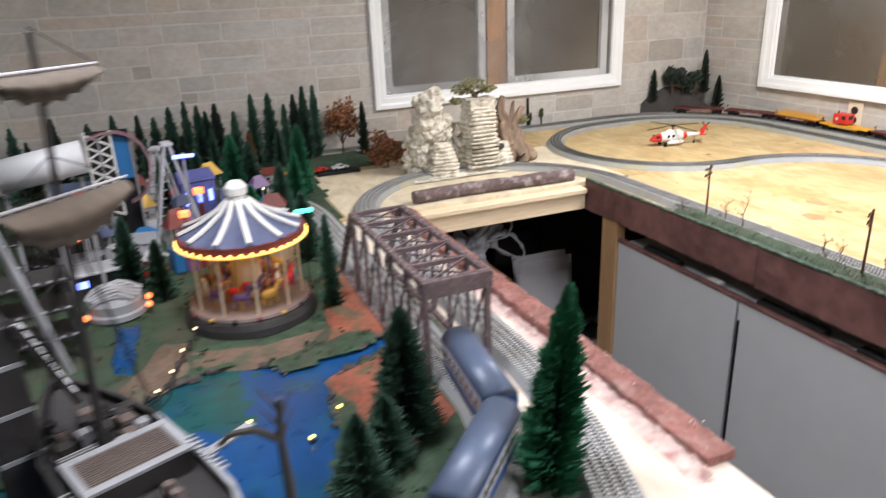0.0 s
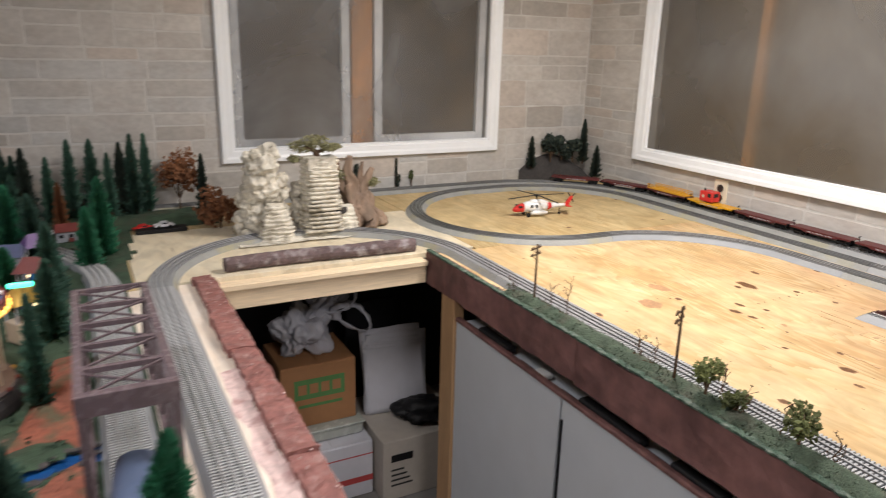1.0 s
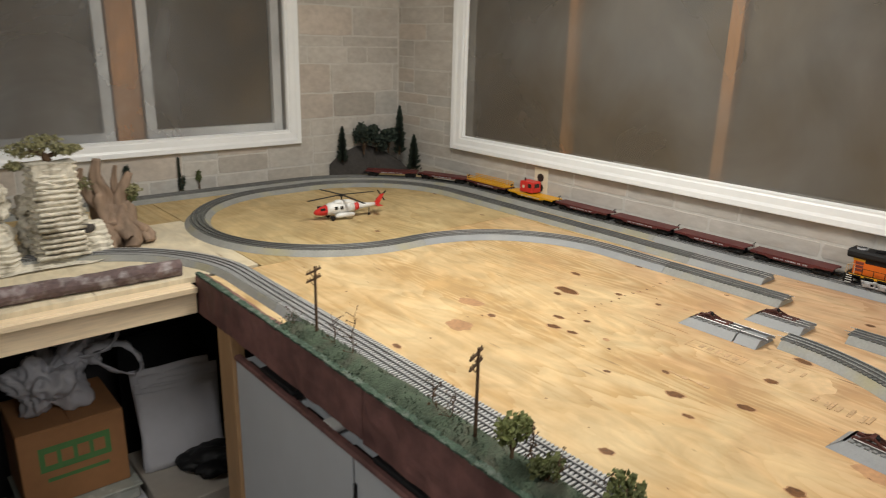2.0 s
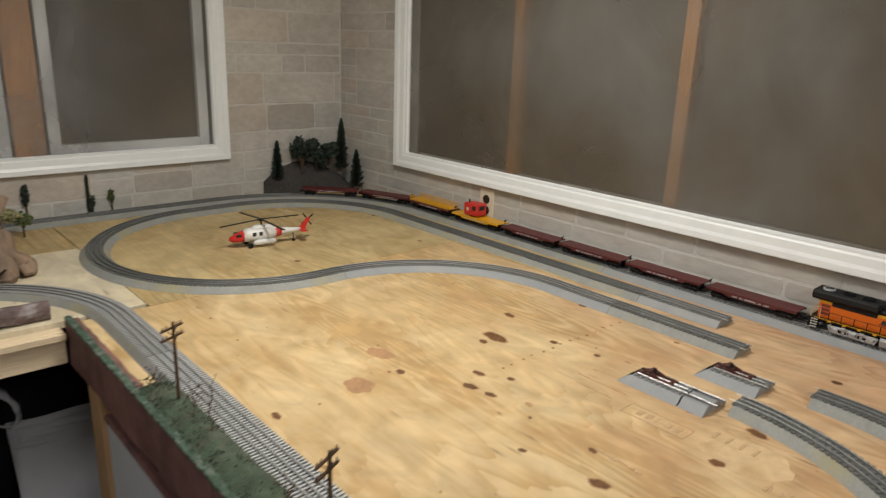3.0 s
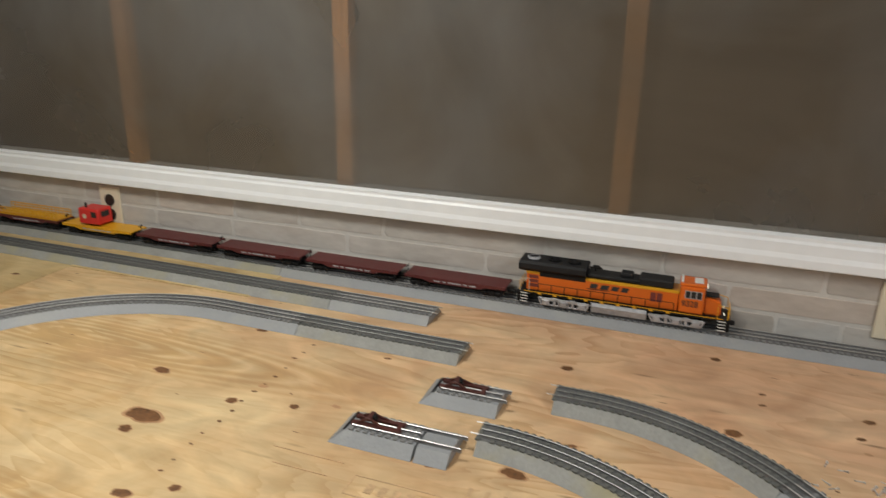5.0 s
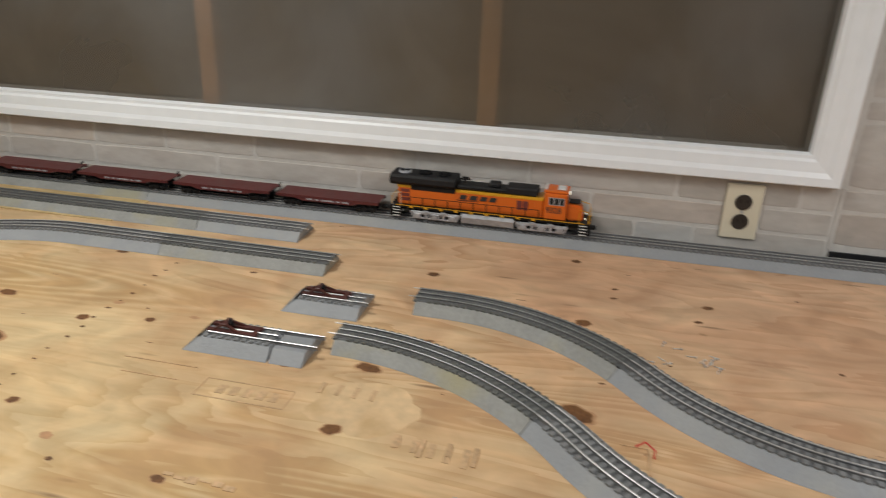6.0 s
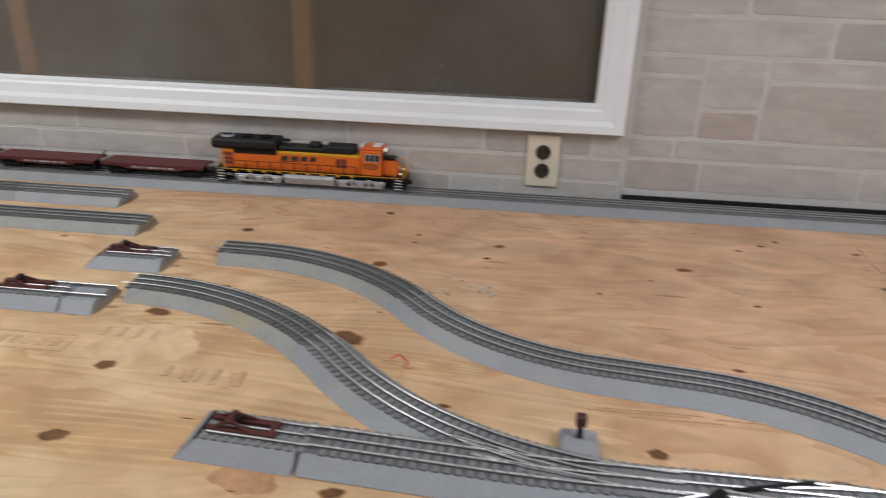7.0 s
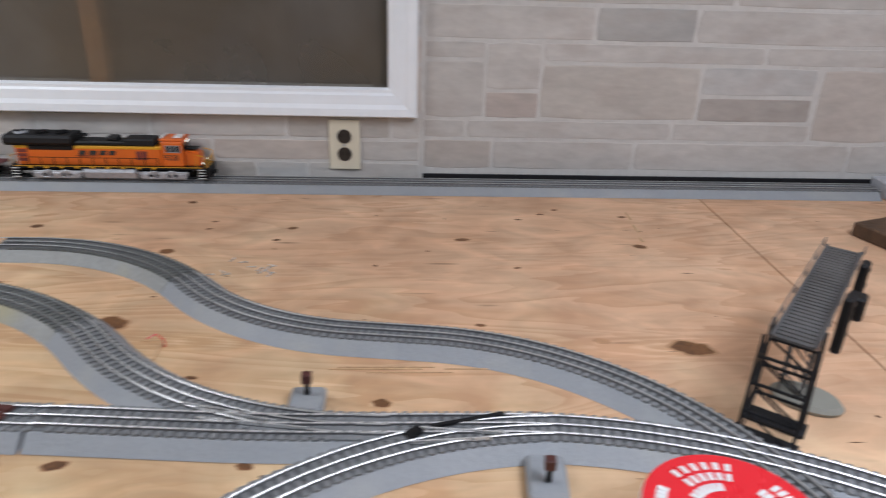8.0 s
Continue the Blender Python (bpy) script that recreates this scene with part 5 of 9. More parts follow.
        # slanted emblem drawn as plain dark bars
        for k, (a, w) in enumerate(((0.066, 0.015), (0.044, 0.017), (0.021, 0.015), (0.000, 0.014))):
            vs = [bm.verts.new((xx, s * 0.0226, zz)) for xx, zz in ((a, 0.0515), (a - w, 0.0515), (a - w - 0.004, 0.0605), (a - 0.004, 0.0605))]
            bm.faces.new(vs)
        vs = [bm.verts.new((xx, s * 0.0226, zz)) for xx, zz in ((0.070, 0.0480), (0.022, 0.0492), (0.022, 0.0500), (0.070, 0.0500))]
        bm.faces.new(vs)
        part("emblem", bm, PRINT_BLACK, t, "dark slanted emblem bars")
        m = Matrix.Translation((-0.1405, s * 0.0272, 0.0485)) @ Matrix.Rotation(radians(180 if s > 0 else 0), 4, "Z") @ Matrix.Rotation(radians(90), 4, "X")
        writing("number", "9328", 0.0165, PRINT_BLACK, t, m)
        for k in range(9):
            xx = -0.10 + k * 0.034
            part("sill_plate", boxed(xx - 0.004, xx + 0.004, s * 0.0316 - 0.0006, s * 0.0316 + 0.0006, 0.0252, 0.0282), YELLOW, t)
    # tank and bogies
    bm = bmesh.new()
    vs = []
    for xx in (-0.058, 0.058):
        vs.append([bm.verts.new((xx, yy, zz)) for yy, zz in ((-0.029, 0.024), (0.029, 0.024), (0.0325, 0.017), (0.027, 0.0035), (-0.027, 0.0035), (-0.0325, 0.017))])
    for k in range(6):
        bm.faces.new((vs[0][k], vs[0][(k + 1) % 6], vs[1][(k + 1) % 6], vs[1][k]))
    bm.faces.new(vs[0]), bm.faces.new(vs[1][::-1])
    part("fuel_tank", bm, SILVER, t, "silver fuel tank")
    for c in (-0.118, 0.118):
        for s in (-1, 1):
            bm = bmesh.new()
            box(bm, c - 0.055, c + 0.055, s * 0.0265 - 0.002, s * 0.0265 + 0.002, 0.0125, 0.0185, 0.0008)
            for dx in (-0.040, 0.0, 0.040):
                box(bm, c + dx - 0.008, c + dx + 0.008, s * 0.028 - 0.003, s * 0.028 + 0.003, 0.005, 0.0155, 0.001)
                cyl(bm, 0.0045, 0.0045, (c + dx, s * 0.0305, 0.0095), (c + dx, s * 0.033, 0.0095), 10)
            for dx in (-0.02, 0.02):
                cyl(bm, 0.0035, 0.0035, (c + dx, s * 0.0275, 0.005), (c + dx, s * 0.0275, 0.0145), 8)
                box(bm, c + dx - 0.006, c + dx + 0.006, s * 0.0285 - 0.002, s * 0.0285 + 0.002, 0.0145, 0.021, 0.001)
            box(bm, c - 0.050, c + 0.050, s * 0.0275 - 0.0015, s * 0.0275 + 0.0015, 0.0030, 0.0062, 0.0006)
            for dx in (-0.056, 0.056):
                bar(bm, (c + dx * 0.86, s * 0.0278, 0.0035), (c + dx, s * 0.0278, 0.0185), 0.003, 0.003)
            for dx in (-0.03, -0.01, 0.01, 0.03):
                bar(bm, (c + dx, s * 0.0288, 0.0045), (c + dx * 1.2, s * 0.0288, 0.0180), 0.002, 0.0022)
            part("bogie_side", bm, SILVER, t, "silver bogie side frame")
        for dx in (-0.040, 0.0, 0.040):
            wheelset(t, c + dx, 0.0105, BLACK_MATT)
        part("bogie_bolster", boxed(c - 0.05, c + 0.05, -0.02, 0.02, 0.012, 0.0243), BLACK, t)
    return t


def flatcar(x, y, rz, label, deck=MAROON, category="model flatcar"):
    t = thing("flatcar", label, category, (x, y, RAIL_TOP), rz, group="flatcars of the train")
    H = 0.122
    part("deck", boxed(-H, H, -0.028, 0.028, 0.0262, 0.0288, 0.0006), deck, t)
    for s in (-1, 1):
        bm = bmesh.new()
        vs = [bm.verts.new((xx, s * 0.0282 + dy, zz)) for dy in (-0.0012, 0.0012) for xx, zz in
              ((-H, 0.029), (H, 0.029), (H, 0.0225), (0.075, 0.0215), (0.06, 0.0165), (-0.06, 0.0165), (-0.075, 0.0215), (-H, 0.0225))]
        bm.faces.new(vs[:8]), bm.faces.new(vs[8:][::-1])
        for k in range(8):
            j = (k + 1) % 8
            bm.faces.new((vs[k], vs[j], vs[8 + j], vs[8 + k]))
        side = part("side_sill", bm, deck, t)
        bm = bmesh.new()
        rnd = random.Random(4)
        xx = -0.052
        while xx < 0.05:
            w = rnd.uniform(0.002, 0.0045)
            box(bm, xx, xx + w, s * 0.0298 - 0.0002, s * 0.0298 + 0.0002, 0.0195, 0.0232)
            xx += w + rnd.choice((0.0012, 0.0012, 0.006))
        part("lettering", bm, COACH_PALE, side, "small pale bars")
        bm = bmesh.new()
        for k in range(10):
            xx = -0.105 + k * 0.0233
            box(bm, xx - 0.0016, xx + 0.0016, s * 0.0300 - 0.001, s * 0.0300 + 0.001, 0.0243, 0.0283)
        part("stake_pocket", bm, deck, side, kind="stuff")
    for c in (-0.088, 0.088):
        for s in (-1, 1):
            bm = bmesh.new()
            box(bm, c - 0.020, c + 0.020, s * 0.021 - 0.0018, s * 0.021 + 0.0018, 0.0085, 0.0125, 0.0006)
            for dx in (-0.0155, 0.0155):
                box(bm, c + dx - 0.005, c + dx + 0.005, s * 0.022 - 0.002, s * 0.022 + 0.002, 0.0055, 0.012, 0.001)
            box(bm, c - 0.006, c + 0.006, s * 0.0215 - 0.002, s * 0.0215 + 0.002, 0.004, 0.016, 0.001)
            part("bogie_side", bm, BLACK, t)
        for dx in (-0.0155, 0.0155):
            wheelset(t, c + dx, 0.0095, BLACK_MATT)
        part("bogie_bolster", boxed(c - 0.008, c + 0.008, -0.019, 0.019, 0.009, 0.0262), BLACK, t)
    for e in (-1, 1):
        part("coupler", boxed(e * (H + 0.006) - 0.008, e * (H + 0.006) + 0.008, -0.004, 0.004, 0.010, 0.017, 0.001), BLACK, t)
    bm = bmesh.new()
    cyl(bm, 0.0008, 0.0008, (H - 0.003, 0.012, 0.0285), (H - 0.003, 0.012, 0.045), 6)
    cyl(bm, 0.006, 0.006, (H - 0.003, 0.012, 0.045), (H - 0.002, 0.012, 0.046), 10)
    part("brake_wheel", bm, BLACK, t)
    return t


def crane_car(x, y, rz):
    t = flatcar(x, y, rz, "yellow work flatcar carrying a red crane cab", YELLOW, "model crane car")
    t.name = "crane_car"
    cab = part("crane_cab", boxed(-0.01, 0.06, -0.026, 0.026, 0.034, 0.078, 0.003), RED, t, "red crane cab")
    part("cab_window", boxed(-0.0108, -0.0102, -0.014, 0.014, 0.055, 0.071), GLASS_DARK, cab)
    for s in (-1, 1):
        part("cab_window", boxed(-0.004, 0.014, s * 0.0264 - 0.0004, s * 0.0264 + 0.0004, 0.055, 0.071), GLASS_DARK, cab)
        bm = bmesh.new()
        cyl(bm, 0.007, 0.007, (0.038, s * 0.0262, 0.056), (0.038, s * 0.0269, 0.056), 14)
        part("emblem", bm, CREAM, cab, "round pale emblem")
    bm = bmesh.new()
    cyl(bm, 0.018, 0.018, (0.025, 0, 0.029), (0.025, 0, 0.034), 18)
    part("turntable", bm, BLACK, t)
    bm = bmesh.new()
    cyl(bm, 0.003, 0.003, (0.045, 0.01, 0.078), (0.045, 0.01, 0.09), 8)
    part("stack", bm, BLACK, cab)
    return t


def rail_car(x, y, rz):
    t = flatcar(x, y, rz, "flatcar with a yellow open-rail rack", MAROON, "model rack car")
    t.name = "rack_car"
    bm = bmesh.new()
    for s in (-0.026, 0.026):
        for z in (0.034, 0.042, 0.050):
            bar(bm, (-0.115, s, z), (0.115, s, z), 0.0018, 0.0022)
        for k in range(17):
            xx = -0.115 + k * 0.014375
            bar(bm, (xx, s, 0.0289), (xx, s, 0.052), 0.002, 0.002)
    part("rack", bm, YELLOW, t, "yellow railed rack")
    part("rack_floor", boxed(-0.116, 0.116, -0.0255, 0.0255, 0.0289, 0.0312), YELLOW, t)
    return t


FIRST = 0.228 + 0.128
# distances along MAIN grow away from the engine's nose
mid = 0.80 + 0.985
x, y, h = on_track(MAIN, mid, 0.118)
locomotive(x, y, h).scale = (0.985, 1.0, 1.09)
d = mid + FIRST + 0.012
GAP = 0.262
for k in range(8):
    x, y, h = on_track(MAIN, d + k * GAP, 0.088)
    if k == 4:
        crane_car(x, y, h)
    elif k == 5:
        rail_car(x, y, h)
    else:
        flatcar(x, y, h, "low maroon flatcar with pale lettering, empty")


def coach(x, y, rz):
    """Streamlined blue coach with slate roof and pale side panel."""
    t = thing("passenger_coach", "blue model passenger coach with slate-grey roof", "model coach", (x, y, RAIL_TOP), rz, group="coaches before the bridge")
    H = 0.112
    part("body", boxed(-H, H, -0.031, 0.031, 0.010, 0.062, 0.002), COACH_BLUE, t)
    bm = bmesh.new()
    prof = [(0.031 * math.cos(math.pi * k / 10), 0.0625 + 0.020 * math.sin(math.pi * k / 10)) for k in range(11)]
    ends = []
    for xx in (-H, H):
        ends.append([bm.verts.new((xx, yy, zz)) for yy, zz in prof])
    for k in range(10):
        bm.faces.new((ends[0][k], ends[0][k + 1], ends[1][k + 1], ends[1][k]))
    bm.faces.new(ends[0]), bm.faces.new(ends[1][::-1]), bm.faces.new((ends[0][0], ends[0][-1], ends[1][-1], ends[1][0]))
    part("roof", bm, COACH_ROOF, t, smooth=True)
    for s in (-1, 1):
        part("side_band", boxed(-H + 0.002, H - 0.002, s * 0.0316 - 0.0004, s * 0.0316 + 0.0004, 0.030, 0.058), COACH_PALE, t, "pale side panel")
        for k in range(8):
            xx = -0.084 + k * 0.024
            part("window", boxed(xx - 0.0075, xx + 0.0075, s * 0.0318 - 0.0006, s * 0.0318 + 0.0006, 0.038, 0.050), GLASS_DARK, t)
    for c in (-0.078, 0.078):
        for dx in (-0.015, 0.015):
            wheelset(t, c + dx, 0.0095, BLACK_MATT)
        part("bogie_side", boxed(c - 0.024, c + 0.024, -0.024, 0.024, 0.006, 0.0118, 0.001), BLACK, t)
    part("coupler", boxed(-H - 0.01, -H, -0.004, 0.004, 0.012, 0.018), BLACK, t)


SPAN_LEN = sum(math.hypot(q[0] - p[0], q[1] - p[1]) for p, q in zip(SPAN, SPAN[1:]))
x, y, h = on_track(SPAN, SPAN_LEN - 0.470, 0.078)
coach(x, y, h)
x, y, h = on_track(SPAN, SPAN_LEN - 0.220, 0.078)
coach(x, y, h)

# ---- plants ----


def foliage(bm, centre, radii, count, size, rnd, hollow=0.45):
    """Many small leaf clumps in an uneven blob."""
    for _ in range(count):
        while True:
            v = Vector((rnd.uniform(-1, 1), rnd.uniform(-1, 1), rnd.uniform(-1, 1)))
            if hollow < v.length < 1:
                break
        wob = 1 + 0.35 * noise.noise(v * 2.3 + Vector(centre) * 40)
        p = Vector(centre) + Vector((v.x * radii[0], v.y * radii[1], v.z * radii[2])) * wob
        s = size * rnd.uniform(0.6, 1.4)
        a = Vector((rnd.uniform(-1, 1), rnd.uniform(-1, 1), rnd.uniform(-1, 1))).normalized()
        b = a.orthogonal().normalized()
        c = a.cross(b)
        q = [bm.verts.new(p + a * s), bm.verts.new(p + b * s * 0.7), bm.verts.new(p - a * s * 0.8), bm.verts.new(p - b * s * 0.6 + c * s * 0.5)]
        bm.faces.new(q[:3]), bm.faces.new((q[0], q[2], q[3]))


def conifer(x, y, h, r, material, label, seed, count=520, z=0.0, lean=(0, 0), group="model conifers"):
    """A bottle-brush fir: trunk and tiers of drooping sprigs."""
    rnd = random.Random(seed)
    t = thing("conifer_tree", label, "model tree", (x, y, z), group=group)
    bm = bmesh.new()
    cyl(bm, 0.006 * h / 0.3 + 0.001, 0.001, (0, 0, 0), (lean[0], lean[1], h * 0.97), 7)
    part("trunk", bm, BARK, t)
    bm = bmesh.new()
    for _ in range(count):
        u = rnd.random() ** 0.8
        zz = h * (0.10 + 0.90 * u)
        env = r * (1 - u) ** 0.6 * (0.86 + 0.14 * math.sin(u * 38 + seed)) + 0.003
        a = rnd.uniform(0, 2 * math.pi)
        rr = env * rnd.uniform(0.45, 1.05)
        ox, oy = lean[0] * u, lean[1] * u
        tip = Vector((ox + rr * math.cos(a), oy + rr * math.sin(a), zz - rr * 0.15 + rnd.uniform(0, 0.02) * h))
        root = Vector((ox + rr * 0.35 * math.cos(a), oy + rr * 0.35 * math.sin(a), zz - rr * 0.35 - 0.02 * h))
        side = Vector((-math.sin(a), math.cos(a), rnd.uniform(-0.6, 0.6))) * (0.016 * h + 0.0035)
        v = [bm.verts.new(root + side), bm.verts.new(root - side), bm.verts.new(tip)]
        bm.faces.new(v)
        up = Vector((0, 0, 0.014 * h + 0.003))
        v = [bm.verts.new(root + up), bm.verts.new(root - up), bm.verts.new(tip)]
        bm.faces.new(v)
    part("crown", bm, material, t)
    return t


def bush(x, y, h, r, material, label, seed, count=380, z=0.0, blobs=5, leaf=0.007, name="model_bush", trunk=0.45):
    rnd = random.Random(seed)
    t = thing(name, label, "model tree" if name.endswith("tree") else "model bush", (x, y, z))
    bm = bmesh.new()
    cyl(bm, 0.004, 0.0015, (0, 0, 0), (0, 0, h * 0.8), 6)
    cs = []
    for k in range(blobs):
        a = 2 * math.pi * k / blobs + rnd.uniform(-0.4, 0.4)
        c = Vector((r * 0.5 * math.cos(a), r * 0.5 * math.sin(a), h * rnd.uniform(trunk + 0.08, 0.82)))
        cs.append(c)
        cyl(bm, 0.002, 0.0008, (0, 0, h * trunk * 0.6), c, 5)
    part("trunk", bm, BARK, t)
    bm = bmesh.new()
    for c in cs:
        foliage(bm, c, (r * 0.55, r * 0.55, h * 0.22), count // blobs, leaf, rnd, 0.2)
    part("crown", bm, material, t)
    return t


def twig(x, y, h, seed, label="bare brown twig weed beside the track"):
    rnd = random.Random(seed)
    t = thing("bare_twig", label, "model weed", (x, y, 0.012), group="twigs on the bank")
    bm = bmesh.new()
    p = Vector((0, 0, 0))
    for k in range(6):
        q = p + Vector((rnd.uniform(-0.006, 0.006), rnd.uniform(-0.006, 0.006), h / 6))
        cyl(bm, 0.0011, 0.0009, p, q, 5)
        for _ in range(2):
            e = q + Vector((rnd.uniform(-0.018, 0.018), rnd.uniform(-0.018, 0.018), rnd.uniform(0.005, 0.022)))
            cyl(bm, 0.0007, 0.0004, q, e, 4)
            foliage(bm, e, (0.003, 0.003, 0.003), 2, 0.0025, rnd, 0)
        p = q
    part("stem", bm, BARK, t)


# ---- beside the edge track ----


def telegraph_pole(x, y, h, rz, z=0.03):
    t = thing("telegraph_pole", "brown model telegraph pole with two crossarms", "telegraph pole", (x, y, z), rz, group="telegraph poles")
    bm = bmesh.new()
    cyl(bm, 0.0034, 0.0026, (0, 0, 0), (0, 0, h), 8)
    part("pole", bm, BARK, t)
    for zz in (h - 0.012, h - 0.03):
        a = part("crossarm", boxed(-0.026, 0.026, 0.002, 0.0055, zz - 0.002, zz + 0.002, 0.0005), BARK, t)
        for xx in (-0.022, -0.013, 0.013, 0.022):
            bm = bmesh.new()
            cyl(bm, 0.0016, 0.001, (xx, 0.004, zz + 0.002), (xx, 0.004, zz + 0.007), 6)
            part("insulator", bm, BARK, a)
        bm = bmesh.new()
        bar(bm, (-0.014, 0.004, zz), (0, 0.004, zz - 0.014), 0.0014, 0.0014)
        bar(bm, (0.014, 0.004, zz), (0, 0.004, zz - 0.014), 0.0014, 0.0014)
        part("brace", bm, BARK, a)


telegraph_pole(1.590, 1.775, 0.150, 25)
telegraph_pole(1.580, 1.250, 0.158, 25)
bush(1.582, 1.168, 0.10, 0.030, SHRUB_LEAF, "olive-green model shrub on the bank", 11, 320, 0.012, 5, 0.006)
bush(1.584, 1.097, 0.06, 0.028, SHRUB_LEAF, "dark olive shrub on the bank", 12, 260, 0.012, 4, 0.006)
bush(1.584, 0.962, 0.098, 0.030, SHRUB_LEAF, "olive-green model shrub on the bank", 13, 320, 0.012, 5, 0.006)
for k, (x, y, h) in enumerate(((1.59, 1.635, 0.105), (1.592, 1.70, 0.07), (1.59, 1.36, 0.07), (1.587, 1.32, 0.06), (1.59, 1.13, 0.085), (1.587, 1.075, 0.06), (1.585, 1.86, 0.03), (1.588, 0.91, 0.06), (1.585, 1.0, 0.07))):
    twig(x, y, h, 30 + k)

# ---- waterfall cliff, log and stumps ----


def cliff(x, y, z, rx, ry, h, seed, label, taper=0.55, steps=13):
    """Layered plaster rock: stacked slabs with uneven, overhanging ledges."""
    t = thing("plaster_cliff", label, "model cliff", (x, y, z), group="waterfall cliff")
    rnd = random.Random(seed)
    bm = bmesh.new()
    rings = []
    n_ = 34
    for k in range(steps * 3 + 1):
        f = k / (steps * 3)
        layer = k // 3
        lr = random.Random(seed * 91 + layer)
        out = (1, 1.07, 0.93)[k % 3] + lr.uniform(-0.05, 0.05)
        ring = []
        for i in range(n_):
            a = 2 * math.pi * i / n_
            sq = 1 / max(abs(math.cos(a)), abs(math.sin(a))) ** 0.55
            w = out * (1 - taper * f ** 1.3) * sq * (1 + 0.20 * noise.noise((math.cos(a) * 1.6, math.sin(a) * 1.6, f * 4 + seed)))
            w *= 1 + 0.06 * noise.noise((math.cos(a) * 7, math.sin(a) * 7, f * 30 + seed))
            zz = h * f + 0.006 * noise.noise((a * 2, f * 6, seed))
            ring.append(bm.verts.new((rx * w * math.cos(a), ry * w * math.sin(a), max(0, zz))))
        rings.append(ring)
    for a, b in zip(rings, rings[1:]):
        for i in range(n_):
            j = (i + 1) % n_
            bm.faces.new((a[i], a[j], b[j], b[i]))
    bm.faces.new(rings[-1]), bm.faces.new(rings[0][::-1])
    part("rock", bm, PLASTER, t)
    return t


def crag(x, y, rx, ry, h, seed, label):
    """A ragged upright rock built up of many knobbly lumps, with hollows between."""
    t = thing("plaster_crag", label, "model cliff", (x, y, 0.001), group="waterfall cliff")
    rs = random.Random(seed)
    bm = bmesh.new()
    off = Vector((seed * 1.9, seed * 0.7, seed))
    lumps = 30
    for k in range(lumps):
        f = (k + 0.3) / lumps
        w = (1 - 0.30 * f) * (0.75 + 0.45 * noise.noise((0, f * 5, seed)))
        a = rs.uniform(0, 2 * math.pi)
        c = Vector((rx * w * 0.75 * math.cos(a), ry * w * 0.75 * math.sin(a), h * (0.03 + 0.86 * f)))
        r = rs.uniform(0.32, 0.62) * rx
        first = len(bm.verts)
        bmesh.ops.create_icosphere(bm, subdivisions=3, radius=1)
        bm.verts.ensure_lookup_table()
        for v in bm.verts[first:]:
            p = v.co.copy()
            n1 = noise.noise(p * 1.7 + off + Vector((0, 0, k * 3.0)))
            n2 = noise.noise(p * 4.5 + off + Vector((0, 0, k)))
            q = p * r * (1 + 0.45 * n1 + 0.30 * n2)
            v.co = c + Vector((q.x, q.y, q.z * 0.85))
            v.co.z = max(0.0, v.co.z + 0.004 * math.sin(v.co.z * 520 + 2 * n1))
    rock = part("rock", bm, PLASTER, t)
    fuse = rock.modifiers.new("fuse", "REMESH")
    fuse.mode, fuse.voxel_size = "VOXEL", 0.0034
    return t


fall = cliff(1.297, 2.745, 0.001, 0.083, 0.062, 0.285, 3, "tall cream plaster waterfall cliff with stacked ledges", 0.26, 15)
rnd = random.Random(2)
for k in range(15):
    z = 0.022 + k * 0.0152
    w = 0.064 - 0.0008 * k + rnd.uniform(-0.006, 0.005)
    dep = 0.076 - 0.0017 * k + rnd.uniform(-0.003, 0.004)
    bm = grid_box(bmesh.new(), -w + rnd.uniform(-0.006, 0.006), w * 0.92, -dep, -dep + 0.03, z, z + 0.0085, 0.006)
    roughen(bm, 0.0022, 55, k)
    part("ledge", bm, PLASTER, fall, smooth=True)
bm = grid_box(bmesh.new(), -0.055, 0.048, -0.048, -0.02, 0.245, 0.285, 0.008)
part("ledge", roughen(bm, 0.003, 40, 4), PLASTER, fall)
# a dark lump, not a hole: the hollow's shade is in its colour
part("hollow_shade", roughen(ball(bmesh.new(), 0.017, (0.064, -0.058, 0.095), 1.3, 0.5, 0.9, 3), 0.004, 60, 3), DARK_ROCK, fall, "dark lump standing for the shade in a rock hollow")
crag(1.090, 2.765, 0.070, 0.055, 0.345, 8, "tall rough cream plaster crag beside the waterfall")
cliff(1.125, 2.715, 0.001, 0.066, 0.045, 0.13, 12, "low cream plaster crag with ledges", 0.5, 9)
cliff(1.385, 2.72, 0.001, 0.050, 0.038, 0.105, 15, "small plaster boulder stack at the cliff foot", 0.5, 6)
crag(1.045, 2.80, 0.05, 0.05, 0.20, 19, "rough grey-cream crag at the cliff side")
crag(1.155, 2.77, 0.045, 0.045, 0.25, 23, "rough cream crag between the ledges")
crag(1.225, 2.79, 0.03, 0.04, 0.20, 29, "narrow shaded crag behind the waterfall")
bm = bmesh.new()
bmesh.ops.create_grid(bm, x_segments=40, y_segments=14, size=1, matrix=Matrix.Translation((1.215, 2.735, 0.003)) @ Matrix.Diagonal((0.235, 0.095, 1, 1)))
for v in bm.verts:
    v.co.z += 0.010 * max(0, noise.noise((v.co.x * 18, v.co.y * 18, 5)) + 0.3)
tagged(part("plaster_ground", bm, PLASTER), "rough plaster ground under the cliffs", "ground", kind="stuff")

t = thing("log", "grey-brown bark log lying along the beam", "log", (0, 0, 0))
bm = bmesh.new()
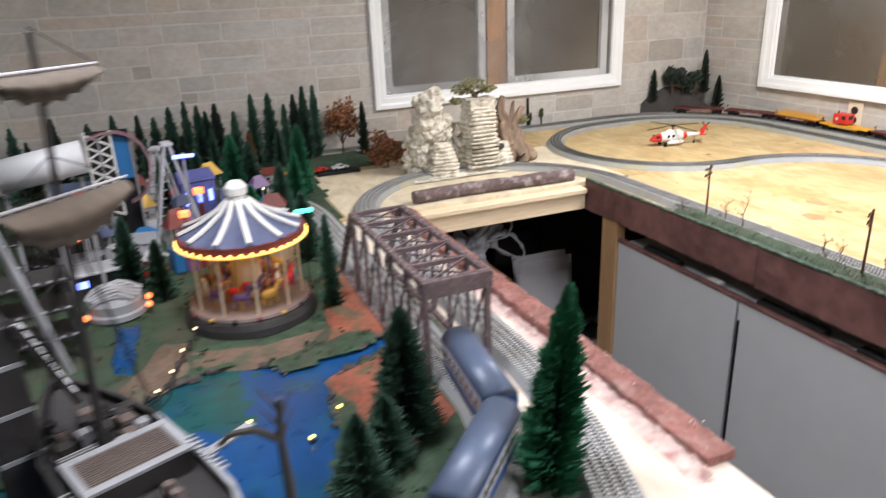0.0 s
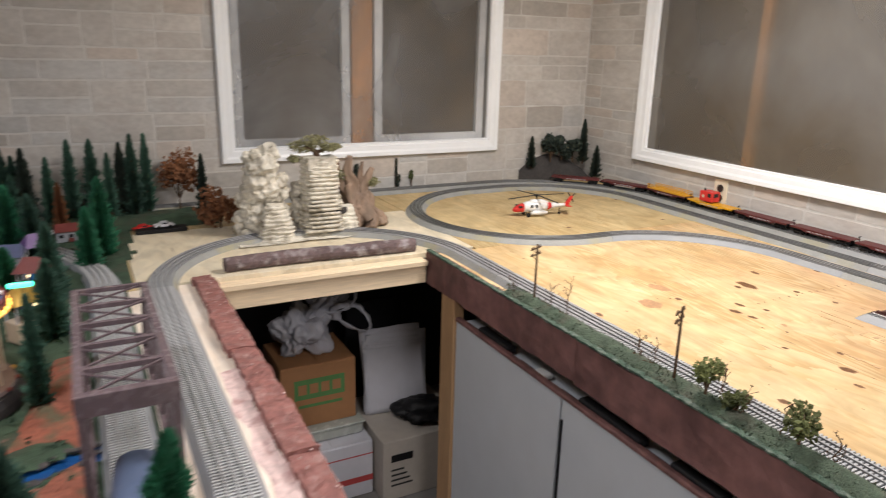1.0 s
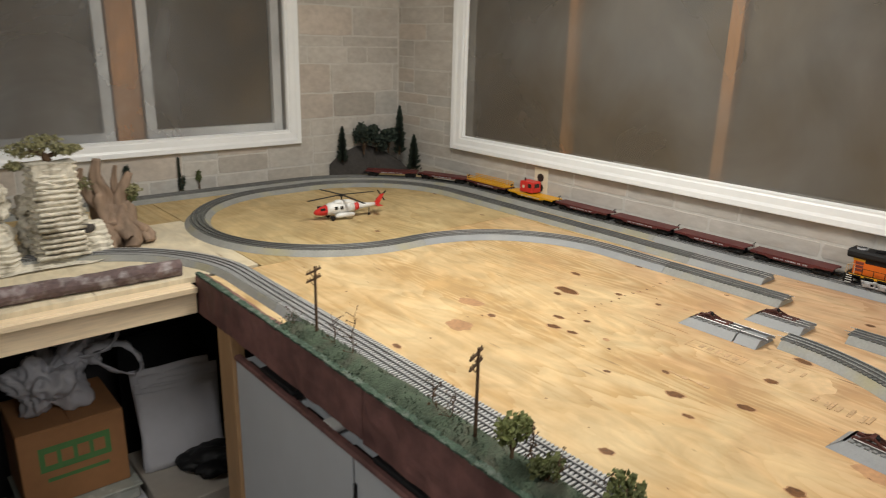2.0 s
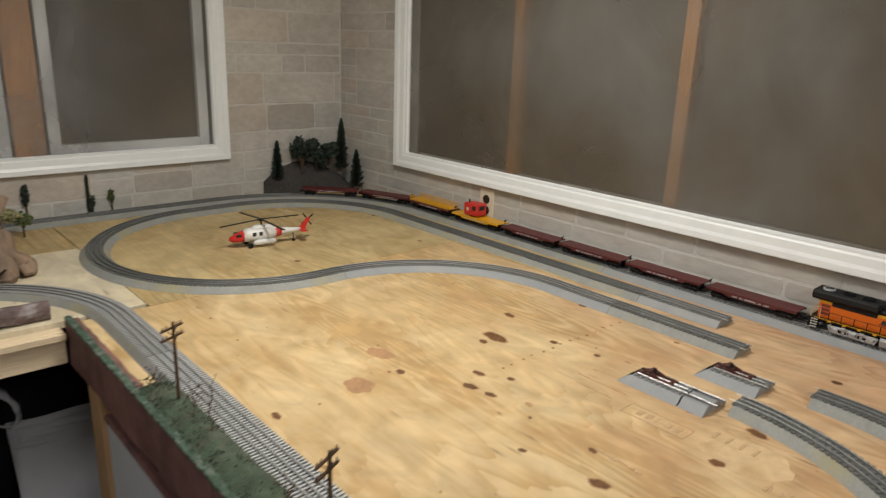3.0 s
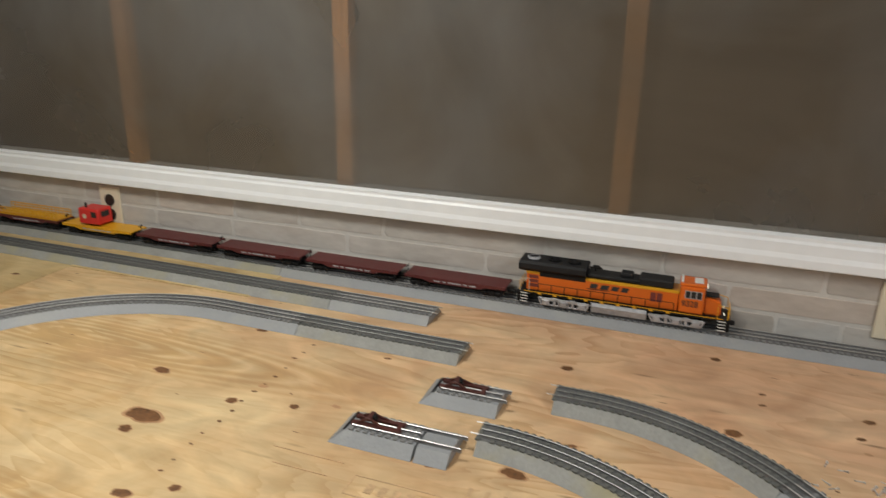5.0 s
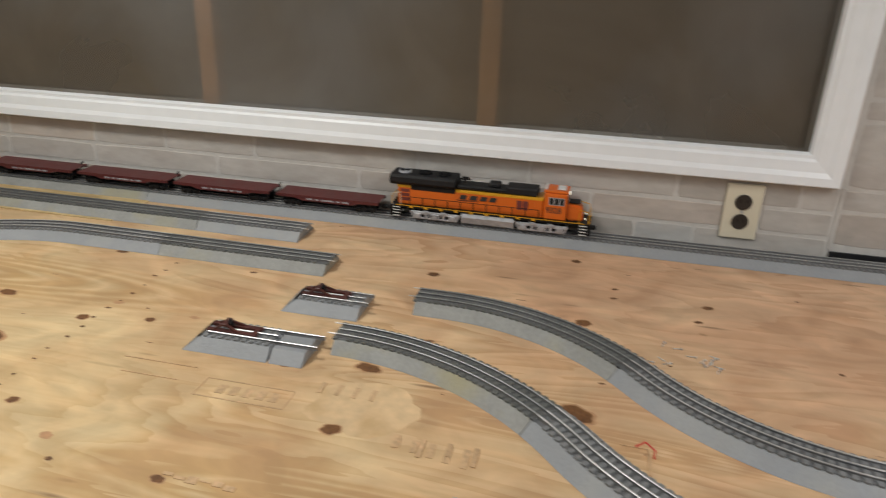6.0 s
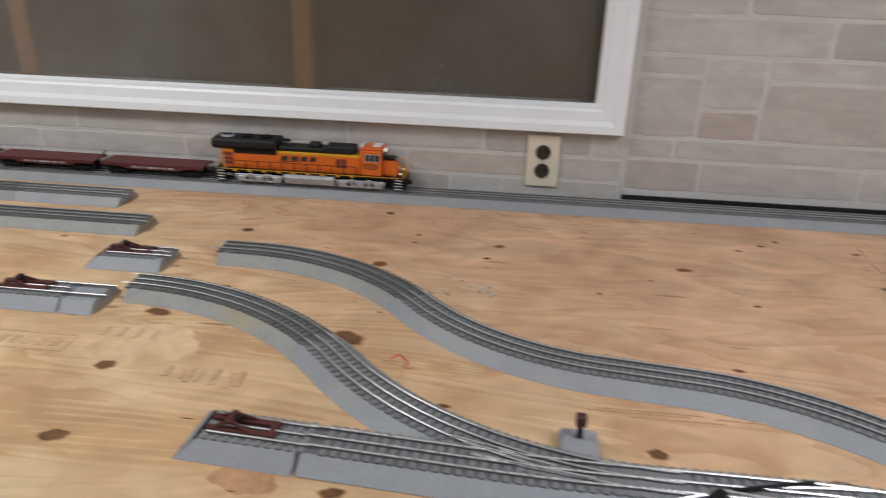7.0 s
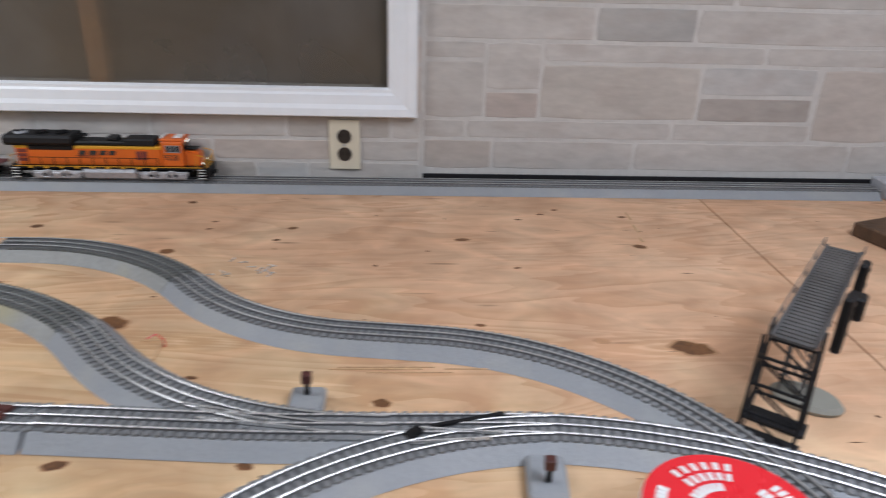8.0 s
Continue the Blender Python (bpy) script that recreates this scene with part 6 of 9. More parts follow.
for k in range(24):
    f0, f1 = k / 24, (k + 1) / 24
    p = Vector((0.885 + 0.635 * f0, 2.408 + 0.008 * math.sin(f0 * 5), 0.0235))
    q = Vector((0.885 + 0.635 * f1, 2.408 + 0.008 * math.sin(f1 * 5), 0.0235))
    cyl(bm, 0.0235, 0.0235, p, q, 14, k in (0, 23))
bmesh.ops.remove_doubles(bm, verts=bm.verts, dist=0.002)
roughen(bm, 0.0035, 34, 6)
for v in bm.verts:
    v.co.z = max(v.co.z, 0.0008)
part("bark", bm, LOG, t)


def limb(bm, pts, r0, r1, seg=9):
    for k in range(len(pts) - 1):
        f0, f1 = k / (len(pts) - 1), (k + 1) / (len(pts) - 1)
        cyl(bm, r0 + (r1 - r0) * f0, r0 + (r1 - r0) * f1, pts[k], pts[k + 1], seg)


def gnarl(bm, path, r0, r1, seed, ridges=4, n_=18, steps=26):
    """A twisted ridged root or trunk along a bent path."""
    rings = []
    for k in range(steps + 1):
        f = k / steps
        g = f * (len(path) - 1)
        i0 = min(int(g), len(path) - 2)
        u = g - i0
        p0, p1 = path[max(0, i0 - 1)], path[i0]
        p2, p3 = path[i0 + 1], path[min(len(path) - 1, i0 + 2)]
        p = 0.5 * ((2 * p1) + (p2 - p0) * u + (2 * p0 - 5 * p1 + 4 * p2 - p3) * u * u + (3 * p1 - p0 - 3 * p2 + p3) * u ** 3)
        d_ = (p2 - p1).normalized()
        e1 = d_.cross(Vector((0.3, 1, 0.2))).normalized()
        e2 = d_.cross(e1)
        ring = []
        for q in range(n_):
            a = 2 * math.pi * q / n_
            w = (r0 + (r1 - r0) * f) * (1 + 0.22 * math.sin(ridges * a + 5 * f + seed) + 0.30 * noise.noise((math.cos(a) * 1.4, math.sin(a) * 1.4, f * 5 + seed)) + 0.14 * noise.noise((math.cos(a) * 5, math.sin(a) * 5, f * 9 + seed)))
            ring.append(bm.verts.new(p + e1 * w * math.cos(a) + e2 * w * math.sin(a)))
        rings.append(ring)
    for a, b in zip(rings, rings[1:]):
        for q in range(n_):
            bm.faces.new((a[q], a[(q + 1) % n_], b[(q + 1) % n_], b[q]))
    bm.faces.new(rings[0][::-1]), bm.faces.new(rings[-1])


def driftwood():
    t = thing("driftwood_stump", "twisted grey-brown driftwood stump with spikes and moss", "driftwood", (1.465, 2.80, 0.001))
    def limb_part(pts, r0, r1, seed, ridges=4):
        bm = bmesh.new()
        gnarl(bm, [Vector(p) for p in pts], r0, r1, seed, ridges)
        for v in bm.verts:
            v.co.z = max(v.co.z, 0.0)
        part("limb", bm, DRIFT, t, smooth=True)
    limb_part(((0, 0, 0), (-0.01, -0.005, 0.06), (-0.03, 0, 0.13), (-0.022, 0, 0.17), (-0.04, 0, 0.22), (-0.03, 0, 0.275)), 0.052, 0.011, 1)
    limb_part(((0.02, -0.01, 0), (0.035, -0.01, 0.08), (0.02, 0, 0.14), (0.04, 0, 0.19), (0.062, 0, 0.225)), 0.040, 0.008, 2, 3)
    limb_part(((0.0, 0, 0.10), (-0.055, 0, 0.15), (-0.085, 0, 0.21), (-0.075, 0, 0.25)), 0.022, 0.007, 3, 3)
    limb_part(((0.02, 0, 0.12), (0.012, 0, 0.19), (0.022, 0, 0.25)), 0.015, 0.005, 4, 3)
    for k, (a, l, h) in enumerate(((0.15, 0.105, 0.05), (-0.55, 0.10, 0.06), (-1.35, 0.09, 0.07), (-2.2, 0.095, 0.06), (-2.9, 0.085, 0.05), (1.2, 0.07, 0.05))):
        limb_part(((0.01, 0, h + 0.03), (0.45 * l * math.cos(a), 0.45 * l * math.sin(a), h), (0.85 * l * math.cos(a + 0.2), 0.85 * l * math.sin(a + 0.2), 0.03), (l * math.cos(a), l * math.sin(a), 0.006)), 0.036, 0.017, 10 + k, 3)
    bm = bmesh.new()
    r = random.Random(5)
    foliage(bm, (0.055, 0, 0.17), (0.034, 0.03, 0.020), 260, 0.006, r, 0)
    foliage(bm, (-0.075, 0.0, 0.20), (0.03, 0.03, 0.022), 160, 0.006, r, 0)
    part("moss", bm, MOSS_LEAF, t, "olive moss", kind="stuff")


driftwood()


def bonsai():
    t = thing("bonsai_tree", "spreading olive-green model tree on top of the cliff", "model tree", (1.30, 2.775, 0.286))
    bm = bmesh.new()
    limb(bm, [Vector(p) for p in ((0, 0, -0.002), (-0.01, 0, 0.02), (-0.04, 0, 0.03), (-0.07, 0, 0.02))], 0.012, 0.004)
    limb(bm, [Vector(p) for p in ((-0.005, 0, 0.01), (0.02, 0, 0.02), (0.06, 0, 0.022))], 0.008, 0.003)
    part("trunk", bm, BARK, t)
    bm = bmesh.new()
    r = random.Random(3)
    for c, s in (((-0.06, 0, 0.036), 0.050), ((-0.01, 0, 0.055), 0.055), ((0.04, -0.01, 0.03), 0.036), ((-0.085, 0, -0.008), 0.026), ((0.07, 0, 0.032), 0.022)):
        foliage(bm, c, (s, s, s * 0.42), 240, 0.0065, r, 0)
    part("crown", bm, MOSS_LEAF, t)


bonsai()

# ---- far trees along the back wall ----
bush(0.872, 3.28, 0.262, 0.080, BROWN_LEAF, "rust-brown rounded model tree before the wall", 41, 900, 0.002, 7, 0.009, "round_tree", 0.32)
bush(0.972, 2.95, 0.185, 0.085, BROWN_LEAF, "rust-brown bushy model tree beside the crag", 42, 1000, 0.002, 7, 0.009, "round_tree", 0.2)
conifer(0.955, 3.22, 0.245, 0.040, DARK_LEAF, "dark green model fir before the wall", 43, 800)
bush(1.90, 3.372, 0.10, 0.012, DARK_LEAF, "slim dark model cypress behind the track", 44, 200, 0.001, 3, 0.005, "slim_tree", 0.2).matrix_basis = pose(1.895, 3.381, 0.001)
conifer(1.885, 3.383, 0.158, 0.010, DARK_LEAF, "slim dark model cypress behind the track", 45, 260)
bush(1.965, 3.381, 0.098, 0.010, OLIVE_LEAF, "small olive model bush behind the track", 46, 200, 0.001, 4, 0.006)
bush(1.68, 3.381, 0.165, 0.012, DARK_LEAF, "dark scruffy model tree behind the track", 47, 260, 0.001, 4, 0.006, "scruffy_tree", 0.4)
bush(1.63, 3.2, 0.10, 0.03, OLIVE_LEAF, "olive model bush by the driftwood", 48, 200, 0.001, 4, 0.006)
BACK_ROW = ((0.04, 3.24, 0.272), (0.10, 3.22, 0.262), (0.16, 3.25, 0.293), (0.22, 3.23, 0.312), (0.268, 3.26, 0.288), (0.336, 3.22, 0.294), (0.41, 3.24, 0.255), (0.485, 3.24, 0.316),
            (0.56, 3.27, 0.312), (0.615, 3.22, 0.265), (0.66, 3.24, 0.300), (0.70, 3.23, 0.330), (0.752, 3.26, 0.328), (-0.05, 3.25, 0.28), (-0.14, 3.22, 0.26), (-0.26, 3.24, 0.29), (-0.40, 3.23, 0.27), (0.30, 3.27, 0.26))
brnd = random.Random(9)
for k in range(9):
    x = -0.45 + 0.128 * k + brnd.uniform(-0.02, 0.02)
    conifer(x, 3.13 + brnd.uniform(-0.03, 0.03), brnd.uniform(0.16, 0.23), brnd.uniform(0.035, 0.05), (GREEN_LEAF, DARK_LEAF, GREEN_LEAF, BROWN_LEAF)[k % 4], "low model fir in the front of the back row", 200 + k, 800, 0.006)
for k, (x, y, h) in enumerate(BACK_ROW):
    conifer(x, y, h, 0.046 + 0.016 * ((k * 7) % 3) / 2, GREEN_LEAF if k % 5 else DARK_LEAF, "dark green model fir in the row before the wall", 60 + k, 1000)
MID_ROW = ((0.32, 2.62, 0.27, 0.052, 1), (0.375, 2.62, 0.24, 0.048, 0), (0.565, 2.73, 0.262, 0.043, 1), (0.52, 2.60, 0.195, 0.034, 1), (0.425, 2.33, 0.22, 0.04, 0), (0.10, 2.85, 0.19, 0.04, 0), (0.43, 2.05, 0.20, 0.04, 0), (0.22, 2.95, 0.17, 0.035, 0), (0.33, 2.30, 0.17, 0.04, 1),
           (-0.02, 2.05, 0.20, 0.035, 0), (0.05, 1.95, 0.16, 0.03, 0))
for k, (x, y, h, r, bright) in enumerate(MID_ROW):
    conifer(x, y, h, r * 1.55, GREEN_BRIGHT if bright else GREEN_LEAF, "bushy green model fir among the fairground", 90 + k, 1900)
conifer(0.412, 1.70, 0.235, 0.036, GREEN_LEAF, "dark green model fir beside the carousel", 120, 700)
conifer(0.545, 0.955, 0.318, 0.066, GREEN_BRIGHT, "tall bright green bottle-brush fir near the track", 121, 4200, 0.0, (0.03, 0.0))
conifer(0.40, 1.165, 0.235, 0.076, GREEN_LEAF, "full dark green bottle-brush fir by the river", 122, 3600)
conifer(0.285, 1.04, 0.15, 0.06, GREEN_LEAF, "short bushy green fir by the river", 123, 2400)
conifer(0.345, 1.10, 0.13, 0.06, GREEN_LEAF, "low spreading green fir by the river", 124, 2200)

# wooded knoll in the far corner
t = thing("corner_knoll", "dark grey-green scenic knoll in the room corner", "model hill", (0, 0, 0))
bm = bmesh.new()
rows = []
for i in range(29):
    a = i / 28
    row = []
    for j in range(11):
        b = j / 10
        x = 2.60 + a * 0.405
        y = 3.386 - b * 0.05 * (1 - abs(2 * a - 1) ** 3) - (0.30 * max(0, a - 0.62) ** 0.9) * b
        h = 0.135 * math.sin(math.pi * min(1, max(0.02, a * 0.9 + 0.08))) ** 0.6 * (1 - b ** 2.2) + 0.01 * noise.noise((x * 20, y * 20, 2))
        row.append(bm.verts.new((x, y, max(0.001, h))))
    rows.append(row)
for p, q in zip(rows, rows[1:]):
    for j in range(10):
        bm.faces.new((p[j], q[j], q[j + 1], p[j + 1]))
part("ground", bm, DARK_ROCK, t)
conifer(2.655, 3.355, 0.17, 0.036, DARK_LEAF, "dark model fir on the corner knoll", 130, 900, 0.07)
conifer(2.945, 3.29, 0.24, 0.042, DARK_LEAF, "tall dark model fir on the corner knoll", 131, 1100, 0.09)
conifer(2.965, 3.20, 0.17, 0.042, DARK_LEAF, "dark model fir at the knoll's edge", 132, 900, 0.03)
bush(2.765, 3.335, 0.165, 0.05, DARK_LEAF, "dark rounded model tree on the corner knoll", 133, 900, 0.10, 5, 0.009, "round_tree", 0.12)
bush(2.835, 3.33, 0.13, 0.055, DARK_LEAF, "dark rounded model tree on the corner knoll", 134, 1000, 0.11, 5, 0.009, "round_tree", 0.12)
bush(2.895, 3.315, 0.15, 0.055, DARK_LEAF, "dark rounded model tree on the corner knoll", 135, 1000, 0.10, 5, 0.009, "round_tree", 0.12)

# ---- helicopter ----


def helicopter(x, y, rz):
    t = thing("toy_helicopter", "white and red toy rescue helicopter standing on plywood", "toy helicopter", (x, y, 0), rz)
    # nose towards -x
    def hull(stations, seg=14):
        bm = bmesh.new()
        rings = []
        for sx, cz, w, h in stations:
            rings.append([bm.verts.new((sx, w * math.cos(2 * math.pi * k / seg), cz + h * math.sin(2 * math.pi * k / seg))) for k in range(seg)])
        for a, b in zip(rings, rings[1:]):
            for k in range(seg):
                j = (k + 1) % seg
                bm.faces.new((a[k], a[j], b[j], b[k]))
        bm.faces.new(rings[0]), bm.faces.new(rings[-1][::-1])
        return bm
    part("nose", hull(((-0.118, 0.030, 0.004, 0.004), (-0.112, 0.030, 0.012, 0.009), (-0.095, 0.033, 0.020, 0.015), (-0.072, 0.037, 0.0225, 0.020))), RED, t, "red nose", smooth=True)
    part("fuselage", hull(((-0.072, 0.037, 0.0226, 0.020), (-0.055, 0.040, 0.024, 0.023), (0.0, 0.040, 0.024, 0.023), (0.035, 0.041, 0.021, 0.019))), WHITE, t, "white fuselage", smooth=True)
    part("red_band", hull(((0.035, 0.041, 0.0208, 0.0188), (0.055, 0.041, 0.016, 0.014))), RED, t, "red band", smooth=True)
    part("tail_boom", hull(((0.055, 0.041, 0.0158, 0.0138), (0.10, 0.041, 0.009, 0.008), (0.125, 0.042, 0.006, 0.006))), WHITE, t, "white tail boom", smooth=True)
    bm = bmesh.new()
    vs = [bm.verts.new((a, dy, b)) for dy in (-0.002, 0.002) for a, b in ((0.100, 0.036), (0.140, 0.036), (0.162, 0.078), (0.147, 0.078), (0.125, 0.05))]
    bm.faces.new(vs[:5]), bm.faces.new(vs[5:][::-1])
    for k in range(5):
        j = (k + 1) % 5
        bm.faces.new((vs[k], vs[j], vs[5 + j], vs[5 + k]))
    part("tail_fin", bm, RED, t, "red tail fin")
    part("tailplane", boxed(0.120, 0.142, -0.034, 0.034, 0.039, 0.041, 0.0006), RED, t)
    part("engine_housing", hull(((-0.045, 0.058, 0.010, 0.006), (-0.03, 0.061, 0.015, 0.010), (0.02, 0.060, 0.014, 0.009), (0.045, 0.053, 0.009, 0.006))), WHITE, t, smooth=True)
    for s in (-1, 1):
        part("sponson", hull(((-0.045, 0.020 - 0.004, 0.006, 0.006), (-0.03, 0.018, 0.010, 0.009), (0.015, 0.018, 0.010, 0.009), (0.03, 0.018, 0.006, 0.006))), WHITE, t, smooth=True).matrix_basis = pose(0, s * 0.026, 0)
        for xx in (-0.040, -0.018):
            part("window", boxed(xx - 0.006, xx + 0.006, s * 0.0240 - 0.0012, s * 0.0240 + 0.0012, 0.039, 0.051, 0.0008), GLASS_DARK, t)
        part("windscreen", boxed(-0.098, -0.080, s * 0.0185 - 0.0035, s * 0.0185 + 0.0035, 0.040, 0.048, 0.001), GLASS_DARK, t)
        bm = bmesh.new()
        cyl(bm, 0.009, 0.009, (-0.055, s * 0.022, 0.009), (-0.055, s * 0.029, 0.009), 14)
        part("wheel", bm, BLACK, t)
    bm = bmesh.new()
    cyl(bm, 0.005, 0.005, (0.10, -0.003, 0.006), (0.10, 0.003, 0.006), 12)
    bar(bm, (0.10, 0, 0.006), (0.10, 0, 0.036), 0.002, 0.002)
    part("tail_wheel", bm, BLACK, t)
    bm = bmesh.new()
    cyl(bm, 0.003, 0.003, (-0.01, 0, 0.068), (-0.01, 0, 0.092), 8)
    cyl(bm, 0.010, 0.007, (-0.01, 0, 0.084), (-0.01, 0, 0.091), 12)
    part("rotor_hub", bm, BLACK, t)
    for k in range(4):
        a = radians(12 + 90 * k)
        bm = bmesh.new()
        c, s = math.cos(a), math.sin(a)
        bar(bm, (-0.01 + 0.008 * c, 0.008 * s, 0.089), (-0.01 + 0.145 * c, 0.145 * s, 0.083), 0.010, 0.0014)
        part("rotor_blade", bm, BLACK_MATT, t)
    bm = bmesh.new()
    for k in range(4):
        a = radians(35 + 90 * k)
        bar(bm, (0.153, 0.005, 0.072), (0.153 + 0.026 * math.cos(a), 0.005, 0.072 + 0.026 * math.sin(a)), 0.0014, 0.005)
    part("tail_rotor", bm, BLACK_MATT, t)


helicopter(2.235, 2.68, -10)

# ---- loose screws on the plywood ----
rnd = random.Random(21)
for k in range(14):
    x, y = 2.53 + rnd.uniform(-0.03, 0.045), 0.60 + rnd.uniform(-0.05, 0.06)
    a = rnd.uniform(0, 180)
    t = thing("screw", "small bright screw lying loose on the plywood", "screw", (x, y, 0.0019), a, group="loose screws")
    bm = bmesh.new()
    cyl(bm, 0.0012, 0.0007, (0, 0, 0), (0.013, 0, -0.0008), 6)
    cyl(bm, 0.0018, 0.0018, (-0.0015, 0, 0), (0, 0, 0), 8)
    part("shank", bm, RAIL, t)
t = thing("wire_hook", "bent red-brown wire end sticking out of the plywood", "wire", (2.28, 0.66, 0))
bm = bmesh.new()
limb(bm, [Vector(p) for p in ((0, 0, 0), (0, 0, 0.012), (0.006, 0.012, 0.018), (0.002, 0.024, 0.012))], 0.0011, 0.0011, 6)
part("wire", bm, RED, t)

# ---- signal gantry and round tin at the near end ----


def signal_gantry(x, y, rz):
    t = thing("signal_gantry", "dark grey cantilever signal gantry over the tracks", "signal gantry", (x, y, 0), rz)
    bm = lathe(bmesh.new(), ((0.028, 0.0005), (0.030, 0.006), (0.026, 0.012), (0.0, 0.012)), 24)
    for v in bm.verts:
        v.co.y = v.co.y * 1.5 - 0.02
    part("base", bm, SIGNAL_BASE, t, "grey-green oval base")
    H = 0.14
    for sx in (-0.013, 0.013):
        for sy in (-0.013, 0.013):
            bm = bmesh.new()
            bar(bm, (sx, sy, 0.011), (sx, sy, H), 0.003, 0.003)
            part("tower_post", bm, GUN_GREY, t)
    bm = bmesh.new()
    for k in range(4):
        z0_, z1_ = 0.016 + k * 0.027, 0.043 + k * 0.027
        for sx in (-0.013, 0.013):
            bar(bm, (sx, -0.013, z0_), (sx, 0.013, z1_), 0.002, 0.002)
        for sy in (-0.013, 0.013):
            bar(bm, (-0.013, sy, z0_), (0.013, sy, z1_), 0.002, 0.002)
            bar(bm, (-0.013, sy, z1_), (0.013, sy, z1_), 0.002, 0.002)
    part("lattice", bm, GUN_GREY, t)
    for sy in (-0.022, 0.022):
        part("walkway_beam", boxed(-0.125, 0.205, sy - 0.0022, sy + 0.0022, H, H + 0.005, 0.0006), GUN_GREY, t)
    for k in range(33):
        xx = -0.120 + k * 0.010
        part("walkway_slat", boxed(xx - 0.0036, xx + 0.0036, -0.0196, 0.0196, H + 0.0005, H + 0.0030), GUN_GREY, t)
    bm = bmesh.new()
    for sy in (-0.026, 0.026):
        bar(bm, (-0.125, sy, H + 0.014), (0.205, sy, H + 0.014), 0.0016, 0.0016)
        for k in range(6):
            xx = -0.123 + k * 0.065
            bar(bm, (xx, sy, H + 0.002), (xx, sy, H + 0.014), 0.0016, 0.0016)
    part("railing", bm, GUN_GREY, t)
    for xx, yy in ((-0.02, -0.036), (0.10, -0.036)):
        s = part("signal_head", boxed(xx - 0.012, xx + 0.012, yy - 0.006, yy + 0.006, H - 0.045, H + 0.03, 0.003), BLACK, t, "black signal head")
        for dz in (0.012, -0.010, -0.030):
            bm = bmesh.new()
            cyl(bm, 0.0055, 0.007, (xx + 0.011, yy, H + dz), (xx + 0.022, yy, H + dz), 12, False)
            part("hood", bm, BLACK, s)
    # lattice leg under the end of the walkway
    for lx in (-0.122, -0.072):
        for ly in (-0.026, 0.03):
            bm = bmesh.new()
            bar(bm, (lx * 1.03, ly * 1.1, 0.002), (lx, ly, H), 0.0032, 0.0032)
            part("leg_post", bm, BLACK_MATT, t)
    for z in (0.035, 0.075, 0.112):
        for a, b in (((-0.122, -0.026), (-0.072, -0.026)), ((-0.122, 0.03), (-0.072, 0.03)), ((-0.122, -0.026), (-0.122, 0.03)), ((-0.072, -0.026), (-0.072, 0.03))):
            bm = bmesh.new()
            bar(bm, (*a, z), (*b, z), 0.003, 0.003)
            part("leg_bar", bm, BLACK_MATT, t)
            bm = bmesh.new()
            bar(bm, (*a, z - 0.034), (*b, z), 0.002, 0.002)
            part("leg_brace", bm, BLACK_MATT, t)
    for lx in (-0.122, -0.072):
        part("foot", boxed(lx - 0.016, lx + 0.014, -0.034, 0.04, 0.0005, 0.006, 0.001), BLACK_MATT, t, "black foot bar")
    part("relay_box", boxed(0.02, 0.045, -0.052, -0.03, H - 0.02, H + 0.012, 0.003), BLACK, t, "black relay box")
    return t


signal_gantry(2.162, -0.188, -39)

t = thing("wire_spool", "round red and white labelled spool standing on the table", "wire spool", (1.868, 0.03, 0), 118)
bm = lathe(bmesh.new(), ((0.077, 0.0005), (0.080, 0.004), (0.080, 0.084), (0.077, 0.088)), 48)
part("rim", bm, WHITE, t, "white spool side")
bm = bmesh.new()
seg = 48
vs_o = [bm.verts.new((0.0785 * math.cos(2 * math.pi * k / seg), 0.0785 * math.sin(2 * math.pi * k / seg), 0.0888)) for k in range(seg)]
vs_i = [bm.verts.new((0.014 * math.cos(2 * math.pi * k / seg), 0.014 * math.sin(2 * math.pi * k / seg), 0.0888)) for k in range(seg)]
for k in range(seg):
    if 6 <= k <= 44:
        j = (k + 1) % seg
        bm.faces.new((vs_o[k], vs_o[j], vs_i[j], vs_i[k]))
part("label_ring", bm, mat("bright_red_label", (0.72, 0.02, 0.03), 0.3, vary=0.05, bump=0), t, "bright red paper label")
bm = bmesh.new()
cyl(bm, 0.0138, 0.0138, (0, 0, 0.087), (0, 0, 0.0895), 20)
part("centre_hole", bm, BLACK, t)
bm = bmesh.new()
for r_, a0, w in ((0.062, 225, 60), (0.048, 225, 60), (0.062, 300, 30), (0.034, 240, 60), (0.06, 150, 40), (0.045, 150, 45)):
    for k in range(6):
        a = radians(a0 + k * w / 6)
        m = Matrix.Translation((r_ * math.cos(a), r_ * math.sin(a), 0.0892)) @ Matrix.Rotation(a, 4, "Z")
        box(bm, -0.005, 0.005, -0.0025, 0.0025, 0, 0.0003, 0, m)
part("print_mark", bm, WHITE, t, "white print bars", kind="stuff")

t = thing("wooden_block", "dark brown wooden block on the plywood", "block", (2.70, -0.70, 0), 20)
part("block", boxed(-0.05, 0.05, -0.09, 0.09, 0.0005, 0.03, 0.003), BARK, t)

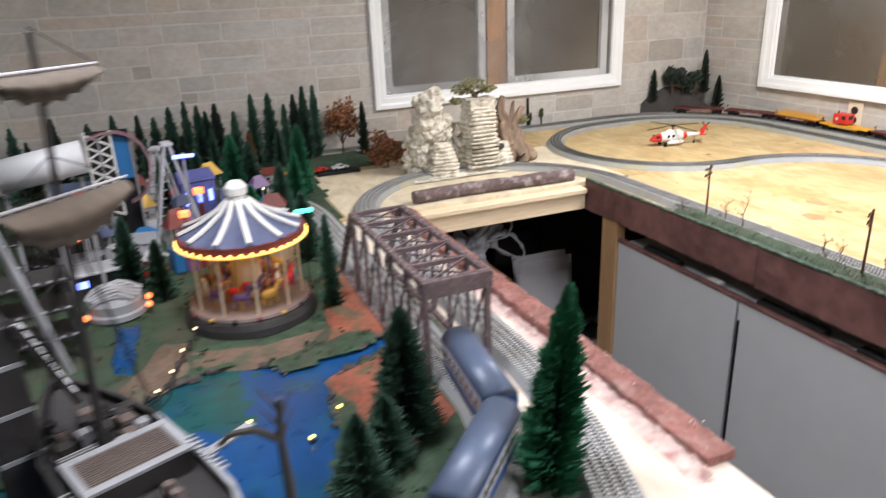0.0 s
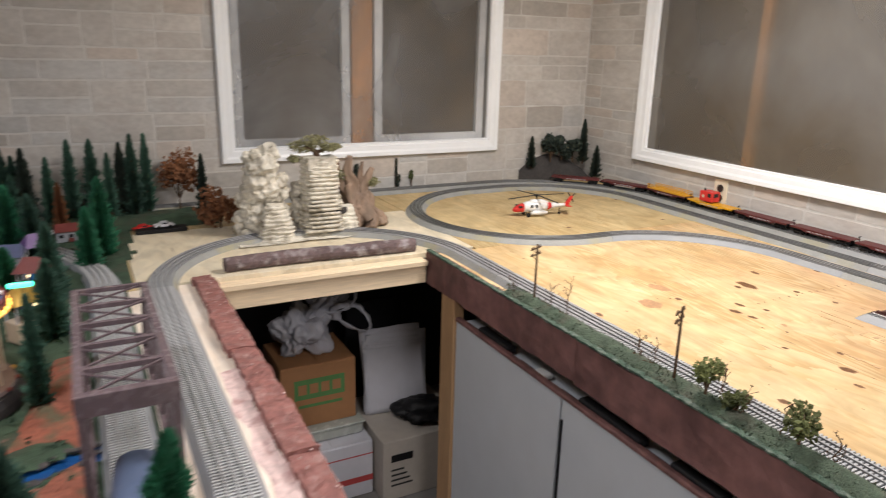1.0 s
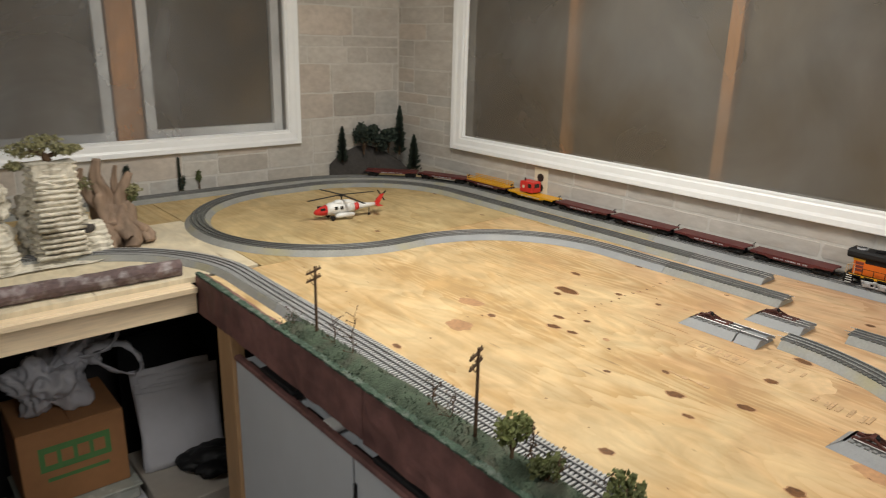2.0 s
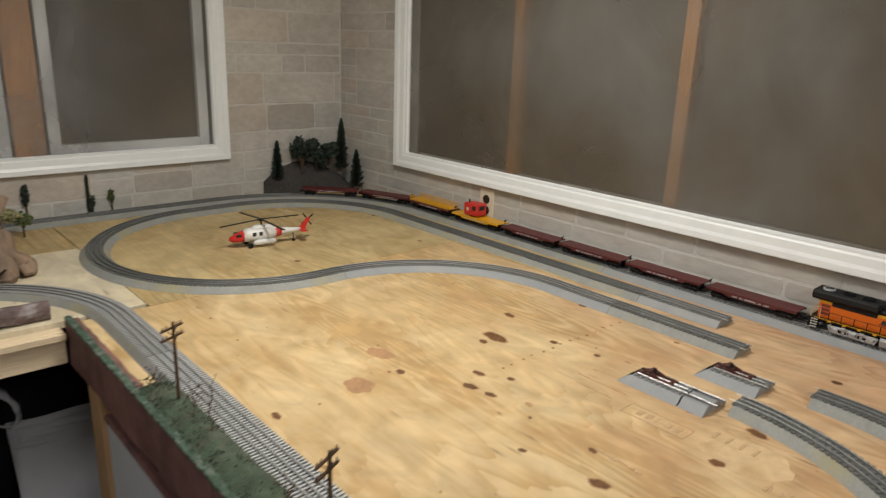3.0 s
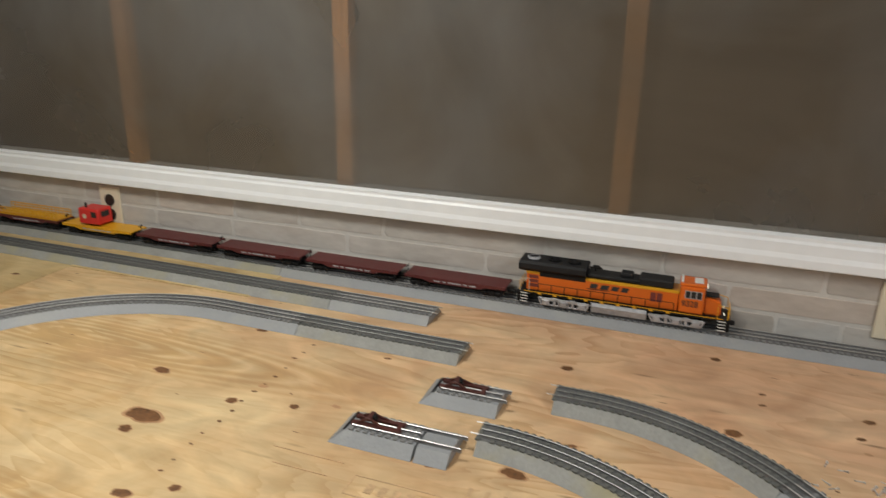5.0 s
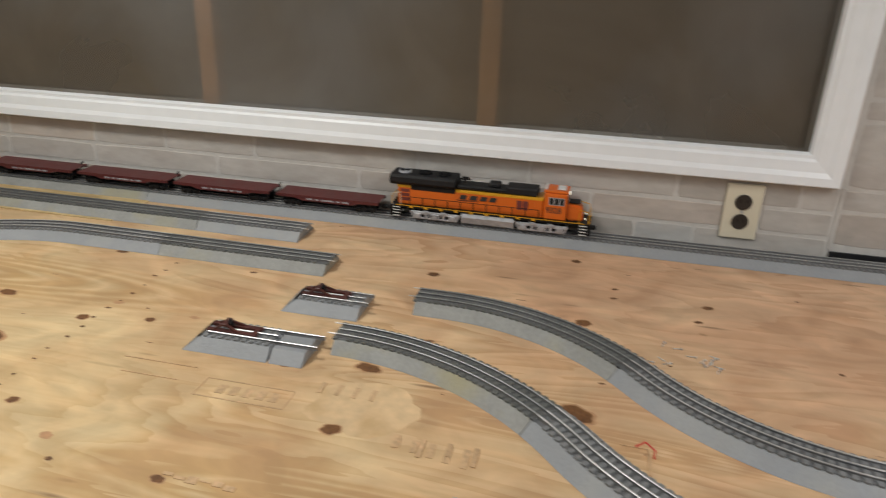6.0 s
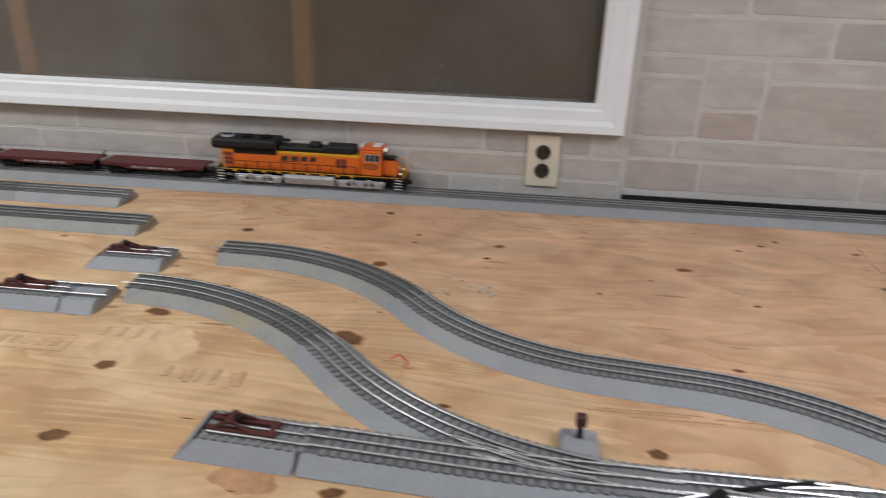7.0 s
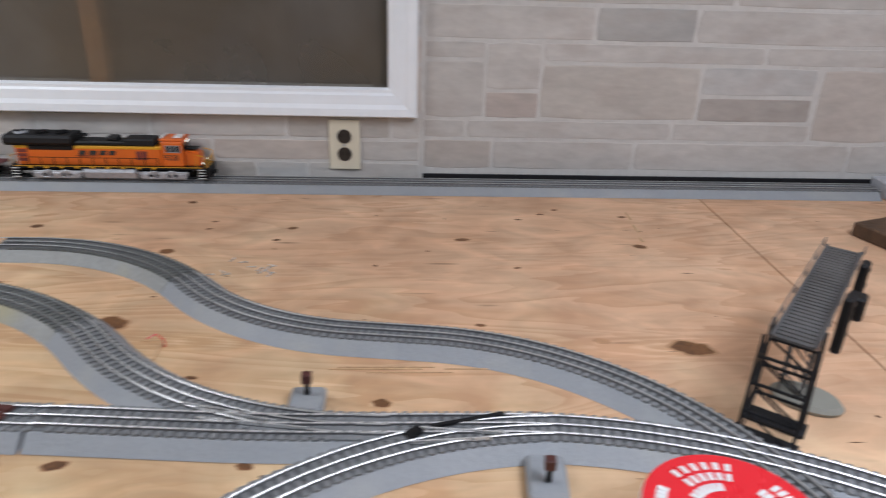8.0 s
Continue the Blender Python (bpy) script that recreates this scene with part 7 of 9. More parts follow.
# ---- storage under the back table ----


def carton(name, label, x0, x1, y0, y1, z0, z1, material, flaps=True):
    t = thing(name, label, "box", ((x0 + x1) / 2, (y0 + y1) / 2, z0))
    hx, hy, h = (x1 - x0) / 2, (y1 - y0) / 2, z1 - z0
    part("body", boxed(-hx, hx, -hy, hy, 0.0005, h, 0.003), material, t)
    if flaps:
        part("lid_flap", boxed(-hx + 0.002, -0.002, -hy + 0.002, hy - 0.002, h + 0.0005, h + 0.004, 0.001), material, t)
        part("lid_flap", boxed(0.002, hx - 0.002, -hy + 0.002, hy - 0.002, h + 0.0005, h + 0.004, 0.001), material, t)
    return t, hx, hy, h


t, hx, hy, h = carton("white_carton", "white cardboard carton with thin red print lines", 1.085, 1.405, 2.50, 2.85, FLOOR, -0.770, CARD_WHITE)
part("print_line", boxed(-hx, hx, -hy - 0.0008, -hy - 0.0002, h - 0.055, h - 0.05), PRINT_RED, t, "red printed line")
part("print_line", boxed(-hx, hx, -hy - 0.0008, -hy - 0.0002, 0.06, 0.085), PRINT_RED, t, "red printed band")
t = thing("storage_bin", "shallow clear plastic storage bin between the cartons", "storage bin", (1.235, 2.70, -0.7645))
part("tray", boxed(-0.155, 0.155, -0.14, 0.14, 0.0005, 0.045, 0.006), BIN, t)
part("rim", boxed(-0.162, 0.162, -0.147, 0.147, 0.0455, 0.054, 0.003), BIN, t)
t, hx, hy, h = carton("brown_carton", "orange-brown cardboard carton with a green printed panel", 1.085, 1.375, 2.60, 2.86, -0.7100, -0.462, CARDBOARD)
part("print_panel", boxed(-0.095, 0.10, -hy - 0.0010, -hy - 0.0003, 0.115, 0.195), PRINT_GREEN, t, "green printed panel")
bm = bmesh.new()
for k in range(4):
    a = -0.080 + k * 0.044
    box(bm, a, a + 0.032, -hy - 0.0016, -hy - 0.0011, 0.135, 0.175)
part("print_mark", bm, CARDBOARD, t, "plain blocks on the panel")
part("print_line", boxed(-0.080, 0.090, -hy - 0.0010, -hy - 0.0003, 0.080, 0.092), PRINT_GREEN, t, "thin green line")
t, hx, hy, h = carton("file_box", "beige cardboard file box with a dark finger hole", 1.415, 1.78, 2.42, 2.80, FLOOR, -0.745, CARD_GREY, False)
part("finger_hole", boxed(-0.15, -0.06, -hy - 0.0010, -hy - 0.0003, 0.165, 0.195), BLACK, t)
bm = bmesh.new()
for k in range(4):
    box(bm, -0.15, -0.06 - 0.012 * k, -hy - 0.0010, -hy - 0.0003, 0.06 + k * 0.022, 0.068 + k * 0.022)
part("print_bars", bm, PRINT_BLACK, t)


def crumpled(name, label, category, at, size, material, seed, amount=0.25, sub=4):
    bm = bmesh.new()
    bmesh.ops.create_icosphere(bm, subdivisions=sub, radius=1)
    off = Vector((seed * 2.7, seed, 0))
    for v in bm.verts:
        n1 = noise.noise(v.co * 1.3 + off)
        n2 = abs(noise.noise(v.co * 3.4 + off))
        v.co *= 1 + amount * (n1 * 1.4 - n2)
        v.co = Vector((v.co.x * size[0], v.co.y * size[1], max(v.co.z, -0.8) * size[2]))
    zmin = min(v.co.z for v in bm.verts)
    for v in bm.verts:
        v.co.z -= zmin
    t = thing(name, label, category, at)
    part("skin", bm, material, t, smooth=True)
    return t


bagt = crumpled("plastic_bag", "crumpled white plastic carrier bag on the brown carton", "plastic bag", (1.205, 2.72, -0.4575), (0.105, 0.085, 0.115), BAG, 2, 0.5, 5)
bm = bmesh.new()
bmesh.ops.create_icosphere(bm, subdivisions=5, radius=1)
for v in bm.verts:
    v.co *= 1 + 0.5 * (1.4 * noise.noise(v.co * 1.3 + Vector((9, 4, 1))) - abs(noise.noise(v.co * 3.4 + Vector((9, 4, 1)))))
    v.co = Vector((0.105 + v.co.x * 0.070, 0.01 + v.co.y * 0.06, 0.185 + v.co.z * 0.075))
part("upper_fold", bm, BAG, bagt, smooth=True)
for cx, cz, rx_, rz_, tilt in ((0.185, 0.135, 0.070, 0.045, -0.5), (0.120, 0.215, 0.075, 0.050, 0.3)):
    bm = bmesh.new()
    rings = []
    for k in range(33):
        a = math.pi * 2 * k / 32
        p = Vector((cx + rx_ * math.cos(a), -0.045 + 0.025 * math.sin(a * 2), cz + rz_ * math.sin(a) + tilt * rx_ * math.cos(a)))
        w = 0.020 + 0.007 * math.sin(k * 1.7)
        out_ = Vector((math.cos(a), 0, math.sin(a))) * w
        rings.append([bm.verts.new(p - out_ * 0.2 + Vector((0, -0.012, 0))), bm.verts.new(p + out_ * 0.5 + Vector((0, 0.004 * math.sin(k * 2.3), 0))), bm.verts.new(p + out_ * 0.6 + Vector((0, 0.02, 0)))])
    for p, q in zip(rings, rings[1:]):
        for m in range(2):
            bm.faces.new((p[m], p[m + 1], q[m + 1], q[m]))
    h_ = part("bag_handle", bm, BAG, bagt, "looped bag handle", smooth=True)
    sol = h_.modifiers.new("thickness", "SOLIDIFY")
    sol.thickness = 0.002
crumpled("bin_liner", "black plastic bin liner in the file box", "bag", (1.63, 2.53, -0.7445), (0.13, 0.09, 0.045), BLACK, 5, 0.35)
t = thing("paper_stack", "loose stack of white papers standing in the file box", "papers", (1.565, 2.66, -0.7435), -6)
prnd = random.Random(15)
for k in range(7):
    dx, tip, top = prnd.uniform(-0.008, 0.008), prnd.uniform(-0.05, 0.06), 0.335 - 0.012 * k + prnd.uniform(-0.006, 0.006)
    bm = grid_box(bmesh.new(), -0.128 + dx, 0.125 + dx, -0.0018, 0.0018, 0.001, top, 0.02)
    for v in bm.verts:
        f = v.co.z / top
        v.co.x += tip * f * 0.35
        v.co.y += 0.045 * f - 0.006 * k + 0.012 * f * f * math.sin(3 * v.co.x * 9 + k) * 0.5
    part("sheet", bm, CARD_WHITE, t, smooth=True)
# added board; its black stands for the deep shade behind the papers
t = thing("darkened_board", "added board coloured black to match the shade in the storage space", "board", (1.60, 2.95, FLOOR), 0)
part("board", boxed(-0.14, 0.12, -0.01, 0.01, 0, 0.62, 0.002), BLACK_MATT, t)
# dark sheets added where the space under the tables lies in shade
tagged(part("under_table_shade", boxed(-2.0, 2.95, 3.20, 3.22, FLOOR, -0.02), STORAGE_SHADE), "added dark sheet standing for the shade at the back of the storage space", "wall", kind="structure")
tagged(part("under_table_shade_side", boxed(0.72, 0.74, PIT_Y, 3.20, FLOOR, -0.02), STORAGE_SHADE), "added dark sheet standing for the shade beside the storage space", "wall", kind="structure")
tagged(part("under_table_shade_side_2", boxed(0.745, 0.76, -0.6, PIT_Y - 0.05, FLOOR, -0.11), STORAGE_SHADE), "added dark sheet standing for the shade under the fairground table", "wall", kind="structure")

# ---- fairground side: ground ----


def inside(x, y, poly):
    c = False
    for (xa, ya), (xb, yb) in zip(poly, poly[1:] + poly[:1]):
        if (ya > y) != (yb > y) and x < (xb - xa) * (y - ya) / (yb - ya) + xa:
            c = not c
    return c


RIVER = [(-0.30, 0.90), (-0.20, 1.33), (0.02, 1.50), (0.20, 1.535), (0.25, 1.45), (0.40, 1.475), (0.50, 1.52), (0.50, 1.475), (0.38, 1.42), (0.315, 1.37),
         (0.30, 1.22), (0.235, 1.06), (0.16, 0.92), (0.10, 0.70), (-0.2, 0.70)]
bm = bmesh.new()
NX, NY = 110, 230
X0, X1, Y0, Y1 = -1.4, 0.70, -0.65, 3.28
gv = {}
for i in range(NX + 1):
    for j in range(NY + 1):
        x, y = X0 + (X1 - X0) * i / NX, Y0 + (Y1 - Y0) * j / NY
        h = 0.008 + 0.006 * noise.noise((x * 9, y * 9, 0)) + 0.002 * noise.noise((x * 40, y * 40, 0))
        if abs(x - 0.535) < 0.075 and y < 2.5:
            h = 0.0015
        if y > 3.02 and x < 0.62:
            h += 0.0
        if x > 0.55:
            h *= 0.3
        gv[i, j] = (x, y, max(h, 0.0006))
verts = {}
for i in range(NX):
    for j in range(NY):
        x, y = X0 + (X1 - X0) * (i + 0.5) / NX, Y0 + (Y1 - Y0) * (j + 0.5) / NY
        if inside(x, y, RIVER):
            continue
        if x > (0.605 if y < 2.38 else 0.612 + 0.09 * (y - 2.38) + 0.02 * noise.noise((0, y * 9, 0))):
            continue
        q = []
        for k in ((i, j), (i + 1, j), (i + 1, j + 1), (i, j + 1)):
            if k not in verts:
                verts[k] = bm.verts.new(gv[k])
            q.append(verts[k])
        bm.faces.new(q)
tagged(part("scenic_ground", bm, TURF, smooth=True), "green flocked scenic ground of the fairground", "ground", kind="stuff")
bm = bmesh.new()
bmesh.ops.create_grid(bm, x_segments=84, y_segments=86, size=0.5, matrix=Matrix.Translation((0.09, 1.11, 0.0012)) @ Matrix.Diagonal((0.84, 0.86, 1, 1)))
river = tagged(part("river", bm, WATER), "glossy painted river and pond, blue with teal shallows", "water", kind="structure")
river.data.materials.append(WATER_TEAL)
for p in river.data.polygons:
    c = p.center
    edge = 0.17 + 0.45 * (c.y - 1.42) + 0.10 * noise.noise((c.x * 9, c.y * 9, 1)) + 0.05 * noise.noise((c.x * 30, c.y * 30, 4))
    p.material_index = 1 if c.x < edge and c.y > 1.30 + 0.05 * noise.noise((c.x * 12, 3, 0)) else 0


def patch(name, label, pts, z, material, seed):
    """An uneven flat area of loose earth."""
    bm = bmesh.new()
    cx, cy = sum(p[0] for p in pts) / len(pts), sum(p[1] for p in pts) / len(pts)
    ring = []
    for (xa, ya), (xb, yb) in zip(pts, pts[1:] + pts[:1]):
        for k in range(5):
            f = k / 5
            x, y = xa + (xb - xa) * f, ya + (yb - ya) * f
            d = 0.012 * noise.noise((x * 22, y * 22, seed))
            ring.append((x + d, y + d))
    rings = []
    for q in range(11):
        f = q / 10
        rings.append([bm.verts.new((cx + (x - cx) * 1.12 * (1 - f), cy + (y - cy) * 1.12 * (1 - f), z + 0.003 * f - 0.011 * (1 - f) ** 4)) for x, y in ring] if q < 10 else [bm.verts.new((cx, cy, z + 0.003))])
    for a, b in zip(rings, rings[1:]):
        for k in range(len(a)):
            j = (k + 1) % len(a)
            bm.faces.new((a[k], a[j], b[j], b[k]) if len(b) > 1 else (a[k], a[j], b[0]))
    for v in bm.verts:
        v.co.z += 0.0045 * noise.noise(v.co * 26) + 0.003 * noise.noise(v.co * 70)
    tagged(part(name, bm, material), label, "ground", kind="stuff")


patch("earth_patch", "terracotta-red earth beside the bridge", [(0.43, 1.90), (0.485, 1.92), (0.487, 1.54), (0.36, 1.53), (0.385, 1.66)], 0.0145, DIRT_RED, 1)
patch("earth_patch", "terracotta-red earth on the river bank", [(0.475, 1.465), (0.487, 1.20), (0.40, 1.12), (0.325, 1.22), (0.325, 1.38), (0.40, 1.42)], 0.0145, DIRT_RED, 2)
patch("earth_path", "brown trodden path by the carousel", [(0.04, 1.70), (0.09, 1.68), (0.07, 1.53), (-0.02, 1.46), (-0.07, 1.50), (0.0, 1.60)], 0.0145, DIRT_BROWN, 3)
patch("stone_apron", "grey-brown apron before the carousel", [(0.09, 1.62), (0.22, 1.56), (0.40, 1.60), (0.33, 1.55), (0.24, 1.50), (0.10, 1.545)], 0.0135, DIRT_BROWN, 4)

# dark stones along the bank
rnd = random.Random(17)
stones = []
for (xa, ya), (xb, yb) in zip(RIVER[1:12], RIVER[2:13]):
    n_ = int(math.hypot(xb - xa, yb - ya) / 0.018)
    for k in range(n_):
        f = (k + rnd.random()) / max(1, n_)
        stones.append((xa + (xb - xa) * f + rnd.uniform(-0.006, 0.006), ya + (yb - ya) * f + rnd.uniform(-0.006, 0.006), rnd.uniform(0.005, 0.011)))
bm = bmesh.new()
for x, y, r in stones:
    if noise.noise((x * 14, y * 14, 4)) > -0.08:
        ball(bm, r * rnd.uniform(0.6, 1.35), (x, y, 0.004 + r * 0.3), 1.3, 0.9, 0.6, 1)
roughen(bm, 0.004, 70, 2)
tagged(part("bank_stones", bm, DARK_ROCK), "dark rough stones along the river bank", "stones", kind="stuff")

# ---- truss bridge ----


def truss_bridge():
    t = thing("truss_bridge", "dark brown through-truss model bridge over the river track", "model bridge", (0.552, 1.285, 0))
    W, LEN, H = 0.062, 0.47, 0.213
    tail = 0.15
    for s in (-1, 1):
        x = s * W
        bm = bmesh.new()
        box(bm, x - 0.007, x + 0.007, 0.0, LEN, H - 0.012, H, 0.001)
        part("top_chord", bm, BRIDGE, t)
        bm = bmesh.new()
        box(bm, x - 0.007, x + 0.007, 0.0, LEN + tail, 0.001, 0.014, 0.001)
        part("bottom_chord", bm, BRIDGE, t)
        n_ = 5
        for k in range(n_ + 1):
            y = LEN * k / n_
            bm = bmesh.new()
            w = 0.011 if k in (0, n_) else 0.006
            bar(bm, (x, min(LEN - 0.004, max(0.006, y)), 0.013), (x, min(LEN - 0.004, max(0.006, y)), H - 0.011), w, w)
            part("post", bm, BRIDGE, t)
        for k in range(n_):
            y0_, y1_ = LEN * k / n_, LEN * (k + 1) / n_
            bm = bmesh.new()
            bar(bm, (x, y0_ + 0.004, 0.014), (x, y1_ - 0.004, H - 0.012), 0.004, 0.004)
            bar(bm, (x, y0_ + 0.004, H - 0.012), (x, y1_ - 0.004, 0.014), 0.004, 0.004)
            part("diagonal", bm, BRIDGE, t)
        bm = bmesh.new()
        bar(bm, (x, LEN, H - 0.006), (x, LEN + tail, 0.012), 0.012, 0.012)
        part("end_post", bm, BRIDGE, t)
    part("portal_beam", boxed(-W - 0.007, W + 0.007, -0.006, 0.010, H - 0.032, H + 0.001, 0.001), BRIDGE, t)
    for k in range(1, 6):
        y = LEN * k / 5
        part("cross_beam", boxed(-W + 0.007, W - 0.007, y - 0.005, y + 0.004, H - 0.010, H - 0.001, 0.0006), BRIDGE, t)
    for k in range(5):
        y0_, y1_ = LEN * k / 5 + 0.006, LEN * (k + 1) / 5 - 0.006
        bm = bmesh.new()
        bar(bm, (-W + 0.006, y0_, H - 0.004), (W - 0.006, y1_, H - 0.004), 0.004, 0.003)
        bar(bm, (W - 0.006, y0_, H - 0.0075), (-W + 0.006, y1_, H - 0.0075), 0.004, 0.003)
        part("sway_brace", bm, BRIDGE, t)


truss_bridge()

# ---- carousel ----


def carousel(x, y):
    t = thing("carousel", "lit model carousel with blue-grey canopy and gold trim", "model carousel", (x, y, 0.010))
    R = 0.142
    part("base", lathe(bmesh.new(), ((R + 0.006, 0), (R + 0.004, 0.016), (R - 0.002, 0.030), (R - 0.012, 0.034), (0, 0.034)), 40), SHIP_WOOD, t, "dark round base")
    part("platform", lathe(bmesh.new(), ((R - 0.006, 0.0345), (R - 0.008, 0.041), (0, 0.041)), 40), PLATFORM, t, "pinkish tan platform")
    part("centre_drum", lathe(bmesh.new(), ((0.030, 0.0415), (0.032, 0.10), (0.030, 0.182), (0, 0.182)), 16), CREAM, t, "cream centre drum")
    # canopy: drooping panels between ribs, steep at the cupola and flaring out to a scalloped rim
    bm = bmesh.new()
    seg = 48
    rings = []
    for r_, z_ in ((0.026, 0.264), (0.050, 0.244), (0.080, 0.2265), (0.110, 0.214), (0.136, 0.2055)):
        ring = []
        for k in range(seg):
            a = 2 * math.pi * k / seg
            dip = math.sin(math.pi * (k % 4) / 4)
            ring.append(bm.verts.new((r_ * (1 - 0.05 * dip * r_ / 0.136) * math.cos(a), r_ * (1 - 0.05 * dip * r_ / 0.136) * math.sin(a), z_ - 0.006 * dip * r_ / 0.136)))
        rings.append(ring)
    for ra, rb in zip(rings, rings[1:]):
        for k in range(seg):
            j = (k + 1) % seg
            bm.faces.new((ra[k], ra[j], rb[j], rb[k]))
    canopy = part("canopy", bm, CANOPY, t, "blue-grey scalloped canopy")
    for k in range(12):
        a = 2 * math.pi * k / 12
        bm = bmesh.new()
        path = ((0.024, 0.272), (0.050, 0.2485), (0.080, 0.2315), (0.110, 0.2185), (0.134, 0.2105))
        for (r0, z0_), (r1, z1_) in zip(path, path[1:]):
            bar(bm, (r0 * math.cos(a), r0 * math.sin(a), z0_), (r1 * math.cos(a), r1 * math.sin(a), z1_), 0.0105, 0.005)
        part("canopy_rib", bm, WHITE, canopy, "white rib")
    part("valance", lathe(bmesh.new(), ((0.130, 0.184), (0.140, 0.186), (0.141, 0.203), (0.131, 0.2015)), 36), MAHOGANY, t, "dark red valance")
    for k in range(40):
        a = 2 * math.pi * k / 40
        bm = ball(bmesh.new(), 0.0042, (0.1415 * math.cos(a), 0.1415 * math.sin(a), 0.188), sub=1)
        part("bulb", bm, BULB_WARM, t, "lit amber bulb")
    part("light_band", lathe(bmesh.new(), ((0.1425, 0.1815), (0.1448, 0.183), (0.1448, 0.1865), (0.1425, 0.1865)), 48), BAND_WARM, t, "glowing amber light band")
    part("cupola", lathe(bmesh.new(), ((0.020, 0.262), (0.018, 0.280), (0.023, 0.284), (0.024, 0.300), (0.014, 0.312), (0, 0.314)), 18), WHITE, t, "white cupola")
    for k in range(10):
        a = 2 * math.pi * (k + 0.5) / 10
        bm = bmesh.new()
        cyl(bm, 0.0028, 0.0028, (0.118 * math.cos(a), 0.118 * math.sin(a), 0.040), (0.118 * math.cos(a), 0.118 * math.sin(a), 0.186), 8)
        part("column", bm, CREAM, t)
    for k in range(16):
        a = 2 * math.pi * k / 16
        part("rim_ornament", ball(bmesh.new(), 0.007, ((R - 0.006) * math.cos(a), (R - 0.006) * math.sin(a), 0.038), 1, 1, 0.7, 1), (MAHOGANY, GOLD, SHIP_WOOD)[k % 3], t)
    mats = (PURPLE, GOLD, RED, PURPLE, MAHOGANY, CREAM, PURPLE)
    for k in range(20):
        a = 2 * math.pi * (k + 0.5 * (k // 10)) / 10
        r = 0.098 if k < 10 else 0.062
        m = pose(r * math.cos(a), r * math.sin(a), 0.075 + 0.012 * ((k * 3) % 4) / 3, 0, 0, math.degrees(a) + 90)
        bm = bmesh.new()
        ball(bm, 0.012, (0, 0, 0), 1.7, 0.75, 0.9, 2)
        cyl(bm, 0.006, 0.004, (0.014, 0, 0.004), (0.024, 0, 0.020), 8)
        ball(bm, 0.006, (0.029, 0, 0.021), 1.5, 0.8, 0.8, 1)
        for dx in (-0.012, 0.012):
            for dy in (-0.005, 0.005):
                cyl(bm, 0.0022, 0.0016, (dx, dy, -0.006), (dx * 1.4, dy, -0.022), 6)
        horse = part("ride_horse", bm, mats[k % 7], t, "painted horse")
        horse.matrix_basis = m
        bm = bmesh.new()
        cyl(bm, 0.0014, 0.0014, (0, 0, -0.030), (0, 0, 0.108), 6)
        pole_ = part("pole", bm, GOLD, horse)
    for k in range(6):
        a = 2 * math.pi * (k + 0.2) / 6
        part("light", ball(bmesh.new(), 0.0034, (0.05 * math.cos(a), 0.05 * math.sin(a), 0.172), sub=1), BULB_WHITE, t, "lit bulb under the canopy")


carousel(0.238, 1.765)
t = thing("green_lamp", "small lit green lamp on a wire by the carousel", "model lamp", (0.395, 1.86, 0.012))
bm = bmesh.new()
limb(bm, [Vector(p) for p in ((0, 0, 0), (0.0, 0, 0.15), (0.004, -0.01, 0.192))], 0.0015, 0.0012, 6)
part("stem", bm, BLACK, t)
part("bulb", boxed(-0.022, 0.022, -0.018, -0.010, 0.19, 0.20, 0.002), BULB_GREEN, t, "lit green bulb")

# ---- sailing ship ----


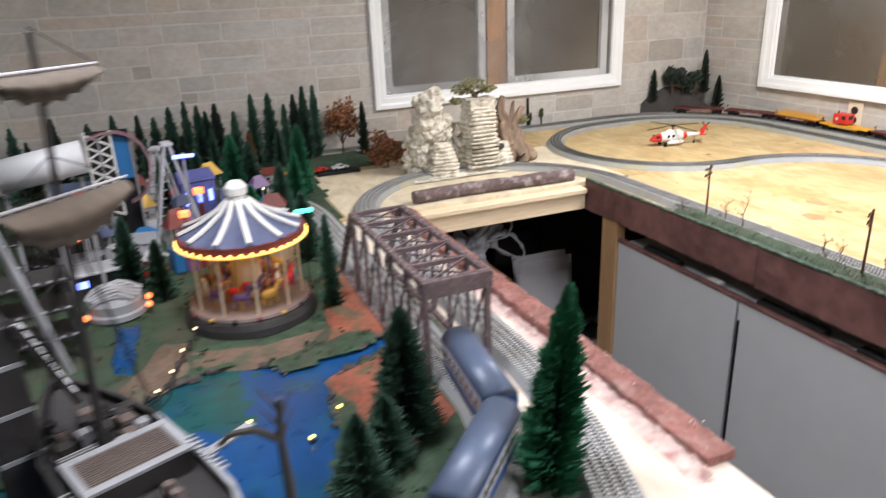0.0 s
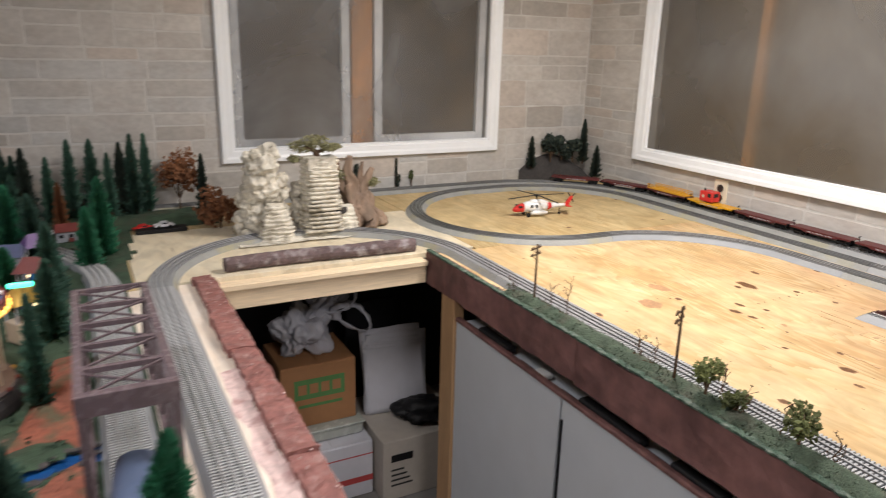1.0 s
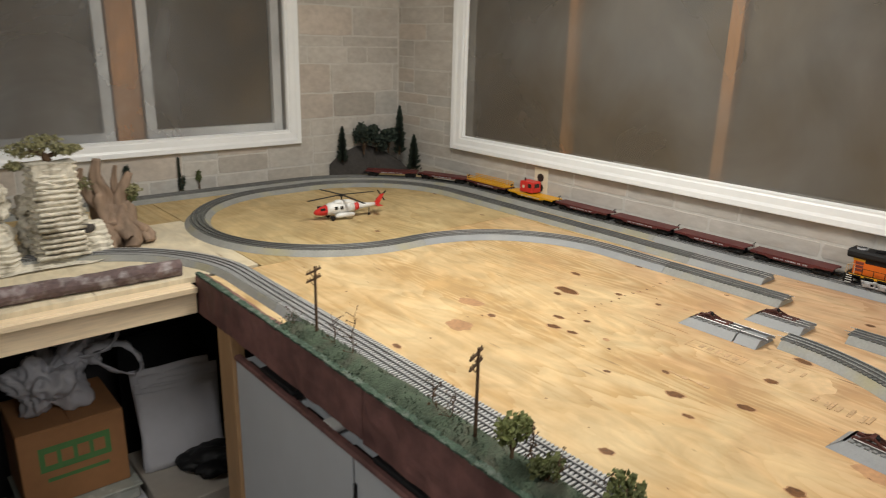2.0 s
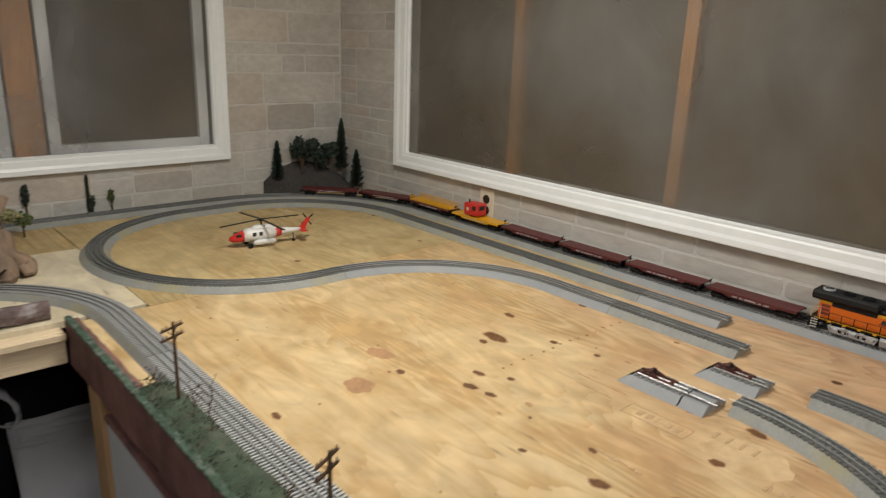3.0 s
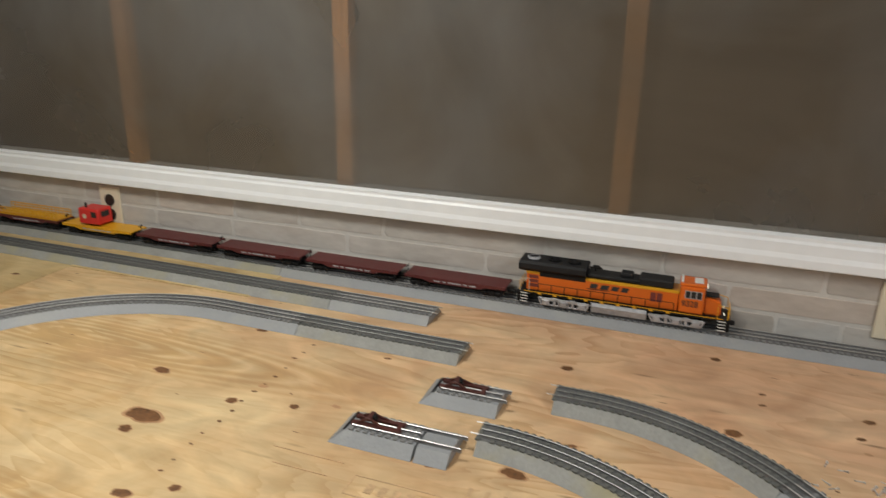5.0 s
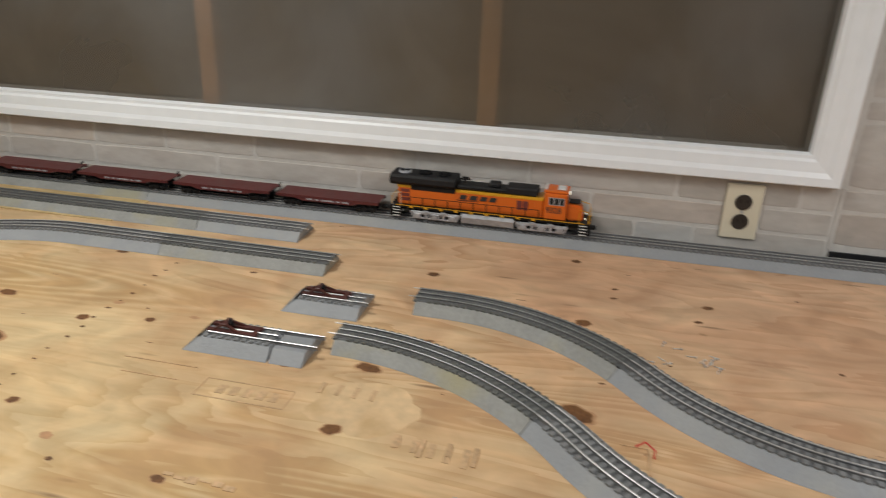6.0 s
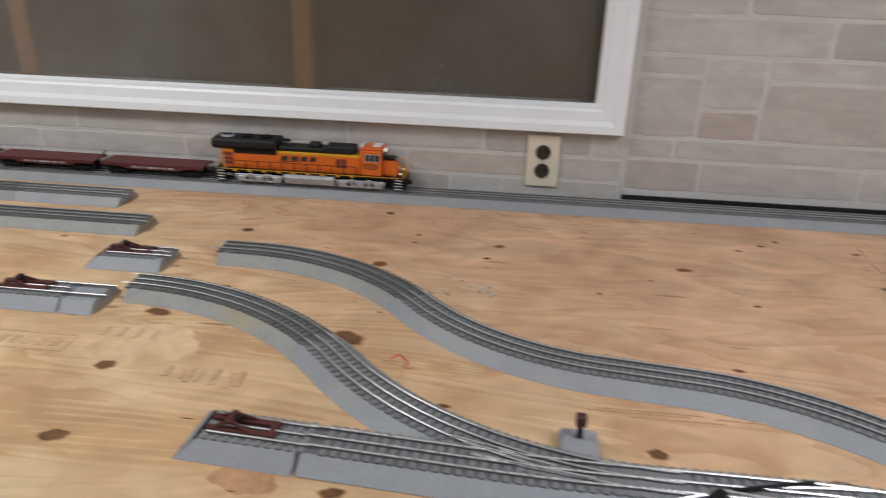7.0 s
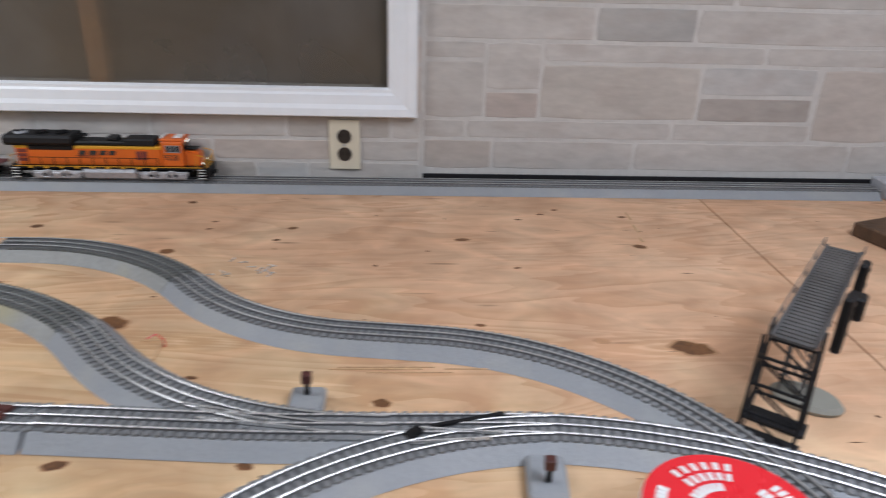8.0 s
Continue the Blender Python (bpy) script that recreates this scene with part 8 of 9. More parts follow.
def ship(x, y, rz):
    """Deck boat with a tall grated hatch, a square-rigged mast and a stair tower; bow towards +x."""
    t = thing("model_ship", "dark grey model sailing ship with tan gathered sails", "model ship", (x, y, 0.0025), rz)
    st = ((-0.22, 0.050, 0.128), (-0.14, 0.074, 0.116), (-0.02, 0.082, 0.110), (0.10, 0.080, 0.110), (0.18, 0.060, 0.116), (0.25, 0.026, 0.128), (0.28, 0.004, 0.136))
    bm = bmesh.new()
    rings = []
    for sx, w, top in st:
        rings.append([bm.verts.new(v) for v in ((sx, -w, top), (sx, -w * 1.02, top * 0.6), (sx, -w * 0.7, 0.018), (sx, 0, 0.0), (sx, w * 0.7, 0.018), (sx, w * 1.02, top * 0.6), (sx, w, top))])
    for a, b in zip(rings, rings[1:]):
        for k in range(6):
            bm.faces.new((a[k], a[k + 1], b[k + 1], b[k]))
    bm.faces.new(rings[0]), bm.faces.new(rings[-1][::-1])
    part("hull", bm, SHIP_WOOD, t)
    bm = bmesh.new()
    dk = [(sx, w * 0.96, top - 0.012) for sx, w, top in st]
    for (xa, wa, za), (xb, wb, zb) in zip(dk, dk[1:]):
        bm.faces.new([bm.verts.new(v) for v in ((xa, -wa, za), (xa, wa, za), (xb, wb, zb), (xb, -wb, zb))])
    part("deck", bm, SHIP_WOOD, t)
    for s in (-1, 1):
        bm = bmesh.new()
        for (xa, wa, za), (xb, wb, zb) in zip(st[:3], st[1:4]):
            bar(bm, (xa, s * wa, za + 0.003), (xb, s * wb, zb + 0.003), 0.008, 0.006)
        rail_ = part("gunwale", bm, GREY if s < 0 else SHIP_WOOD, t, "grey gunwale")
        bm = bmesh.new()
        for (xa, wa, za), (xb, wb, zb) in zip(st[3:], st[4:]):
            bar(bm, (xa, s * wa, za + 0.003), (xb, s * wb, zb + 0.003), 0.007, 0.006)
        part("bow_rail", bm, SHIP_WOOD, t)
        for k in range(10):
            xx = -0.10 + k * 0.011
            part("rib", boxed(xx - 0.002, xx + 0.002, s * 0.083 - 0.008, s * 0.083 + 0.008, 0.116, 0.1195), GREY, rail_)
    # raised hatch with a slatted grating
    part("hatch_side", boxed(-0.045, 0.045, -0.069, 0.069, 0.098, 0.128, 0.001), SHIP_WOOD, t, "dark hatch side")
    for a_, b_, c_, d_ in ((-0.047, -0.034, -0.071, 0.071), (0.034, 0.047, -0.071, 0.071), (-0.0338, 0.0338, -0.071, -0.060), (-0.0338, 0.0338, 0.060, 0.071)):
        part("hatch_frame", boxed(a_, b_, c_, d_, 0.1283, 0.134, 0.0008), GREY, t, "grey hatch frame")
    for k in range(13):
        xx = -0.031 + k * 0.0052
        part("grating_slat", boxed(xx - 0.0015, xx + 0.0015, -0.0595, 0.0595, 0.1285, 0.1325), SHIP_DECK, t)
    well_ = part("fore_hatch", boxed(0.050, 0.088, 0.012, 0.066, 0.098, 0.116, 0.001), BLACK, t, "black fore hatch")
    for k in range(5):
        part("hatch_slat", boxed(0.0525 + k * 0.0072, 0.0553 + k * 0.0072, 0.014, 0.064, 0.1162, 0.1190), SHIP_RAIL, well_)
    part("capstan", lathe(bmesh.new(), ((0.020, 0), (0.021, 0.006), (0.010, 0.010), (0.009, 0.024), (0.014, 0.028), (0.013, 0.033), (0, 0.034)), 18, (0.100, -0.006, 0.100)), SHIP_WOOD, t, "dark capstan")
    for yy, rr in ((0.046, 0.0085), (0.056, 0.006)):
        part("float", ball(bmesh.new(), rr, (0.112, yy, 0.100 + rr), sub=2), GREY_PALE, t, "pale round float")
    # mast, leaning a little, with two yards and their gathered sails
    foot, head = Vector((0.086, 0.004, 0.098)), Vector((0.100, -0.030, 0.665))
    bm = bmesh.new()
    cyl(bm, 0.0062, 0.0035, foot, head, 10)
    mast = part("mast", bm, SHIP_WOOD, t)
    u_, w_ = Vector((0.36, -0.93, 0)).normalized(), Vector((-0.93, -0.36, 0)).normalized()
    for z, half, drop in ((0.470, 0.098, 0.062), (0.622, 0.078, 0.036)):
        mid = foot.lerp(head, (z - foot.z) / (head.z - foot.z)) + w_ * 0.009
        bm = bmesh.new()
        cyl(bm, 0.0026, 0.0022, mid - u_ * half, mid + u_ * half, 8)
        part("yard", bm, SHIP_RAIL, mast, "pale grey yard")
        bm = bmesh.new()
        rows_ = []
        for i in range(21):
            f = i / 20
            row = []
            for j in range(8):
                v = j / 7
                bulge = 0.002 + math.sin(math.pi * min(1, v * 1.15)) * 0.020
                sag = drop * v * (0.45 + 0.55 * math.sin(math.pi * f) ** 0.7) + 0.003 * math.sin(f * 31) * v
                row.append(bm.verts.new(mid + u_ * half * 0.96 * (2 * f - 1) * (1 - 0.16 * v) + w_ * bulge - Vector((0, 0, 0.003 + sag))))
            rows_.append(row)
        for a, b in zip(rows_, rows_[1:]):
            for j in range(7):
                bm.faces.new((a[j], b[j], b[j + 1], a[j + 1]))
        sail_ = part("sail", bm, SAIL, mast, "tan gathered sail", smooth=True)
        so = sail_.modifiers.new("thickness", "SOLIDIFY")
        so.thickness = 0.0018
        for s in (-1, 1):
            part("lift_line", cyl(bmesh.new(), 0.0008, 0.0008, mid + u_ * half * s, mid - w_ * 0.009 + Vector((0, 0, 0.05)), 5), BLACK, mast)
    for s in (-1, 1):
        for k in range(3):
            part("shroud", cyl(bmesh.new(), 0.0008, 0.0008, (0.07 + 0.02 * k, s * 0.079, 0.112), foot.lerp(head, 0.62), 5), BLACK, mast)
    # stair tower on the port side
    tower = part("stair_tower", boxed(0.150, 0.200, 0.060, 0.118, 0.0, 0.300, 0.003), SHIP_WOOD, t, "dark stair tower")
    for k in range(9):
        yy, zz = 0.056 - k * 0.0052, 0.300 - k * 0.0145
        part("stair_tread", boxed(0.128, 0.150, yy - 0.006, yy + 0.006, zz - 0.0022, zz, 0.0004), GREY_PALE, tower, "pale stair tread")
    for xx in (0.126, 0.1505):
        bm = bmesh.new()
        bar(bm, (xx, 0.062, 0.306), (xx, 0.010, 0.165), 0.003, 0.008)
        part("stringer", bm, SHIP_WOOD, tower)
    for k in range(3):
        part("tower_ledge", boxed(0.145, 0.149, 0.060, 0.118, 0.10 + k * 0.07, 0.106 + k * 0.07), GREY, tower)
    bm = bmesh.new()
    cyl(bm, 0.0065, 0.005, (0.170, 0.058, 0.46), (0.120, 0.012, 0.215), 8)
    part("boom", bm, GREY, t, "pale slanting boom")
    bm = bmesh.new()
    cyl(bm, 0.006, 0.002, (0.27, 0, 0.134), (0.36, 0, 0.17), 8)
    part("bowsprit", bm, SHIP_WOOD, t)
    part("gangplank", bar(bmesh.new(), (-0.055, -0.080, 0.118), (-0.030, -0.165, 0.112), 0.016, 0.003), GREY, t, "grey flat gangplank")
    crnd = random.Random(6)
    for k in range(34):
        cx_, cy_, cw_ = crnd.uniform(0.055, 0.19), crnd.uniform(-0.055, 0.055), crnd.uniform(0.005, 0.011)
        if cy_ > 0.0 and cx_ < 0.10 or math.hypot(cx_ - 0.09, cy_) < 0.03:
            continue
        part("crate", boxed(cx_ - cw_, cx_ + cw_, cy_ - cw_, cy_ + cw_, 0.099, 0.099 + cw_ * 2.4, 0.001), (SHIP_WOOD, GREY, BLACK, SHIP_DECK)[k % 4], t)
    for k in range(4):
        part("barrel", lathe(bmesh.new(), ((0.007, 0), (0.009, 0.009), (0.007, 0.018)), 10, (-0.075 - 0.022 * (k // 2), 0.03 - 0.05 * (k % 2), 0.101)), SHIP_DECK, t)


ship(-0.010, 1.103, 112)
t = thing("tube_slide", "pale grey tube slide on thin posts", "fair ride", (-0.14, 1.92, 0.008))
bm = bmesh.new()
cyl(bm, 0.036, 0.036, (-0.11, 0, 0.345), (0.085, 0, 0.375), 40)
part("tube", bm, COACH_PALE, t, smooth=True)
for xx in (-0.08, 0.0, 0.07):
    bm = bmesh.new()
    cyl(bm, 0.004, 0.004, (xx, 0, 0), (xx, 0, 0.33), 8)
    part("post", bm, GREY, t)
for k in (0, 3):
    bm = lathe(bmesh.new(), ((0.0365, -0.002), (0.039, 0.0), (0.0365, 0.002)), 20)
    bmesh.ops.transform(bm, matrix=Matrix.Translation((-0.09 + 0.04 * k, 0, 0.348 + 0.0061 * k)) @ Matrix.Rotation(radians(81), 4, "Y"), verts=bm.verts)
    part("ring", bm, WHITE, t)

# dark bare tree by the pond
t = thing("bare_tree", "dark bare model tree with a bent branch by the pond", "model tree", (0.178, 1.0, 0.003))
bm = bmesh.new()
limb(bm, [Vector(p) for p in ((0, 0, 0), (0.003, 0, 0.09), (0, 0, 0.16), (0.004, 0, 0.225))], 0.009, 0.004, 8)
limb(bm, [Vector(p) for p in ((0.001, 0, 0.165), (-0.03, 0.0, 0.190), (-0.06, 0, 0.192), (-0.075, 0, 0.180))], 0.006, 0.003, 7)
for k in range(4):
    limb(bm, [Vector((0.003, 0, 0.17 + 0.012 * k)), Vector((0.02 * (-1) ** k, 0.01, 0.20 + 0.014 * k))], 0.003, 0.001, 5)
part("trunk", bm, DARK_ROCK, t)

# ---- fairground pieces ----
rnd = random.Random(33)
t = thing("lattice_tower", "tall white lattice tower with a dark back panel", "fair ride", (-0.055, 2.40, 0.008))
part("back_panel", boxed(-0.030, 0.030, 0.002, 0.006, 0.10, 0.35, 0.001), BLACK_MATT, t, "dark back panel")
for k in range(7):
    z = 0.106 + 0.034 * k
    part("lattice_bar", bar(bmesh.new(), (-0.028, -0.003, z), (0.028, -0.003, z + 0.032), 0.005, 0.005), WHITE, t)
    part("lattice_bar", bar(bmesh.new(), (0.028, -0.0085, z), (-0.028, -0.0085, z + 0.032), 0.005, 0.005), WHITE, t)
for x in (-0.033, 0.033):
    part("upright", boxed(x - 0.003, x + 0.003, -0.006, 0.006, 0.10, 0.35, 0.001), WHITE, t)
part("post", boxed(-0.008, 0.008, -0.004, 0.004, 0, 0.0995), GREY, t)
t = thing("ride_panel", "blue ride panel on a dark frame", "fair ride", (0.0, 2.43, 0.008))
part("panel", boxed(-0.022, 0.022, -0.005, 0.005, 0.20, 0.33, 0.003), BLUE, t)
part("frame", boxed(-0.026, 0.026, 0.006, 0.012, 0, 0.345, 0.002), BLACK_MATT, t)
t = thing("coaster_arch", "mauve roller-coaster arch on thin legs", "fair ride", (0.02, 2.40, 0.008))
bm = bmesh.new()
pts = []
for k in range(25):
    a = radians(-70 + 190 * k / 24)
    pts.append(Vector((-0.05 + 0.10 * math.cos(a), 0.02 * math.sin(a * 2), 0.24 + 0.105 * math.sin(a))))
rings = []
for k, p in enumerate(pts):
    q = pts[min(k + 1, 24)] - pts[max(k - 1, 0)]
    nrm = Vector((-q.z, 0, q.x)).normalized() * 0.0025
    rings.append([bm.verts.new(p + Vector((0, sy * 0.017, 0)) + nrm * sn) for sy, sn in ((-1, -1), (1, -1), (1, 1), (-1, 1))])
for p, q in zip(rings, rings[1:]):
    for k in range(4):
        bm.faces.new((p[k], p[(k + 1) % 4], q[(k + 1) % 4], q[k]))
bm.faces.new(rings[0]), bm.faces.new(rings[-1][::-1])
part("track_band", bm, mat("mauve_plastic", (0.24, 0.13, 0.16), 0.45, vary=0.15, bump=0.03), t)
for k in (2, 9, 16, 22):
    bm = bmesh.new()
    bar(bm, pts[k] - Vector((0, 0, 0.003)), (pts[k].x, pts[k].y, 0), 0.005, 0.005)
    part("support", bm, GREY, t)


def a_frame(x, y, h, w, rz, material, label):
    t = thing("slide_tower", label, "fair ride", (x, y, 0.008), rz, group="slide towers")
    for s in (-1, 1):
        for dy in (-0.018, 0.018):
            part("leg", bar(bmesh.new(), (s * w, dy, 0.0), (s * 0.008, dy, h), 0.006, 0.006), material, t)
    bm = bmesh.new()
    bar(bm, (-w, 0, 0.004), (-0.008, 0, h - 0.01), 0.030, 0.004)
    slide = part("slide", bm, material, t, "white slide chute")
    for k in range(9):
        f = 0.1 + k * 0.09
        part("step", boxed(-w * (1 - f) - 0.012, -w * (1 - f) + 0.012, -0.020, -0.0185, h * f, h * f + 0.004), GREY, slide)
    part("head", boxed(-0.016, 0.016, -0.022, 0.022, h + 0.001, h + 0.012, 0.002), material, t)


a_frame(0.12, 2.42, 0.285, 0.07, 8, GREY_PALE, "white A-frame slide tower")
a_frame(0.09, 2.55, 0.25, 0.06, -20, GREY_PALE, "white A-frame swing ride")


def building(x, y, w, d, h, rz, wall, roof, label, lights=None):
    t = thing("fair_building", label, "model building", (x, y, 0.008), rz, group="fair buildings")
    body = part("wall", boxed(-w / 2, w / 2, -d / 2, d / 2, 0, h, 0.001), wall, t)
    bm = bmesh.new()
    vs = [bm.verts.new(v) for v in ((-w * 0.55, -d * 0.58, h + 0.0005), (w * 0.55, -d * 0.58, h + 0.0005), (w * 0.55, d * 0.58, h + 0.0005), (-w * 0.55, d * 0.58, h + 0.0005), (-w * 0.5, 0, h + d * 0.4), (w * 0.5, 0, h + d * 0.4))]
    for q in ((0, 1, 5, 4), (2, 3, 4, 5), (0, 4, 3), (1, 2, 5), (0, 3, 2, 1)):
        bm.faces.new([vs[k] for k in q])
    part("roof", bm, roof, t)
    n_ = max(2, int(w / 0.03))
    for k in range(n_):
        xx = -w / 2 + w * (k + 0.5) / n_
        part("window", boxed(xx - 0.007, xx + 0.007, -d / 2 - 0.001, -d / 2 - 0.0003, h * 0.45, h * 0.75), lights or GLASS_DARK, body)
    part("door", boxed(-0.009, 0.009, -d / 2 - 0.0013, -d / 2 - 0.0003, 0.001, h * 0.4), MAHOGANY, body)


building(0.19, 2.62, 0.11, 0.08, 0.13, 12, TENT_BLUE, TENT_BLUE, "violet-blue fair building with blue-lit windows", BULB_BLUE)
building(0.31, 2.46, 0.10, 0.07, 0.10, -8, GREY, CANOPY, "grey model stall with a slate roof")
building(0.15, 2.14, 0.09, 0.06, 0.075, 20, PURPLE, CANOPY, "purple model booth with a slate roof")
building(0.02, 2.22, 0.07, 0.06, 0.07, -10, GREY_PALE, GREY, "pale model booth with a grey roof")
building(-0.14, 2.18, 0.12, 0.08, 0.09, 15, GREY, BLACK_MATT, "dark grey model shed with black roof")
building(-0.16, 2.62, 0.14, 0.09, 0.13, -5, GREY_PALE, COACH_ROOF, "pale model hall with slate roof")
building(0.47, 2.95, 0.09, 0.06, 0.036, 4, GREY, MAHOGANY, "low grey model stall with a dark red roof")
building(0.09, 2.92, 0.10, 0.06, 0.055, -6, GREY, GREY_PALE, "low grey model stall")
t = thing("swing_bar", "ride bar hung with blue lights", "fair ride", (0.16, 2.33, 0.008))
part("bar", boxed(-0.03, 0.03, -0.005, 0.005, 0.262, 0.272, 0.002), BULB_BLUE, t, "lit blue bar")
part("post", boxed(-0.004, 0.004, 0.006, 0.012, 0, 0.275), GREY, t)
for k, (x, y, z) in enumerate(((0.13, 2.06, 0.165), (0.215, 2.04, 0.155), (0.175, 2.08, 0.215))):
    t = thing("lantern_post", "orange-lit lantern on a thin post", "model lamp", (x, y, 0.008), group="lantern posts")
    bm = bmesh.new()
    cyl(bm, 0.0018, 0.0018, (0, 0, 0), (0, 0, z), 6)
    part("post", bm, BLACK, t)
    part("lantern", boxed(-0.013, 0.013, -0.009, 0.009, z, z + 0.017, 0.003), BULB_ORANGE, t, "lit orange lantern")


def pavilion(x, y):
    t = thing("spider_ride", "round domed ride with curved white bands on a grey base", "fair ride", (x, y, 0.010))
    part("base", lathe(bmesh.new(), ((0.066, 0), (0.066, 0.012), (0.060, 0.016), (0.060, 0.036), (0.050, 0.046), (0.02, 0.054), (0, 0.055)), 28), GREY, t)
    for k in range(7):
        off = -0.045 + 0.015 * k
        half = math.sqrt(max(0.0, 0.062 ** 2 - off ** 2))
        bm = bmesh.new()
        pts = [Vector((half * u, off, 0.050 + 0.018 * math.sqrt(1 - min(1, (off / 0.066) ** 2)) * (1 - u * u) + 0.003 * math.sin(5 * u + k))) for u in (-1, -0.6, -0.2, 0.2, 0.6, 1)]
        for p, q in zip(pts, pts[1:]):
            bar(bm, p, q, 0.0052, 0.003)
        part("band", bm, GREY_PALE, t, "curved white band")
    for dx, dy, dz in ((0.074, -0.030, 0.040), (0.072, -0.036, 0.022), (-0.062, -0.045, 0.018)):
        part("lamp", ball(bmesh.new(), 0.0075, (dx, dy, dz), sub=2), BULB_ORANGE, t, "lit orange ball")
    part("lamp_bracket", bar(bmesh.new(), (0.066, -0.026, 0.006), (0.076, -0.034, 0.046), 0.003, 0.003), GREY, t)


pavilion(-0.055, 1.905)
booth = thing("ticket_booth", "dark low booth with a pale roof edge and a blue-lit window", "model stall", (-0.12, 2.06, 0.008), 10, group="ticket booths")
part("wall", boxed(-0.062, 0.062, -0.03, 0.03, 0, 0.062, 0.001), SHIP_WOOD, booth)
part("roof", boxed(-0.075, 0.078, -0.045, 0.035, 0.0625, 0.071, 0.002), GREY_PALE, booth, "pale flat roof")
part("window", boxed(-0.030, -0.002, -0.0312, -0.0303, 0.030, 0.048), BULB_BLUE, booth, "blue-lit window")
patch("stream_patch", "blue painted stream between the rides", [(-0.055, 1.83), (-0.012, 1.81), (-0.015, 1.70), (-0.020, 1.59), (-0.062, 1.61), (-0.058, 1.72)], 0.0145, WATER, 8)


def coaster(x, y, rz):
    """A dark lattice ride: posts, tiers and ladder-like track."""
    t = thing("lattice_ride", "dark grey lattice fair ride with ladder tracks", "fair ride", (x, y, 0.008), rz)
    for ix in range(4):
        for iy in range(2):
            bm = bmesh.new()
            bar(bm, (-0.09 + 0.06 * ix, -0.04 + 0.08 * iy, 0), (-0.09 + 0.06 * ix, -0.04 + 0.08 * iy, 0.20), 0.005, 0.005)
            part("post", bm, SHIP_WOOD, t)
    for k in range(3):
        tier = part("tier", boxed(-0.10, 0.10, -0.05, 0.05, 0.055 + 0.06 * k, 0.060 + 0.06 * k, 0.001), SHIP_WOOD, t)
        for q in range(9):
            part("rung", boxed(-0.094 + 0.022 * q, -0.086 + 0.022 * q, -0.052, -0.046, 0.0605 + 0.06 * k, 0.0635 + 0.06 * k), SHIP_RAIL, tier)
    for s_ in (-1, 1):
        bm = bmesh.new()
        bar(bm, (-0.10 * s_, -0.055, 0.0), (0.09 * s_, -0.055, 0.20), 0.004, 0.004)
        part("brace", bm, SHIP_WOOD, t)


coaster(-0.215, 1.72, 12)
coaster(-0.20, 2.20, -20)


def stall(x, y, w, h, rz, wall, roof, lit):
    t = thing("market_stall", "small coloured fair stall with a sloping awning", "model stall", (x, y, 0.010), rz, group="market stalls")
    part("counter", boxed(-w, w, -w * 0.6, w * 0.6, 0, h * 0.5, 0.001), wall, t)
    for sx in (-1, 1):
        for sy in (-1, 1):
            part("post", boxed(sx * w * 0.9 - 0.0015, sx * w * 0.9 + 0.0015, sy * w * 0.5 - 0.0015, sy * w * 0.5 + 0.0015, h * 0.5, h), GREY_PALE, t)
    bm = bmesh.new()
    vs = [bm.verts.new(v) for v in ((-w * 1.15, -w * 0.85, h * 0.95), (w * 1.15, -w * 0.85, h * 0.95), (w * 1.15, w * 0.85, h * 0.95), (-w * 1.15, w * 0.85, h * 0.95), (-w * 0.5, 0, h * 1.3), (w * 0.5, 0, h * 1.3))]
    for q in ((0, 1, 5, 4), (2, 3, 4, 5), (0, 4, 3), (1, 2, 5), (0, 3, 2, 1)):
        bm.faces.new([vs[k] for k in q])
    part("awning", bm, roof, t)
    if lit is not None:
        part("lamp", ball(bmesh.new(), 0.004, (0, -w * 0.9, h * 0.9), sub=1), lit, t, "small lit lamp")


srnd = random.Random(71)
STALL_WALLS, STALL_ROOFS = (GREY, RED, BLUE, PURPLE, CREAM, GREY_PALE), (PURPLE, CANOPY, RED, GREY_PALE, BLUE, GOLD, MAHOGANY)
for k in range(20):
    x, y = -0.12 + 0.13 * (k % 5) + srnd.uniform(-0.03, 0.03), 2.10 + 0.21 * (k // 5) + srnd.uniform(-0.05, 0.05)
    if x > 0.43 and y < 2.75:
        x -= 0.10
    if min(math.hypot(x - p[0], y - p[1]) for p in SPAN[::20]) < 0.10:
        continue
    stall(x, y, srnd.uniform(0.024, 0.042), srnd.uniform(0.06, 0.15), srnd.uniform(-40, 40), STALL_WALLS[k % 6], STALL_ROOFS[(k * 3) % 7], (BULB_ORANGE, None, BULB_BLUE, None, BULB_WHITE)[k % 5])
# glowing beads added in place of yellow light glints on the pond
for x, y in ((0.251, 1.215), (0.316, 1.283), (0.162, 1.305)):
    t = thing("pond_glint", "small glowing float standing for a yellow glint on the pond", "model lamp", (x, y, 0.0016), group="floating lamps")
    part("float", lathe(bmesh.new(), ((0.006, 0), (0.007, 0.003), (0.005, 0.006), (0, 0.006)), 12), BLACK_MATT, t)
    part("bulb", ball(bmesh.new(), 0.0036, (0, 0, 0.009), 1.2, 1, 0.9, 2), GLINT_YELLOW, t, "glowing bead for the glint")
fence = thing("path_fence", "dark path fence with small white lamps", "model fence", (0, 0, 0.012))
FENCE = ((0.105, 1.665), (0.088, 1.62), (0.074, 1.575), (0.060, 1.535), (0.050, 1.495), (0.040, 1.458), (0.022, 1.432), (0.0, 1.418))
